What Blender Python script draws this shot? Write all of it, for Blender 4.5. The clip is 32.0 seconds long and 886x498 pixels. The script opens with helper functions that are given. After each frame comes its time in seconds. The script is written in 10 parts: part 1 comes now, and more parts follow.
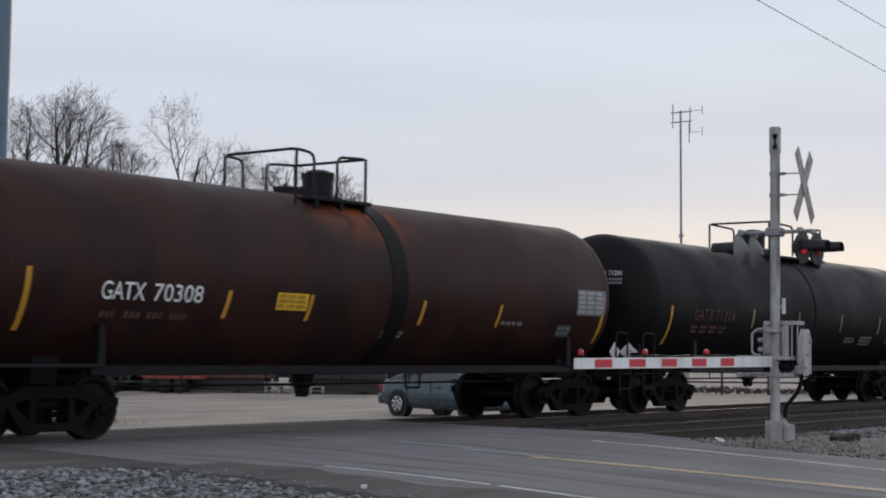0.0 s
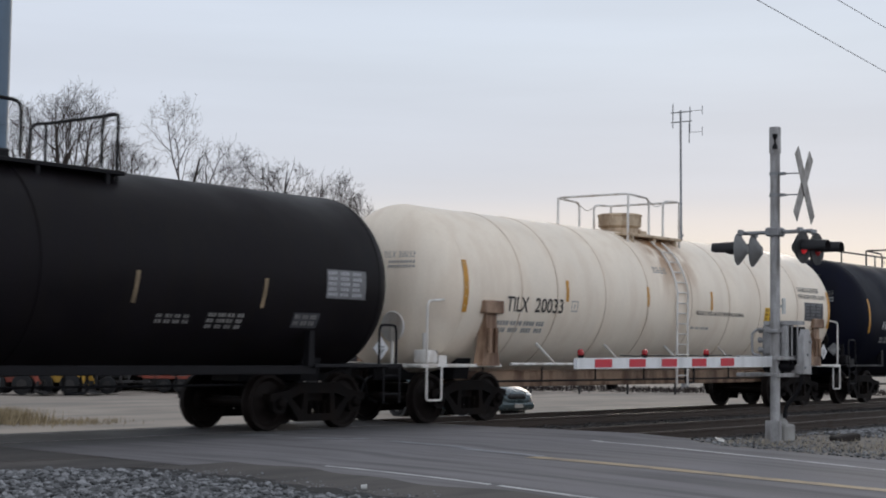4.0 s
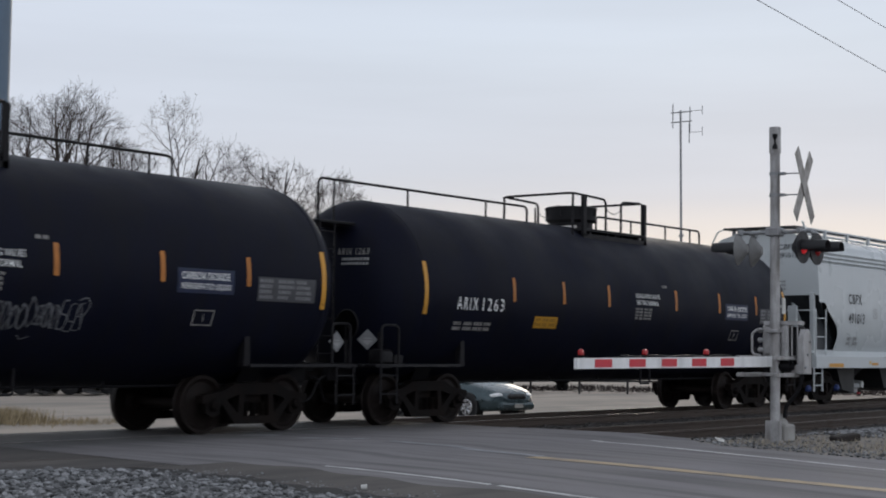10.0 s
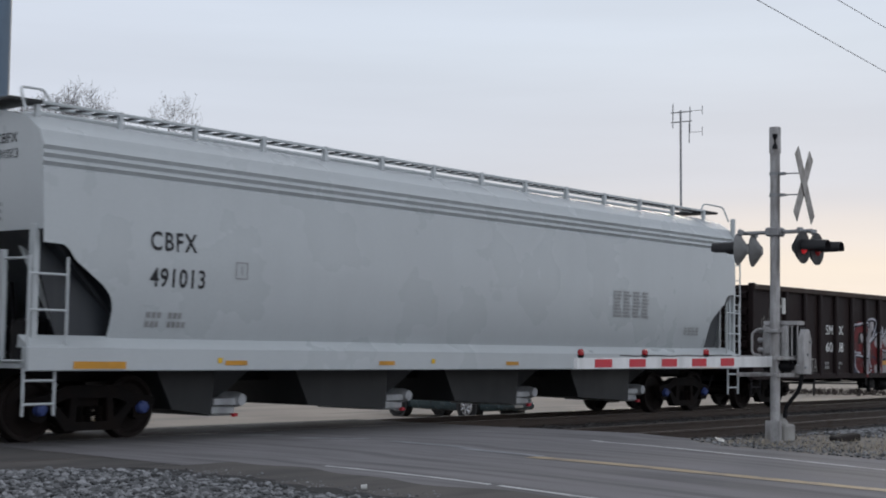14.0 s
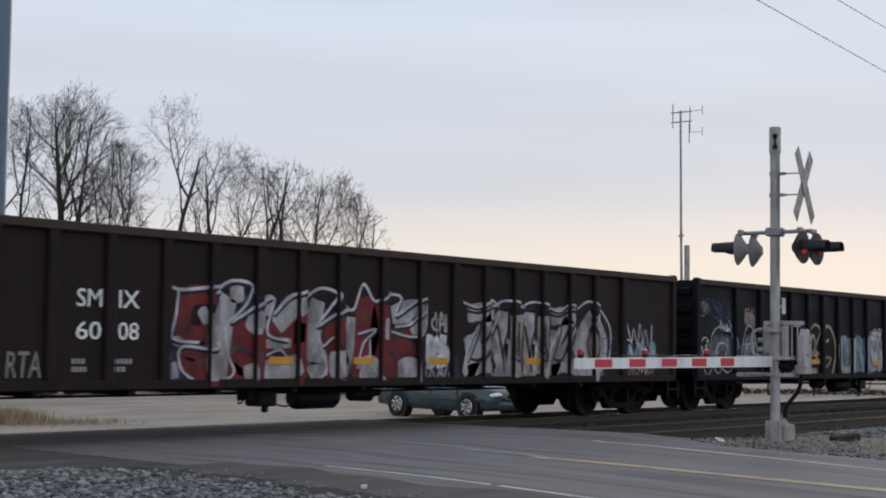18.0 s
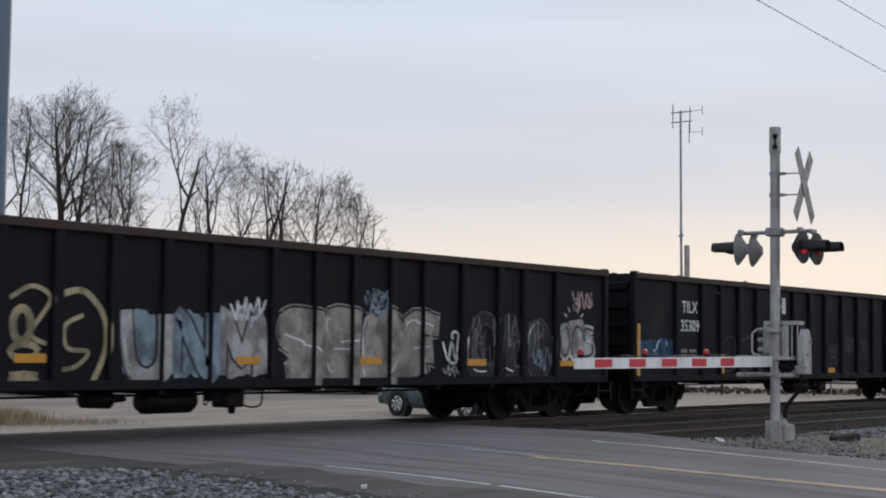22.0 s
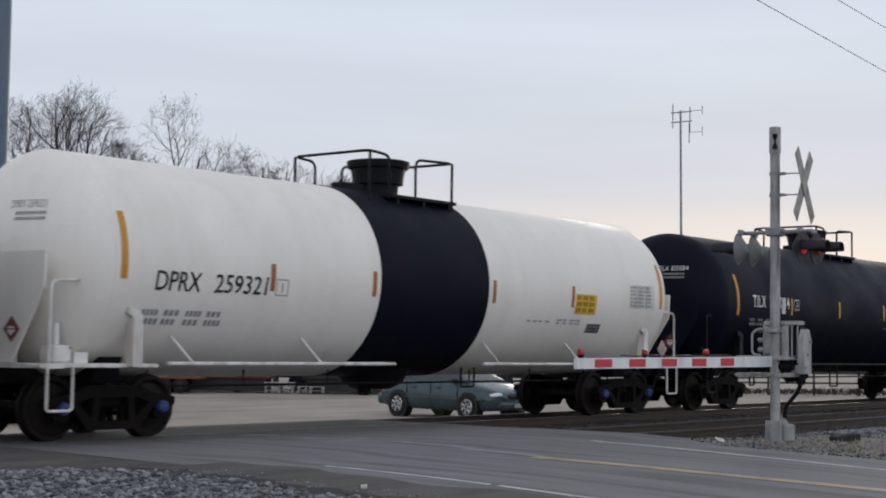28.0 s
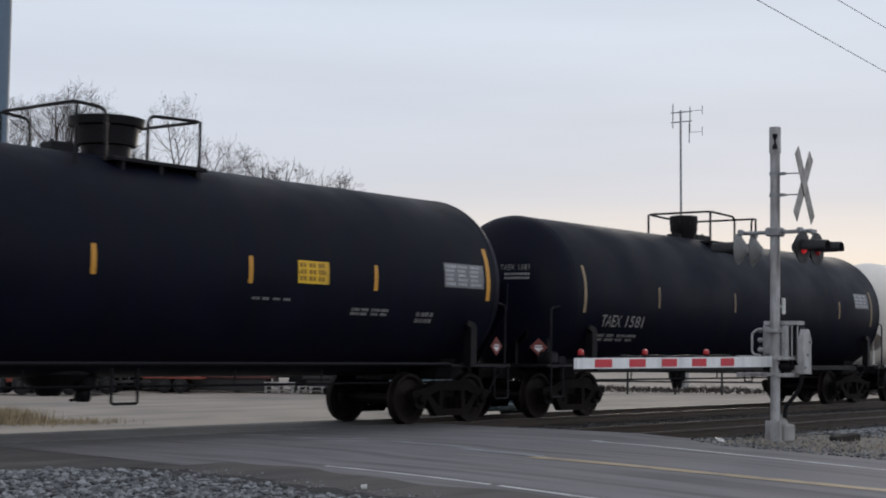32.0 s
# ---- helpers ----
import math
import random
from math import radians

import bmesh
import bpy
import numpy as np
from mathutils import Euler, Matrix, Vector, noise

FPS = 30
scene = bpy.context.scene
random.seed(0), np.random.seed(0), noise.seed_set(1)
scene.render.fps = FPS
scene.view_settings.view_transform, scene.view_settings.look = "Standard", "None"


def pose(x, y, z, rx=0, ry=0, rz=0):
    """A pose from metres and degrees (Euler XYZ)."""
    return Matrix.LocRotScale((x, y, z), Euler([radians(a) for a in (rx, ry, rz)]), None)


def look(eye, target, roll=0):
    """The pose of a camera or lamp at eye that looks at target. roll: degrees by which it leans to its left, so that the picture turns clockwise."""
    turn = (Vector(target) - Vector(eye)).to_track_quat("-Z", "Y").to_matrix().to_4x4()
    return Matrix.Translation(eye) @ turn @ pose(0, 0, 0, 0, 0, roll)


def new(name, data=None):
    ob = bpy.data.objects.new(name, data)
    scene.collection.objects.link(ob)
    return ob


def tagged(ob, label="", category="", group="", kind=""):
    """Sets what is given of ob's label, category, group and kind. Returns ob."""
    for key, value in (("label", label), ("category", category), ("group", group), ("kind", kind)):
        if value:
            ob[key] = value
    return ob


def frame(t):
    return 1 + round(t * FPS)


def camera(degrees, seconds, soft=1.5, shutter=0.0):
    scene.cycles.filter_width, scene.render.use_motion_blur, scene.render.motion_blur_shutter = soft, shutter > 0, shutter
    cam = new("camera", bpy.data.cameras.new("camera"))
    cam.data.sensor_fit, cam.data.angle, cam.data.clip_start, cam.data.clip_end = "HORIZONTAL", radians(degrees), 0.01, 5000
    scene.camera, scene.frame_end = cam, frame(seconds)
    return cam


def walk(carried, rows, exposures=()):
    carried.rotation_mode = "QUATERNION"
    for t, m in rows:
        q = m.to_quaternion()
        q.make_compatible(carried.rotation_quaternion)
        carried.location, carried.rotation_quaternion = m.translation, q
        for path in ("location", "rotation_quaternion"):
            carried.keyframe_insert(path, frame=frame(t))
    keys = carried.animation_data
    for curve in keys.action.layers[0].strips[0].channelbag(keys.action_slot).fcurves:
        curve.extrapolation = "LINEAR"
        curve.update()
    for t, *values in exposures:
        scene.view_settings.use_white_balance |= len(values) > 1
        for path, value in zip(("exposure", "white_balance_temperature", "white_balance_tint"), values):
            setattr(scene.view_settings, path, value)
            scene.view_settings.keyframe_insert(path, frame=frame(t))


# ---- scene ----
# camera: stands still beside the crossing
EYE = Vector((0.0, 0.0, 1.357))
YAW, PITCH = radians(51.585), radians(3.793)
AIM = Vector((math.sin(YAW) * math.cos(PITCH), math.cos(YAW) * math.cos(PITCH), math.sin(PITCH)))
cam = camera(32.77, 32.0, soft=1.9, shutter=0.25)
walk(cam, [(0.0, look(EYE, EYE + AIM, 0.794)), (32.0, look(EYE, EYE + AIM, 0.794))],
     exposures=[(0.0, 0.0), (32.0, 0.0)])

TRACK_Y = 18.13      # centre line of the track the train runs on
SIDING_Y = 13.86     # centre line of the empty track in front
SUN_AZ = radians(66.0)

# ---- sky and sun: overcast evening, warm glow low in the distance ----
def build_world():
    world = bpy.data.worlds.new("overcast_evening")
    scene.world = world
    world.use_nodes = True
    nt = world.node_tree
    nt.nodes.clear()
    N, L = nt.nodes.new, nt.links.new
    out, bg = N("ShaderNodeOutputWorld"), N("ShaderNodeBackground")
    sky = N("ShaderNodeTexSky")
    sky.sky_type = "NISHITA"
    sky.sun_disc = False
    sky.sun_elevation = radians(6.0)
    sky.sun_rotation = SUN_AZ
    sky.air_density, sky.dust_density = 1.0, 2.0
    co = N("ShaderNodeTexCoord")
    sep = N("ShaderNodeSeparateXYZ")
    L(co.outputs["Generated"], sep.inputs[0])
    # cloud deck: colour by height above the horizon
    ramp = N("ShaderNodeValToRGB")
    e = ramp.color_ramp.elements
    e[0].position, e[0].color = 0.0, (0.87, 0.79, 0.70, 1)
    e[1].position, e[1].color = 1.0, (0.545, 0.55, 0.578, 1)
    for p, c in ((0.030, (0.95, 0.83, 0.71, 1)), (0.055, (0.97, 0.845, 0.71, 1)), (0.072, (0.895, 0.80, 0.715, 1)), (0.087, (0.83, 0.765, 0.722, 1)), (0.100, (0.735, 0.712, 0.717, 1)), (0.115, (0.705, 0.705, 0.735, 1)), (0.150, (0.70, 0.715, 0.757, 1)), (0.20, (0.71, 0.745, 0.795, 1)), (0.26, (0.70, 0.745, 0.82, 1)), (0.38, (0.655, 0.69, 0.75, 1)), (0.55, (0.645, 0.655, 0.69, 1))):
        k = e.new(p)
        k.color = c
    cool = N("ShaderNodeValToRGB")
    e = cool.color_ramp.elements
    e[0].position, e[0].color = 0.0, (0.68, 0.68, 0.72, 1)
    e[1].position, e[1].color = 1.0, (0.545, 0.55, 0.578, 1)
    for p, c in ((0.06, (0.80, 0.765, 0.74, 1)), (0.11, (0.70, 0.70, 0.735, 1)), (0.16, (0.70, 0.715, 0.765, 1)), (0.26, (0.725, 0.76, 0.825, 1)), (0.38, (0.655, 0.69, 0.75, 1)), (0.55, (0.645, 0.655, 0.69, 1))):
        k = e.new(p)
        k.color = c
    sdir = N("ShaderNodeVectorMath")
    sdir.operation = "DOT_PRODUCT"
    sdir.inputs[1].default_value = (math.sin(SUN_AZ), math.cos(SUN_AZ), 0.0)
    L(co.outputs["Generated"], sdir.inputs[0])
    glow = N("ShaderNodeMapRange")
    glow.interpolation_type = "SMOOTHSTEP"
    glow.inputs["From Min"].default_value, glow.inputs["From Max"].default_value = 0.84, 0.975
    L(sdir.outputs["Value"], glow.inputs["Value"])
    both = N("ShaderNodeMix")
    both.data_type = "RGBA"
    L(glow.outputs[0], both.inputs["Factor"])
    L(cool.outputs[0], both.inputs["A"])
    L(ramp.outputs[0], both.inputs["B"])
    # soft bands in the deck
    mp = N("ShaderNodeMapping")
    mp.inputs["Scale"].default_value = (1.3, 1.3, 14.0)
    L(co.outputs["Generated"], mp.inputs[0])
    no = N("ShaderNodeTexNoise")
    no.inputs["Scale"].default_value, no.inputs["Detail"].default_value = 2.2, 5.0
    L(mp.outputs[0], no.inputs["Vector"])
    wob = N("ShaderNodeMath")
    wob.operation = "MULTIPLY_ADD"
    wob.inputs[1].default_value, wob.inputs[2].default_value = 0.020, -0.010
    L(no.outputs["Fac"], wob.inputs[0])
    add = N("ShaderNodeMath")
    L(sep.outputs["Z"], add.inputs[0])
    L(wob.outputs[0], add.inputs[1])
    L(add.outputs[0], ramp.inputs[0])
    L(add.outputs[0], cool.inputs[0])
    cl = N("ShaderNodeMapRange")
    cl.inputs["From Min"].default_value, cl.inputs["From Max"].default_value = 0.3, 0.7
    cl.inputs["To Min"].default_value, cl.inputs["To Max"].default_value = 0.965, 1.035
    L(no.outputs["Fac"], cl.inputs["Value"])
    mul = N("ShaderNodeMix")
    mul.data_type, mul.blend_type = "RGBA", "MULTIPLY"
    mul.inputs["Factor"].default_value = 1.0
    L(both.outputs["Result"], mul.inputs["A"])
    L(cl.outputs[0], mul.inputs["B"])
    # the deck is thinner and brighter on the open side of the sky
    dot = N("ShaderNodeVectorMath")
    dot.operation = "DOT_PRODUCT"
    dot.inputs[1].default_value = (-0.45, -0.89, 0.0)
    L(co.outputs["Generated"], dot.inputs[0])
    az = N("ShaderNodeMapRange")
    az.interpolation_type = "SMOOTHSTEP"
    az.inputs["From Min"].default_value, az.inputs["From Max"].default_value = -0.3, 0.9
    az.inputs["To Min"].default_value, az.inputs["To Max"].default_value = 1.0, 1.55
    L(dot.outputs["Value"], az.inputs["Value"])
    mul2 = N("ShaderNodeMix")
    mul2.data_type, mul2.blend_type = "RGBA", "MULTIPLY"
    mul2.inputs["Factor"].default_value = 1.0
    L(mul.outputs["Result"], mul2.inputs["A"])
    L(az.outputs[0], mul2.inputs["B"])
    mul = mul2
    # the deck's own cool tint
    mul3 = N("ShaderNodeMix")
    mul3.data_type, mul3.blend_type = "RGBA", "MULTIPLY"
    mul3.inputs["Factor"].default_value = 1.0
    mul3.inputs["B"].default_value = (0.975, 1.025, 1.09, 1)
    L(mul.outputs["Result"], mul3.inputs["A"])
    mul = mul3
    # clear sky behind the deck
    dim = N("ShaderNodeMix")
    dim.data_type, dim.blend_type = "RGBA", "MULTIPLY"
    dim.inputs["Factor"].default_value = 1.0
    dim.inputs["B"].default_value = (0.02, 0.02, 0.02, 1)
    L(sky.outputs[0], dim.inputs["A"])
    mix = N("ShaderNodeMix")
    mix.data_type = "RGBA"
    mix.inputs["Factor"].default_value = 0.94
    L(dim.outputs["Result"], mix.inputs["A"])
    L(mul.outputs["Result"], mix.inputs["B"])
    L(mix.outputs["Result"], bg.inputs["Color"])
    bg.inputs["Strength"].default_value = 1.0
    L(bg.outputs[0], out.inputs[0])
    sun = bpy.data.lights.new("sun", "SUN")
    sun.energy, sun.angle, sun.color = 0.5, radians(20), (1.0, 0.88, 0.74)
    ob = new("sun", sun)
    d = Vector((math.sin(SUN_AZ), math.cos(SUN_AZ), math.tan(radians(9))))
    ob.matrix_world = look(d * 50, (0, 0, 0))


build_world()

# ---- materials ----
MATS = {}


def mat(name, base, rough=0.6, metal=0.0, vary=0.25, scale=1.5, fine=40.0, bump=0.15, stain=None, stain_amt=0.0,
        stain_scale=(1.5, 1.5, 0.25), emit=0.0, spots=None, spec=0.35, island=0.0, dome=None, objrand=0.0, band=None):
    """Base colour with a broad and a fine variation, streaked stains and fine relief, in metres of the object."""
    if name in MATS:
        return MATS[name]
    m = bpy.data.materials.new(name)
    m.use_nodes = True
    nt = m.node_tree
    N, L = nt.nodes.new, nt.links.new
    b = nt.nodes["Principled BSDF"]
    b.inputs["Metallic"].default_value = metal
    b.inputs["Specular IOR Level"].default_value = spec
    co = N("ShaderNodeTexCoord")
    broad, grain = N("ShaderNodeTexNoise"), N("ShaderNodeTexNoise")
    for n, s, d in ((broad, scale, 6.0), (grain, fine, 3.0)):
        n.inputs["Scale"].default_value, n.inputs["Detail"].default_value = s, d
        L(co.outputs["Object"], n.inputs["Vector"])
    mixn = N("ShaderNodeMath")
    mixn.operation = "MULTIPLY_ADD"
    L(broad.outputs["Fac"], mixn.inputs[0])
    mixn.inputs[1].default_value = 0.7
    sc = N("ShaderNodeMath")
    sc.operation = "MULTIPLY"
    sc.inputs[1].default_value = 0.3
    L(grain.outputs["Fac"], sc.inputs[0])
    L(sc.outputs[0], mixn.inputs[2])
    rng = N("ShaderNodeMapRange")
    rng.inputs["From Min"].default_value, rng.inputs["From Max"].default_value = 0.3, 0.7
    rng.inputs["To Min"].default_value, rng.inputs["To Max"].default_value = 1 - vary, 1 + vary
    L(mixn.outputs[0], rng.inputs["Value"])
    col = N("ShaderNodeMix")
    col.data_type, col.blend_type = "RGBA", "MULTIPLY"
    col.inputs["Factor"].default_value = 1.0
    col.inputs["A"].default_value = (*base, 1)
    L(rng.outputs[0], col.inputs["B"])
    last = col.outputs["Result"]

    def blend(fac, colour, under):
        x = N("ShaderNodeMix")
        x.data_type = "RGBA"
        L(fac, x.inputs["Factor"])
        L(under, x.inputs["A"])
        x.inputs["B"].default_value = (*colour, 1)
        return x.outputs["Result"]

    def mask(vec_scale, noise_scale, lo, hi, amt, extra=None):
        mp = N("ShaderNodeMapping")
        mp.inputs["Scale"].default_value = vec_scale
        L(co.outputs["Object"], mp.inputs[0])
        n = N("ShaderNodeTexNoise")
        n.inputs["Scale"].default_value, n.inputs["Detail"].default_value = noise_scale, 5.0
        L(mp.outputs[0], n.inputs["Vector"])
        r = N("ShaderNodeMapRange")
        r.interpolation_type = "SMOOTHSTEP"
        r.inputs["From Min"].default_value, r.inputs["From Max"].default_value = lo, hi
        r.inputs["To Max"].default_value = amt
        L(n.outputs["Fac"], r.inputs["Value"])
        if extra is None:
            return r.outputs[0]
        k = N("ShaderNodeMath")
        k.operation = "MULTIPLY"
        L(r.outputs[0], k.inputs[0])
        L(extra, k.inputs[1])
        return k.outputs[0]

    if stain:
        last = blend(mask(stain_scale, 2.5, 0.42, 0.68, stain_amt), stain, last)
    if spots:
        last = blend(mask((1, 1, 1), 7.0, 0.56, 0.66, 0.8), spots, last)
    if dome:
        # spilled product and rust that runs down round the manway: (colour, half width, z low, z high, amount)
        dc, hw, zl, zh, amt = dome
        sp = N("ShaderNodeSeparateXYZ")
        L(co.outputs["Object"], sp.inputs[0])
        ab = N("ShaderNodeMath")
        ab.operation = "ABSOLUTE"
        L(sp.outputs["X"], ab.inputs[0])
        rx = N("ShaderNodeMapRange")
        rx.interpolation_type = "SMOOTHSTEP"
        rx.inputs["From Min"].default_value, rx.inputs["From Max"].default_value = hw, hw * 0.25
        L(ab.outputs[0], rx.inputs["Value"])
        rz = N("ShaderNodeMapRange")
        rz.interpolation_type = "SMOOTHSTEP"
        rz.inputs["From Min"].default_value, rz.inputs["From Max"].default_value = zl, zh
        L(sp.outputs["Z"], rz.inputs["Value"])
        pr = N("ShaderNodeMath")
        pr.operation = "MULTIPLY"
        L(rx.outputs[0], pr.inputs[0])
        L(rz.outputs[0], pr.inputs[1])
        last = blend(mask((1.3, 1.3, 0.5), 2.2, 0.32, 0.6, amt, pr.outputs[0]), dc, last)
    if band:
        # darker colour across a stretch of y, with a ragged edge: (colour, y0, y1, raggedness)
        bc, ya, yb, rag = band
        sb = N("ShaderNodeSeparateXYZ")
        L(co.outputs["Object"], sb.inputs[0])
        mpb = N("ShaderNodeMapping")
        mpb.inputs["Scale"].default_value = (0.35, 1.0, 1.0)
        L(co.outputs["Object"], mpb.inputs[0])
        nb = N("ShaderNodeTexNoise")
        nb.inputs["Scale"].default_value, nb.inputs["Detail"].default_value = 0.55, 6.0
        L(mpb.outputs[0], nb.inputs["Vector"])
        yb_ = N("ShaderNodeMath")
        yb_.operation = "MULTIPLY_ADD"
        L(nb.outputs["Fac"], yb_.inputs[0])
        yb_.inputs[1].default_value = rag
        L(sb.outputs["Y"], yb_.inputs[2])
        rb_ = N("ShaderNodeMapRange")
        rb_.interpolation_type = "SMOOTHSTEP"
        rb_.inputs["From Min"].default_value, rb_.inputs["From Max"].default_value = ya + rag / 2, yb + rag / 2
        rb_.inputs["To Max"].default_value = 0.9
        L(yb_.outputs[0], rb_.inputs["Value"])
        last = blend(rb_.outputs[0], bc, last)
    if island or objrand:
        if island:
            ge = N("ShaderNodeNewGeometry")
            src, amount = ge.outputs["Random Per Island"], island
        else:
            oi = N("ShaderNodeObjectInfo")
            src, amount = oi.outputs["Random"], objrand
        r2 = N("ShaderNodeMapRange")
        r2.inputs["To Min"].default_value, r2.inputs["To Max"].default_value = 1 - amount, 1 + amount
        L(src, r2.inputs["Value"])
        x2 = N("ShaderNodeMix")
        x2.data_type, x2.blend_type = "RGBA", "MULTIPLY"
        x2.inputs["Factor"].default_value = 1.0
        L(last, x2.inputs["A"])
        L(r2.outputs[0], x2.inputs["B"])
        last = x2.outputs["Result"]
    L(last, b.inputs["Base Color"])
    rr = N("ShaderNodeMapRange")
    rr.inputs["From Min"].default_value, rr.inputs["From Max"].default_value = 0.3, 0.7
    rr.inputs["To Min"].default_value, rr.inputs["To Max"].default_value = max(0.05, rough - 0.12), min(1, rough + 0.12)
    L(broad.outputs["Fac"], rr.inputs["Value"])
    L(rr.outputs[0], b.inputs["Roughness"])
    if bump:
        bp = N("ShaderNodeBump")
        bp.inputs["Strength"].default_value, bp.inputs["Distance"].default_value = bump, 0.01
        L(mixn.outputs[0], bp.inputs["Height"])
        L(bp.outputs[0], b.inputs["Normal"])
    if emit:
        b.inputs["Emission Color"].default_value = (*base, 1)
        b.inputs["Emission Strength"].default_value = emit
    MATS[name] = m
    return m


RUST = (0.13, 0.05, 0.022)
ROADWAY = dict(vary=0.22, scale=0.7, fine=60, bump=0.5, stain=(0.075, 0.072, 0.074), stain_amt=0.7, stain_scale=(1.3, 0.11, 1))
M_ASPHALT = mat("asphalt", (0.170, 0.162, 0.168), 0.85, band=((0.050, 0.048, 0.048), 14.2, 18.0, 4.2), **ROADWAY)
M_SHOULDER = mat("dusty_asphalt_shoulder", (0.090, 0.081, 0.076), 0.9, vary=0.3, scale=0.9, fine=50, bump=0.5, stain=(0.045, 0.043, 0.042), stain_amt=0.7, stain_scale=(0.16, 0.8, 1), band=((0.050, 0.048, 0.048), 14.6, 17.6, 3.6))
M_DARKEDGE = mat("crumbled_tar_edge", (0.026, 0.025, 0.025), 0.95, vary=0.5, scale=5, fine=40, bump=0.8)
M_LOT = mat("lot_gravel", (0.305, 0.263, 0.222), 0.95, vary=0.22, scale=0.35, fine=25, bump=0.4, stain=(0.17, 0.16, 0.145), stain_amt=0.6, stain_scale=(0.08, 0.3, 1))
M_VERGE = mat("verge_earth", (0.18, 0.165, 0.146), 0.95, vary=0.4, scale=2.5, fine=35, bump=0.6, stain=(0.10, 0.08, 0.06), stain_amt=0.6, stain_scale=(0.7, 0.7, 1))
M_GRAVELBED = mat("gravel_bed", (0.085, 0.088, 0.092), 0.95, vary=0.5, scale=8, fine=60, bump=0.8)
M_STONE = mat("gravel_stone", (0.15, 0.152, 0.157), 0.85, vary=0.3, scale=9, fine=60, bump=0.4, island=0.75)
M_BALLAST = mat("ballast_stone", (0.05, 0.047, 0.046), 0.9, vary=0.3, scale=9, fine=60, bump=0.4, island=0.6)
M_BALLASTBED = mat("ballast_bed", (0.028, 0.025, 0.024), 0.95, vary=0.5, scale=5, fine=45, bump=0.8)
M_WHITELINE = mat("road_paint_white", (0.55, 0.55, 0.55), 0.7, vary=0.2, scale=6, stain=(0.16, 0.16, 0.165), stain_amt=0.55, stain_scale=(1.2, 1.2, 1))
M_FADEDLINE = mat("worn_away_paint", (0.24, 0.245, 0.26), 0.8, vary=0.25, scale=4, stain=(0.13, 0.13, 0.138), stain_amt=0.8, stain_scale=(1.5, 0.6, 1))
M_YELLOWLINE = mat("road_paint_yellow", (0.36, 0.28, 0.18), 0.7, vary=0.25, scale=6, stain=(0.19, 0.165, 0.145), stain_amt=0.7, stain_scale=(1.2, 1.2, 1))
M_RAIL = mat("rail_steel", (0.06, 0.045, 0.037), 0.5, 0.6, vary=0.3, scale=4)
M_RAILTOP = mat("rail_head", (0.16, 0.15, 0.145), 0.45, 0.9, vary=0.15, scale=6)
M_TIE = mat("tie_wood", (0.022, 0.018, 0.016), 0.9, vary=0.4, scale=4, fine=50, bump=0.6, objrand=0.3)
M_GALV = mat("galvanised_steel", (0.34, 0.335, 0.335), 0.5, 0.3, vary=0.28, scale=5, stain=(0.13, 0.115, 0.105), stain_amt=0.6, stain_scale=(3.0, 3.0, 0.5))
M_GALVDARK = mat("weathered_galvanised", (0.26, 0.27, 0.28), 0.55, 0.35, vary=0.25, scale=6, stain=RUST, stain_amt=0.2)
M_BLUESTEEL = mat("blue_grey_steel", (0.10, 0.14, 0.19), 0.5, 0.2, vary=0.2, scale=1.5, stain=(0.12, 0.16, 0.2), stain_amt=0.4)
M_DARKMETAL = mat("dark_hardware", (0.0095, 0.0090, 0.0105), 0.5, 0.2, vary=0.3, scale=6, spec=0.15)
M_HOOD = mat("signal_hood_black", (0.012, 0.012, 0.014), 0.55, vary=0.2, scale=8)
M_REDLENS = mat("red_lens_lit", (0.7, 0.02, 0.03), 0.25, vary=0.1, emit=0.22)
M_REDDIM = mat("red_lens_dim", (0.28, 0.012, 0.015), 0.2, vary=0.1, emit=0.04)
M_GATEWHITE = mat("gate_white", (0.68, 0.68, 0.68), 0.45, vary=0.1, scale=5, stain=(0.4, 0.4, 0.4), stain_amt=0.4)
M_GATERED = mat("gate_red", (0.48, 0.03, 0.045), 0.45, vary=0.12, scale=5)
M_SIGNWHITE = mat("sign_white", (0.5, 0.5, 0.48), 0.5, vary=0.2, scale=6, stain=(0.25, 0.25, 0.24), stain_amt=0.5)
M_BUCK = mat("weathered_crossbuck", (0.30, 0.285, 0.27), 0.6, vary=0.3, scale=7, stain=(0.14, 0.125, 0.11), stain_amt=0.7, stain_scale=(2, 2, 2))
M_CONCRETE = mat("footing_concrete", (0.33, 0.325, 0.31), 0.9, vary=0.25, scale=4, fine=40, bump=0.5, stain=(0.18, 0.17, 0.16), stain_amt=0.6)
M_BARK = mat("bark", (0.04, 0.032, 0.028), 0.95, vary=0.35, scale=3, fine=30, bump=0.7)
M_TWIG = mat("twigs", (0.04, 0.03, 0.027), 0.95, vary=0.25, scale=1, bump=0)
M_DRYGRASS = mat("dry_grass", (0.30, 0.24, 0.15), 0.9, vary=0.3, scale=3, island=0.4, bump=0)
M_DEADGRASS = mat("dead_grass", (0.30, 0.26, 0.205), 0.9, vary=0.25, scale=3, island=0.35, bump=0)
M_HEADBACK = mat("signal_back_grey", (0.2, 0.2, 0.2), 0.6, 0.2, vary=0.25, scale=6)
M_CABLE = mat("cable", (0.26, 0.26, 0.275), 0.6, vary=0.1)
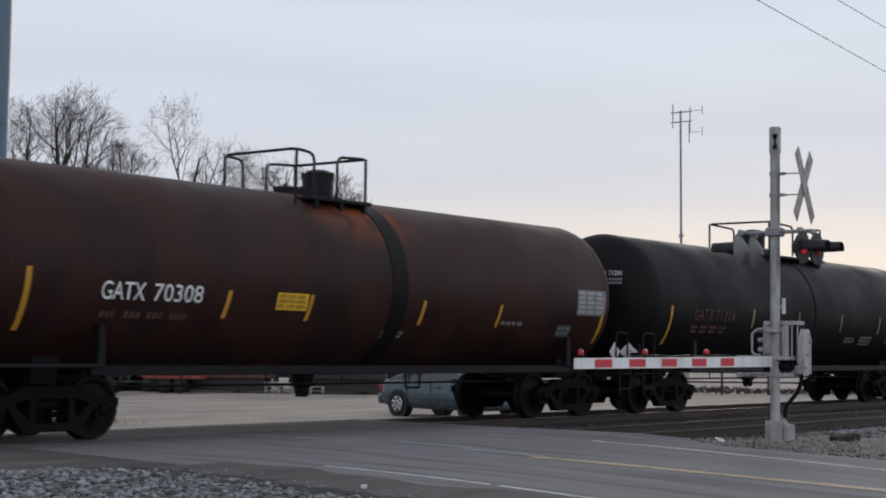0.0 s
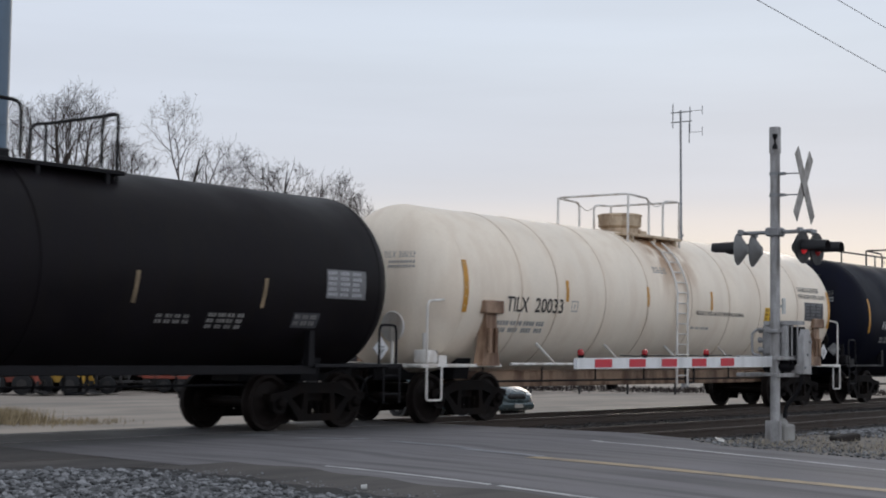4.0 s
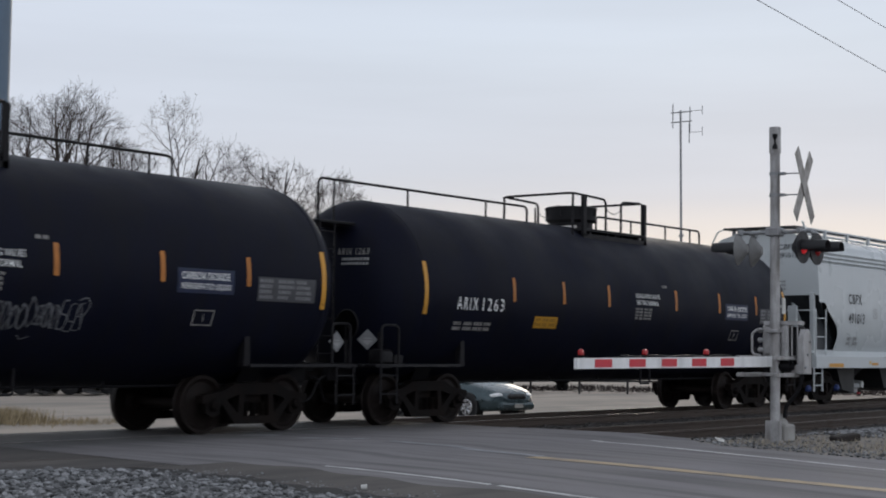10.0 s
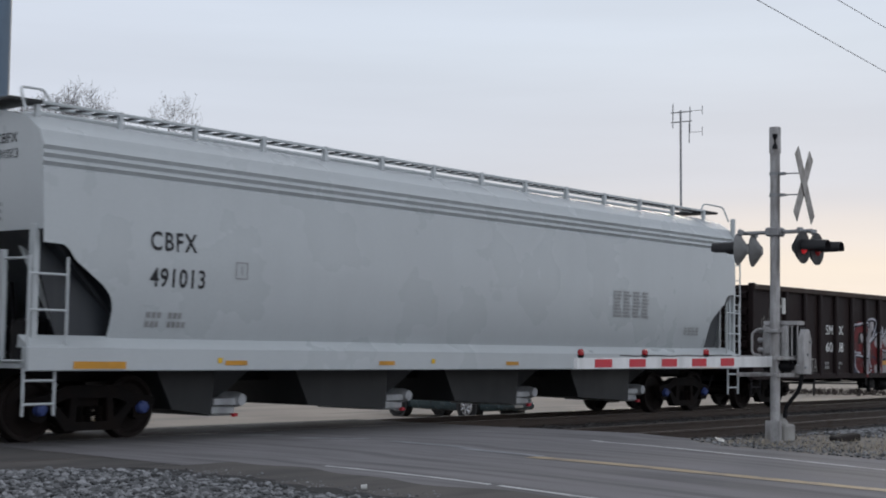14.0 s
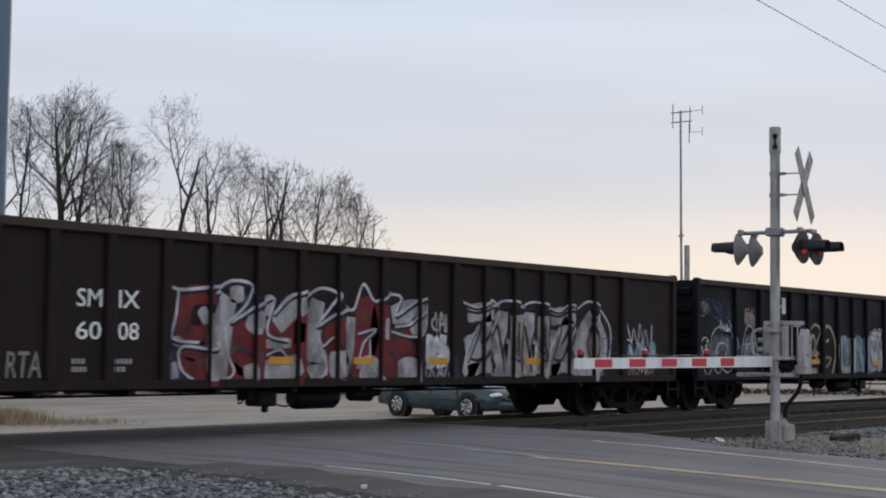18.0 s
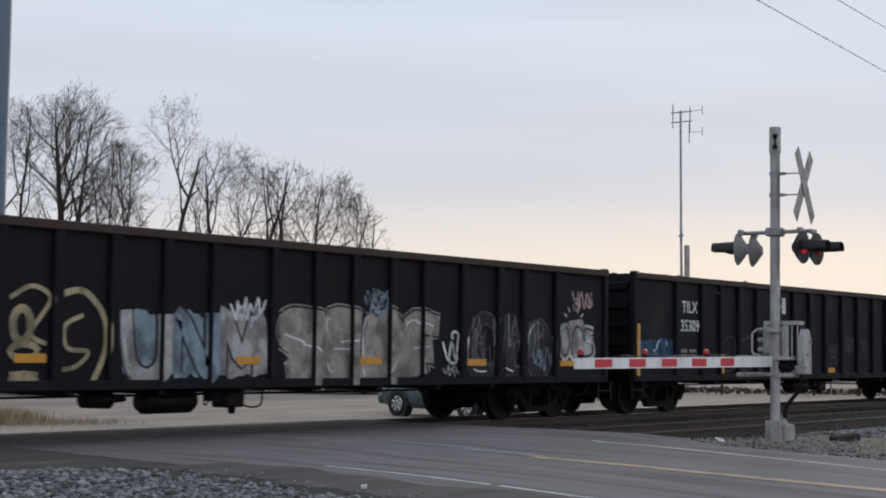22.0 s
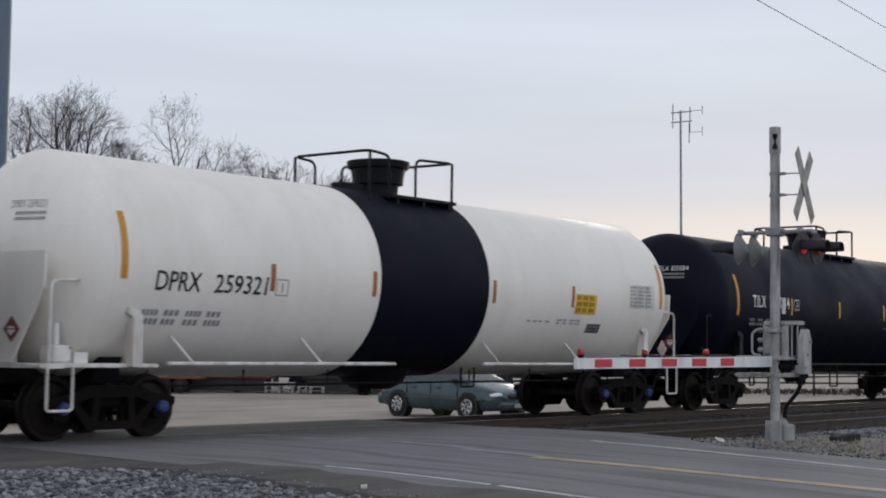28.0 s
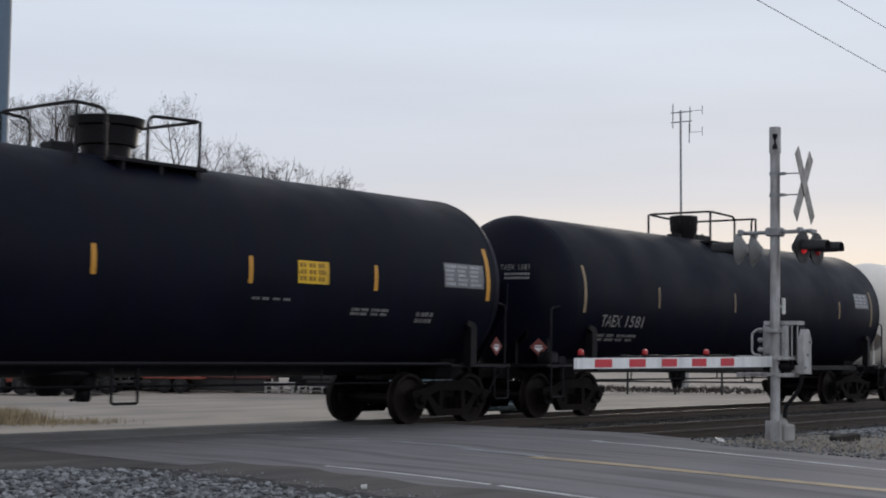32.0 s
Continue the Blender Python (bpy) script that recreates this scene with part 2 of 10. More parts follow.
# rail cars
M_BROWN = mat("rust_brown_paint", (0.031, 0.0128, 0.0100), 0.5, vary=0.35, scale=0.9, fine=25, bump=0.12, spec=0.14, stain=(0.006, 0.005, 0.005), stain_amt=0.4, stain_scale=(0.5, 0.5, 0.25), dome=((0.21, 0.055, 0.018), 1.7, 2.9, 3.7, 0.7))
M_SOOT = mat("sooty_black_paint", (0.0085, 0.0070, 0.0085), 0.5, vary=0.35, scale=0.8, fine=25, bump=0.12, spec=0.09, stain=(0.010, 0.008, 0.0075), stain_amt=0.5, stain_scale=(1.6, 1.6, 0.2))
M_BLACK = mat("black_tank_paint", (0.0049, 0.0057, 0.0128), 0.5, vary=0.3, scale=0.8, fine=25, bump=0.08, spec=0.07, stain=(0.007, 0.007, 0.009), stain_amt=0.45, stain_scale=(1.2, 1.2, 0.2))
M_CREAM = mat("cream_tank_paint", (0.80, 0.705, 0.585), 0.45, vary=0.08, scale=0.7, fine=20, bump=0.06, stain=(0.62, 0.49, 0.37), stain_amt=0.30, stain_scale=(1.0, 1.0, 0.22), dome=((0.30, 0.15, 0.06), 1.35, 2.0, 3.9, 0.95))
M_CREAMDOME = mat("stained_cream_manway", (0.52, 0.41, 0.29), 0.6, vary=0.25, scale=2, stain=(0.2, 0.12, 0.06), stain_amt=0.7, stain_scale=(2, 2, 0.8))
M_TANSEAM = mat("tan_jacket_seam", (0.58, 0.47, 0.36), 0.55, vary=0.25, scale=3, stain=(0.25, 0.16, 0.10), stain_amt=0.5)
M_CREAMRUST = mat("rusty_cream_steel", (0.33, 0.22, 0.15), 0.65, vary=0.35, scale=1.5, fine=25, bump=0.3, stain=(0.10, 0.05, 0.03), stain_amt=0.85, stain_scale=(1.4, 1.4, 0.5))
M_WHITE = mat("white_tank_paint", (0.78, 0.735, 0.675), 0.4, vary=0.06, scale=0.8, fine=20, bump=0.04, stain=(0.58, 0.53, 0.47), stain_amt=0.16, stain_scale=(1.0, 1.0, 0.2))
M_WHITESTEEL = mat("white_hardware", (0.66, 0.64, 0.61), 0.5, vary=0.15, scale=3, stain=(0.30, 0.22, 0.16), stain_amt=0.5, stain_scale=(1.5, 1.5, 0.4))
M_GREY = mat("light_grey_hopper_paint", (0.43, 0.455, 0.465), 0.30, vary=0.06, scale=0.6, fine=20, bump=0.05, stain=(0.40, 0.42, 0.43), stain_amt=0.35, stain_scale=(0.8, 0.8, 0.2))
# hopper grey cut to near black, bay shade in the colour; roof gratings share it
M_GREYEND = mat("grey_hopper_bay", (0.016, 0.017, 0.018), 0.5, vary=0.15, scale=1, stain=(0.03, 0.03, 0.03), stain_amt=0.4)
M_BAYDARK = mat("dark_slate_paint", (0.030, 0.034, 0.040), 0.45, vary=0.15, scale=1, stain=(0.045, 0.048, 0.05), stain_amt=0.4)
M_BRIGHTCAST = mat("bright_cast_aluminium", (0.42, 0.43, 0.44), 0.45, 0.3, vary=0.25, scale=5, stain=(0.15, 0.15, 0.15), stain_amt=0.4)
# funnel grey lowered as well, the underside's shade put into its colour
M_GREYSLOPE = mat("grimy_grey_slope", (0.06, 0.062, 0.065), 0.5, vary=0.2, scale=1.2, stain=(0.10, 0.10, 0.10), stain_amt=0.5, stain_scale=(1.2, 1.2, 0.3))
M_GONBROWN = mat("dark_brown_gondola", (0.0175, 0.0118, 0.0120), 0.6, vary=0.35, scale=1.0, fine=25, bump=0.2, spec=0.12, stain=(0.022, 0.012, 0.009), stain_amt=0.45, stain_scale=(1.5, 1.5, 0.2))
M_GONBLACK = mat("black_gondola", (0.0075, 0.0075, 0.0105), 0.6, vary=0.35, scale=1.0, fine=25, bump=0.2, spec=0.12, stain=(0.016, 0.011, 0.009), stain_amt=0.35, stain_scale=(1.5, 1.5, 0.2))
M_GONTOP = mat("rusty_top_chord", (0.035, 0.021, 0.015), 0.7, vary=0.35, scale=2, bump=0.3)
M_TRUCK = mat("grimy_cast_steel", (0.0068, 0.0056, 0.0054), 0.7, vary=0.4, scale=4, fine=35, bump=0.4, stain=(0.012, 0.0075, 0.0055), stain_amt=0.5, stain_scale=(1, 1, 1), spec=0.07)
M_WHEEL = mat("wheel_steel", (0.012, 0.0085, 0.0075), 0.6, 0.2, vary=0.4, scale=5, fine=40, bump=0.3, spec=0.15)
M_BLUECAP = mat("blue_bearing_cap", (0.03, 0.05, 0.16), 0.5, vary=0.2, scale=8)
M_TAPE = mat("yellow_reflective_tape", (0.5208, 0.2475, 0.028), 0.4, vary=0.12, scale=5, stain=(0.3, 0.16, 0.03), stain_amt=0.3)
M_TAPEOLD = mat("orange_reflective_tape", (0.38, 0.14, 0.026), 0.5, vary=0.15, scale=5, stain=(0.2, 0.08, 0.02), stain_amt=0.4)
M_TAPEDIM = mat("dirty_reflective_tape", (0.25, 0.185, 0.11), 0.6, vary=0.3, scale=5, stain=(0.08, 0.06, 0.04), stain_amt=0.6)
M_PLACARD = mat("yellow_placard", (0.66, 0.40, 0.02), 0.5, vary=0.15, scale=5, stain=(0.42, 0.24, 0.04), stain_amt=0.4)
M_PLACARDOLD = mat("orange_placard", (0.40, 0.20, 0.012), 0.5, vary=0.2, scale=5, stain=(0.25, 0.12, 0.02), stain_amt=0.5)
M_INKWHITE = mat("white_lettering", (0.72, 0.72, 0.71), 0.6, vary=0.15, scale=5, stain=(0.35, 0.35, 0.35), stain_amt=0.35)
M_INKGREY = mat("faded_lettering", (0.22, 0.21, 0.20), 0.7, vary=0.25, scale=5, stain=(0.08, 0.075, 0.07), stain_amt=0.5)
M_INKFAINT = mat("faint_scrawl", (0.13, 0.132, 0.14), 0.6, vary=0.5, scale=5, spec=0.2)
M_INKRED = mat("faded_red_lettering", (0.102, 0.042, 0.03575), 0.7, vary=0.3, scale=5, stain=(0.04, 0.03, 0.028), stain_amt=0.6)
M_INKBLACK = mat("black_lettering", (0.018, 0.018, 0.02), 0.6, vary=0.15, scale=5)
M_INKMID = mat("grey_lettering", (0.25, 0.25, 0.25), 0.6, vary=0.2, scale=5)
M_INKAMBER = mat("amber_lettering", (0.22, 0.115, 0.015), 0.6, vary=0.15, scale=5)
M_INKPALE = mat("pale_panel_lettering", (0.36, 0.36, 0.37), 0.6, vary=0.2, scale=5)
M_PANEL = mat("data_panel_grey", (0.17, 0.17, 0.177), 0.6, vary=0.3, scale=6, stain=(0.12, 0.12, 0.12), stain_amt=0.5)
M_PANELDARK = mat("data_panel_dark", (0.05, 0.05, 0.055), 0.6, vary=0.3, scale=6)
M_BLUEPANEL = mat("blue_sign", (0.009, 0.01575, 0.045), 0.5, vary=0.2, scale=6)
M_DIAMOND = mat("hazard_diamond", (0.6, 0.6, 0.6), 0.5, vary=0.15, scale=6, stain=(0.3, 0.3, 0.3), stain_amt=0.4)
M_REDPL = mat("red_hazard_diamond", (0.16, 0.035, 0.03), 0.5, vary=0.15, scale=6)
M_PINKPL = mat("faded_hazard_diamond", (0.42, 0.29, 0.28), 0.5, vary=0.25, scale=14, stain=(0.2, 0.05, 0.05), stain_amt=0.5)
M_SCRAP = mat("scrap_load", (0.07, 0.045, 0.035), 0.9, vary=0.5, scale=5, bump=0.6)


# ---- mesh helpers ----
def part(name, bm, material, parent, label="", smooth=True, angle=35):
    """Links a bmesh as one mesh object under a thing or a part."""
    bmesh.ops.recalc_face_normals(bm, faces=bm.faces)
    me = bpy.data.meshes.new(name)
    bm.to_mesh(me)
    bm.free()
    me.materials.append(material)
    if smooth and len(me.polygons):
        me.polygons.foreach_set("use_smooth", [True] * len(me.polygons))
        me.set_sharp_from_angle(angle=radians(angle))
    ob = new(name, me)
    if parent is not None:
        ob.parent = parent
    if label:
        ob["label"] = label
    return ob


def again(ob, m, parent):
    """Another object on the same mesh."""
    o = new(ob.name.split(".")[0], ob.data)
    o.parent = parent
    o.matrix_basis = m
    return o


def BM():
    return bmesh.new()


def box(bm, x0, x1, y0, y1, z0, z1):
    v = [bm.verts.new(p) for p in ((x0, y0, z0), (x1, y0, z0), (x1, y1, z0), (x0, y1, z0), (x0, y0, z1), (x1, y0, z1), (x1, y1, z1), (x0, y1, z1))]
    for f in ((0, 3, 2, 1), (4, 5, 6, 7), (0, 1, 5, 4), (1, 2, 6, 5), (2, 3, 7, 6), (3, 0, 4, 7)):
        bm.faces.new([v[i] for i in f])
    return bm


def bbox(bm, x0, x1, y0, y1, z0, z1, b=0.01):
    """A box with bevelled edges."""
    n0 = len(bm.verts)
    box(bm, x0, x1, y0, y1, z0, z1)
    bm.verts.ensure_lookup_table()
    es = {e for v in bm.verts[n0:] for e in v.link_edges}
    bmesh.ops.bevel(bm, geom=list(es), offset=b, segments=1, affect="EDGES")
    return bm


def tube(bm, pts, r, seg=6, closed=False, r1=None):
    """A round bar along a polyline."""
    pts = [Vector(p) for p in pts]
    rings = []
    n = len(pts)
    prev = None
    for i, p in enumerate(pts):
        a = pts[(i - 1) % n] if (i > 0 or closed) else p
        c = pts[(i + 1) % n] if (i < n - 1 or closed) else p
        d = (c - a).normalized()
        up = Vector((0, 0, 1)) if abs(d.z) < 0.95 else Vector((0, 1, 0))
        s = d.cross(up).normalized() if prev is None else (prev - d * prev.dot(d)).normalized()
        prev = s
        u = s.cross(d)
        rad = r if r1 is None else r + (r1 - r) * i / (n - 1)
        rings.append([bm.verts.new(p + (s * math.cos(k * math.tau / seg) + u * math.sin(k * math.tau / seg)) * rad) for k in range(seg)])
    for i in range(n - (0 if closed else 1)):
        A, B = rings[i], rings[(i + 1) % n]
        for k in range(seg):
            bm.faces.new((A[k], A[(k + 1) % seg], B[(k + 1) % seg], B[k]))
    if not closed:
        bm.faces.new(rings[0][::-1])
        bm.faces.new(rings[-1])
    return bm


def bend(pts, r=0.12, k=4):
    """Rounds the corners of a polyline."""
    pts = [Vector(p) for p in pts]
    out = [pts[0]]
    for a, b, c in zip(pts, pts[1:], pts[2:]):
        q = min(r, (a - b).length * 0.49, (c - b).length * 0.49)
        p, s = b + (a - b).normalized() * q, b + (c - b).normalized() * q
        for i in range(k + 1):
            t = i / k
            out.append(p * (1 - t) ** 2 + b * 2 * t * (1 - t) + s * t * t)
    out.append(pts[-1])
    return out


def lathe(bm, prof, axis="x", seg=40, at=(0, 0, 0)):
    """Turns a profile of (along, radius) round an axis."""
    rings = []
    for a, r in prof:
        ring = []
        for k in range(seg if r > 1e-5 else 1):
            c, s = math.cos(k * math.tau / seg) * r, math.sin(k * math.tau / seg) * r
            p = {"x": (a, c, s), "y": (s, a, c), "z": (c, s, a)}[axis]
            ring.append(bm.verts.new((p[0] + at[0], p[1] + at[1], p[2] + at[2])))
        rings.append(ring)
    for A, B in zip(rings, rings[1:]):
        m = max(len(A), len(B))
        for k in range(m):
            f = [A[k % len(A)], A[(k + 1) % len(A)], B[(k + 1) % len(B)], B[k % len(B)]]
            f = list(dict.fromkeys(f))
            if len(f) > 2:
                bm.faces.new(f)
    for R in (rings[0], rings[-1]):
        if len(R) > 2:
            bm.faces.new(R)
    return bm


def prism(bm, poly, y0, y1):
    """Extrudes a polygon of (x, z) from y0 to y1."""
    a = [bm.verts.new((x, y0, z)) for x, z in poly]
    b = [bm.verts.new((x, y1, z)) for x, z in poly]
    bm.faces.new(a)
    bm.faces.new(b[::-1])
    for i in range(len(poly)):
        j = (i + 1) % len(poly)
        bm.faces.new((a[i], b[i], b[j], a[j]))
    return bm


def empty(name):
    return new(name)


def sst(a, b, v):
    t = min(1.0, max(0.0, (v - a) / (b - a)))
    return t * t * (3 - 2 * t)


def lettering(body, x0, x1, z0, z1, surf, material, parent, label="", shear=0.0, name="lettering", weight=0.006, gap=1.0):
    """Text on a side surface y = surf(x, z), stretched to x0..x1 and z0..z1."""
    cu = bpy.data.curves.new("text", "FONT")
    cu.body = body
    cu.resolution_u = 3
    cu.shear = shear
    cu.offset = weight
    cu.space_character = gap
    tmp = bpy.data.objects.new("text", cu)
    scene.collection.objects.link(tmp)
    bpy.context.view_layer.update()
    me = bpy.data.meshes.new_from_object(tmp.evaluated_get(bpy.context.evaluated_depsgraph_get()))
    bpy.data.objects.remove(tmp)
    xs, ys = [v.co.x for v in me.vertices], [v.co.y for v in me.vertices]
    ax, bx, ay, by = min(xs), max(xs), min(ys), max(ys)
    for v in me.vertices:
        x = x0 + (v.co.x - ax) / (bx - ax) * (x1 - x0)
        z = z0 + (v.co.y - ay) / (by - ay) * (z1 - z0)
        v.co = (x, surf(x, z), z)
    me.materials.clear()
    me.materials.append(material)
    ob = new(name, me)
    ob.parent = parent
    ob["kind"] = "stuff"
    if label:
        ob["label"] = label
    return ob


def patch(bm, x0, x1, z0, z1, surf, nz=4, tilt=0.0, thick=0.003):
    """A thin strip that follows the side surface."""
    rows = []
    for i in range(nz + 1):
        z = z0 + (z1 - z0) * i / nz
        dx = tilt * (z - z0)
        rows.append([bm.verts.new((x + dx, surf(x, z) - thick, z)) for x in (x0, x1)])
    for a, b in zip(rows, rows[1:]):
        bm.faces.new((a[0], a[1], b[1], b[0]))
    return bm


def bars(x0, x1, z0, z1, rows, surf, material, parent, seed=1, name="lettering", words=4, label=""):
    """Lines of small writing as plain bars."""
    rnd = random.Random(seed)
    bm = BM()
    h = (z1 - z0) / rows
    for r in range(rows):
        za, zb = z1 - (r + 0.78) * h, z1 - (r + 0.12) * h
        x = x0
        for w in range(words):
            wl = (x1 - x0) / words * rnd.uniform(0.6, 0.92)
            k = max(2, int(wl / max(0.05, (zb - za) * 0.9)))
            for j in range(k):
                a = x + wl * j / k
                patch(bm, a, a + wl / k * 0.72, za, zb, surf, 1, thick=0.004)
            x += (x1 - x0) / words
    return tagged(part(name, bm, material, parent, label, smooth=False), kind="stuff")


# ---- ground ----
def gz(x, y):
    """Height of the ground: rises to the crossing, falls to the lot beyond; beside the road the track bed is lower."""
    if y < 12.4:
        z = -0.30 + 0.28 * sst(1.0, 12.4, y)
    elif y < 19.5:
        z = 0.006 - 0.010 * sst(14.8, 16.0, y) - 0.026 * sst(13.0, 12.4, y)
    else:
        z = -0.02 - 0.50 * sst(19.5, 24.5, y)
    return z - 0.17 * sst(21.6, 23.2, x) * sst(11.0, 12.6, y) * (1 - sst(20.2, 21.5, y))


def sheet(name, rows, left, right, cols, lift, material, label, category, tilt=None):
    """A draped sheet: for each y in rows, from left(y) to right(y)."""
    bm = BM()
    grid = []
    for y in rows:
        a, b = left(y), right(y)
        grid.append([bm.verts.new((a + (b - a) * i / cols, y, gz(a + (b - a) * i / cols, y) + lift)) for i in range(cols + 1)])
    for A, B in zip(grid, grid[1:]):
        for i in range(cols):
            bm.faces.new((A[i], A[i + 1], B[i + 1], B[i]))
    ob = part(name, bm, material, None)
    return tagged(ob, label, category, kind="structure")


def seq(a, b, n):
    return [a + (b - a) * i / n for i in range(n + 1)]


def pl(points):
    """Piecewise linear function through (v, w)."""
    def f(v):
        if v <= points[0][0]:
            return points[0][1]
        for (a, p), (b, q) in zip(points, points[1:]):
            if v <= b:
                return p + (q - p) * (v - a) / (b - a)
        return points[-1][1]
    return f


def build_ground():
    bm = BM()
    xs = [-2500, -900, -300, -100, -40] + seq(-20, 20, 20) + seq(21, 26, 10) + seq(27, 60, 22) + [70, 85, 110, 160, 300, 900, 2500]
    ys = [-2500, -800, -200, -50, -10] + seq(0, 11, 11) + seq(11.4, 22, 24) + seq(23, 36, 13) + [45, 60, 80, 120, 200, 500, 1200, 2500]
    grid = [[bm.verts.new((x, y, gz(x, y) - 0.03)) for x in xs] for y in ys]
    for A, B in zip(grid, grid[1:]):
        for i in range(len(xs) - 1):
            bm.faces.new((A[i], A[i + 1], B[i + 1], B[i]))
    tagged(part("ground", bm, M_LOT, None), "pale grey packed gravel lot with darker worn patches", "ground", kind="structure")
    gravel_edge = pl([(4, 12.0), (8.0, 11.5), (9.2, 11.1), (10.3, 11.0), (11.8, 11.2), (12.6, 11.15), (13.0, 10.8), (13.3, 10.4), (13.5, 9.6)])
    right_edge = pl([(2, 20.6), (8.2, 20.4), (9.7, 20.35), (10.8, 20.4), (11.6, 21.0), (12.3, 21.9), (12.9, 22.6)])
    sheet("road", seq(1.5, 12.9, 46), gravel_edge, right_edge, 40, 0.0, M_ASPHALT, "worn grey asphalt road with darker wheel tracks", "road")
    sheet("crossing", seq(12.9, 19.25, 40), lambda y: 11.6 + 0.12 * (y - 12.9), lambda y: 22.6 + 0.25 * math.sin(y * 2.1), 60, 0.0, M_ASPHALT, "dark patched asphalt of the level crossing between the rails", "crossing")
    sheet("apron", seq(12.9, 19.25, 40), lambda y: -40, lambda y: 11.62 + 0.12 * (y - 12.9), 120, -0.004, M_SHOULDER, "dark dusty asphalt apron beside the road", "asphalt")
    sheet("gravel_verge", seq(-8, 13.5, 44), lambda y: -6.0, lambda y: gravel_edge(y) - 0.02, 40, 0.002, M_GRAVELBED, "dark bed of loose grey gravel beside the road", "gravel")
    sheet("shoulder", seq(3, 12.9, 60), lambda y: gravel_edge(y) - 0.1, lambda y: 12.45 + 0.14 * math.sin(y * 1.7) + 0.09 * math.sin(y * 4.3), 10, 0.004, M_SHOULDER, "dusty worn asphalt shoulder beside the edge line", "asphalt")
    sheet("tar_edge", seq(4, 13.5, 110), lambda y: gravel_edge(y) - 0.3, lambda y: gravel_edge(y) + 0.10 + 0.07 * math.sin(y * 5.1) + 0.05 * math.sin(y * 13.7), 6, 0.008, M_DARKEDGE, "ragged black strip along the gravel's edge", "asphalt")
    sheet("verge", seq(2, 12.4, 40), lambda y: right_edge(y) + 0.02, lambda y: 60.0, 60, -0.008, M_VERGE, "pale earth verge with dry grass and stones", "verge")
    sheet("ballast_bed", seq(12.0, 20.6, 30), lambda y: 22.75 + 0.2 * math.sin(y * 3), lambda y: 260.0, 150, 0.0, M_BALLASTBED, "dark dirty ballast bed under the tracks", "ballast")
    # road markings
    def stripe(name, x_of, y0, y1, w, m, label, cat="road marking"):
        sheet(name, seq(y0, y1, 40), lambda y: x_of(y) - w / 2, lambda y: x_of(y) + w / 2, 1, 0.005, m, label, cat)
    stripe("edge_line", pl([(4.0, 12.75), (8.25, 12.77), (10.07, 12.91), (12.05, 12.99)]), 3.0, 9.4, 0.10, M_WHITELINE, "worn white edge line on the road")
    stripe("edge_line", pl([(8.25, 12.77), (10.07, 12.91), (12.05, 12.99)]), 9.52, 12.0, 0.09, M_WHITELINE, "worn white edge line on the road")
    stripe("edge_line", pl([(5.0, 18.8), (7.64, 18.88), (9.9, 19.08), (12.33, 19.55), (13.0, 19.75)]), 3.0, 12.6, 0.11, M_WHITELINE, "worn white edge line on the road")
    stripe("centre_line", pl([(4.0, 16.60), (6.64, 16.46), (8.74, 16.24), (11.22, 16.14)]), 2.0, 11.3, 0.30, M_YELLOWLINE, "faded yellow centre line on the road")
    stripe("faded_centre_line", pl([(11.2, 16.35), (14.4, 16.85)]), 11.25, 14.3, 0.22, M_FADEDLINE, "faded white line running up to the crossing")
    stripe("faded_centre_line", pl([(14.8, 17.0), (15.8, 16.4)]), 14.85, 15.75, 0.26, M_FADEDLINE, "scrap of worn white paint on the crossing")
    stripe("faded_centre_line", pl([(16.4, 16.74), (16.8, 16.3)]), 16.42, 16.8, 0.24, M_FADEDLINE, "scrap of worn white paint on the crossing")
    return gravel_edge, right_edge


GRAVEL_EDGE, RIGHT_EDGE = build_ground()


def stone_mesh(bm, c, r, rnd):
    v = []
    for d in ((1, 0, 0), (-1, 0, 0), (0, 1, 0), (0, -1, 0), (0, 0, 1), (0, 0, -1), (.6, .6, .6), (-.6, .6, .6), (.6, -.6, .6), (-.6, -.6, .6)):
        k = r * rnd.uniform(0.65, 1.1)
        v.append(bm.verts.new((c[0] + d[0] * k, c[1] + d[1] * k, c[2] + d[2] * k * 0.75)))
    for f in ((4, 6, 7), (4, 8, 6), (4, 9, 8), (4, 7, 9), (0, 2, 6), (0, 6, 8), (0, 8, 3), (1, 7, 2), (1, 9, 7), (1, 3, 9), (2, 7, 6), (3, 8, 9), (5, 2, 0), (5, 0, 3), (5, 3, 1), (5, 1, 2)):
        bm.faces.new([v[i] for i in f])


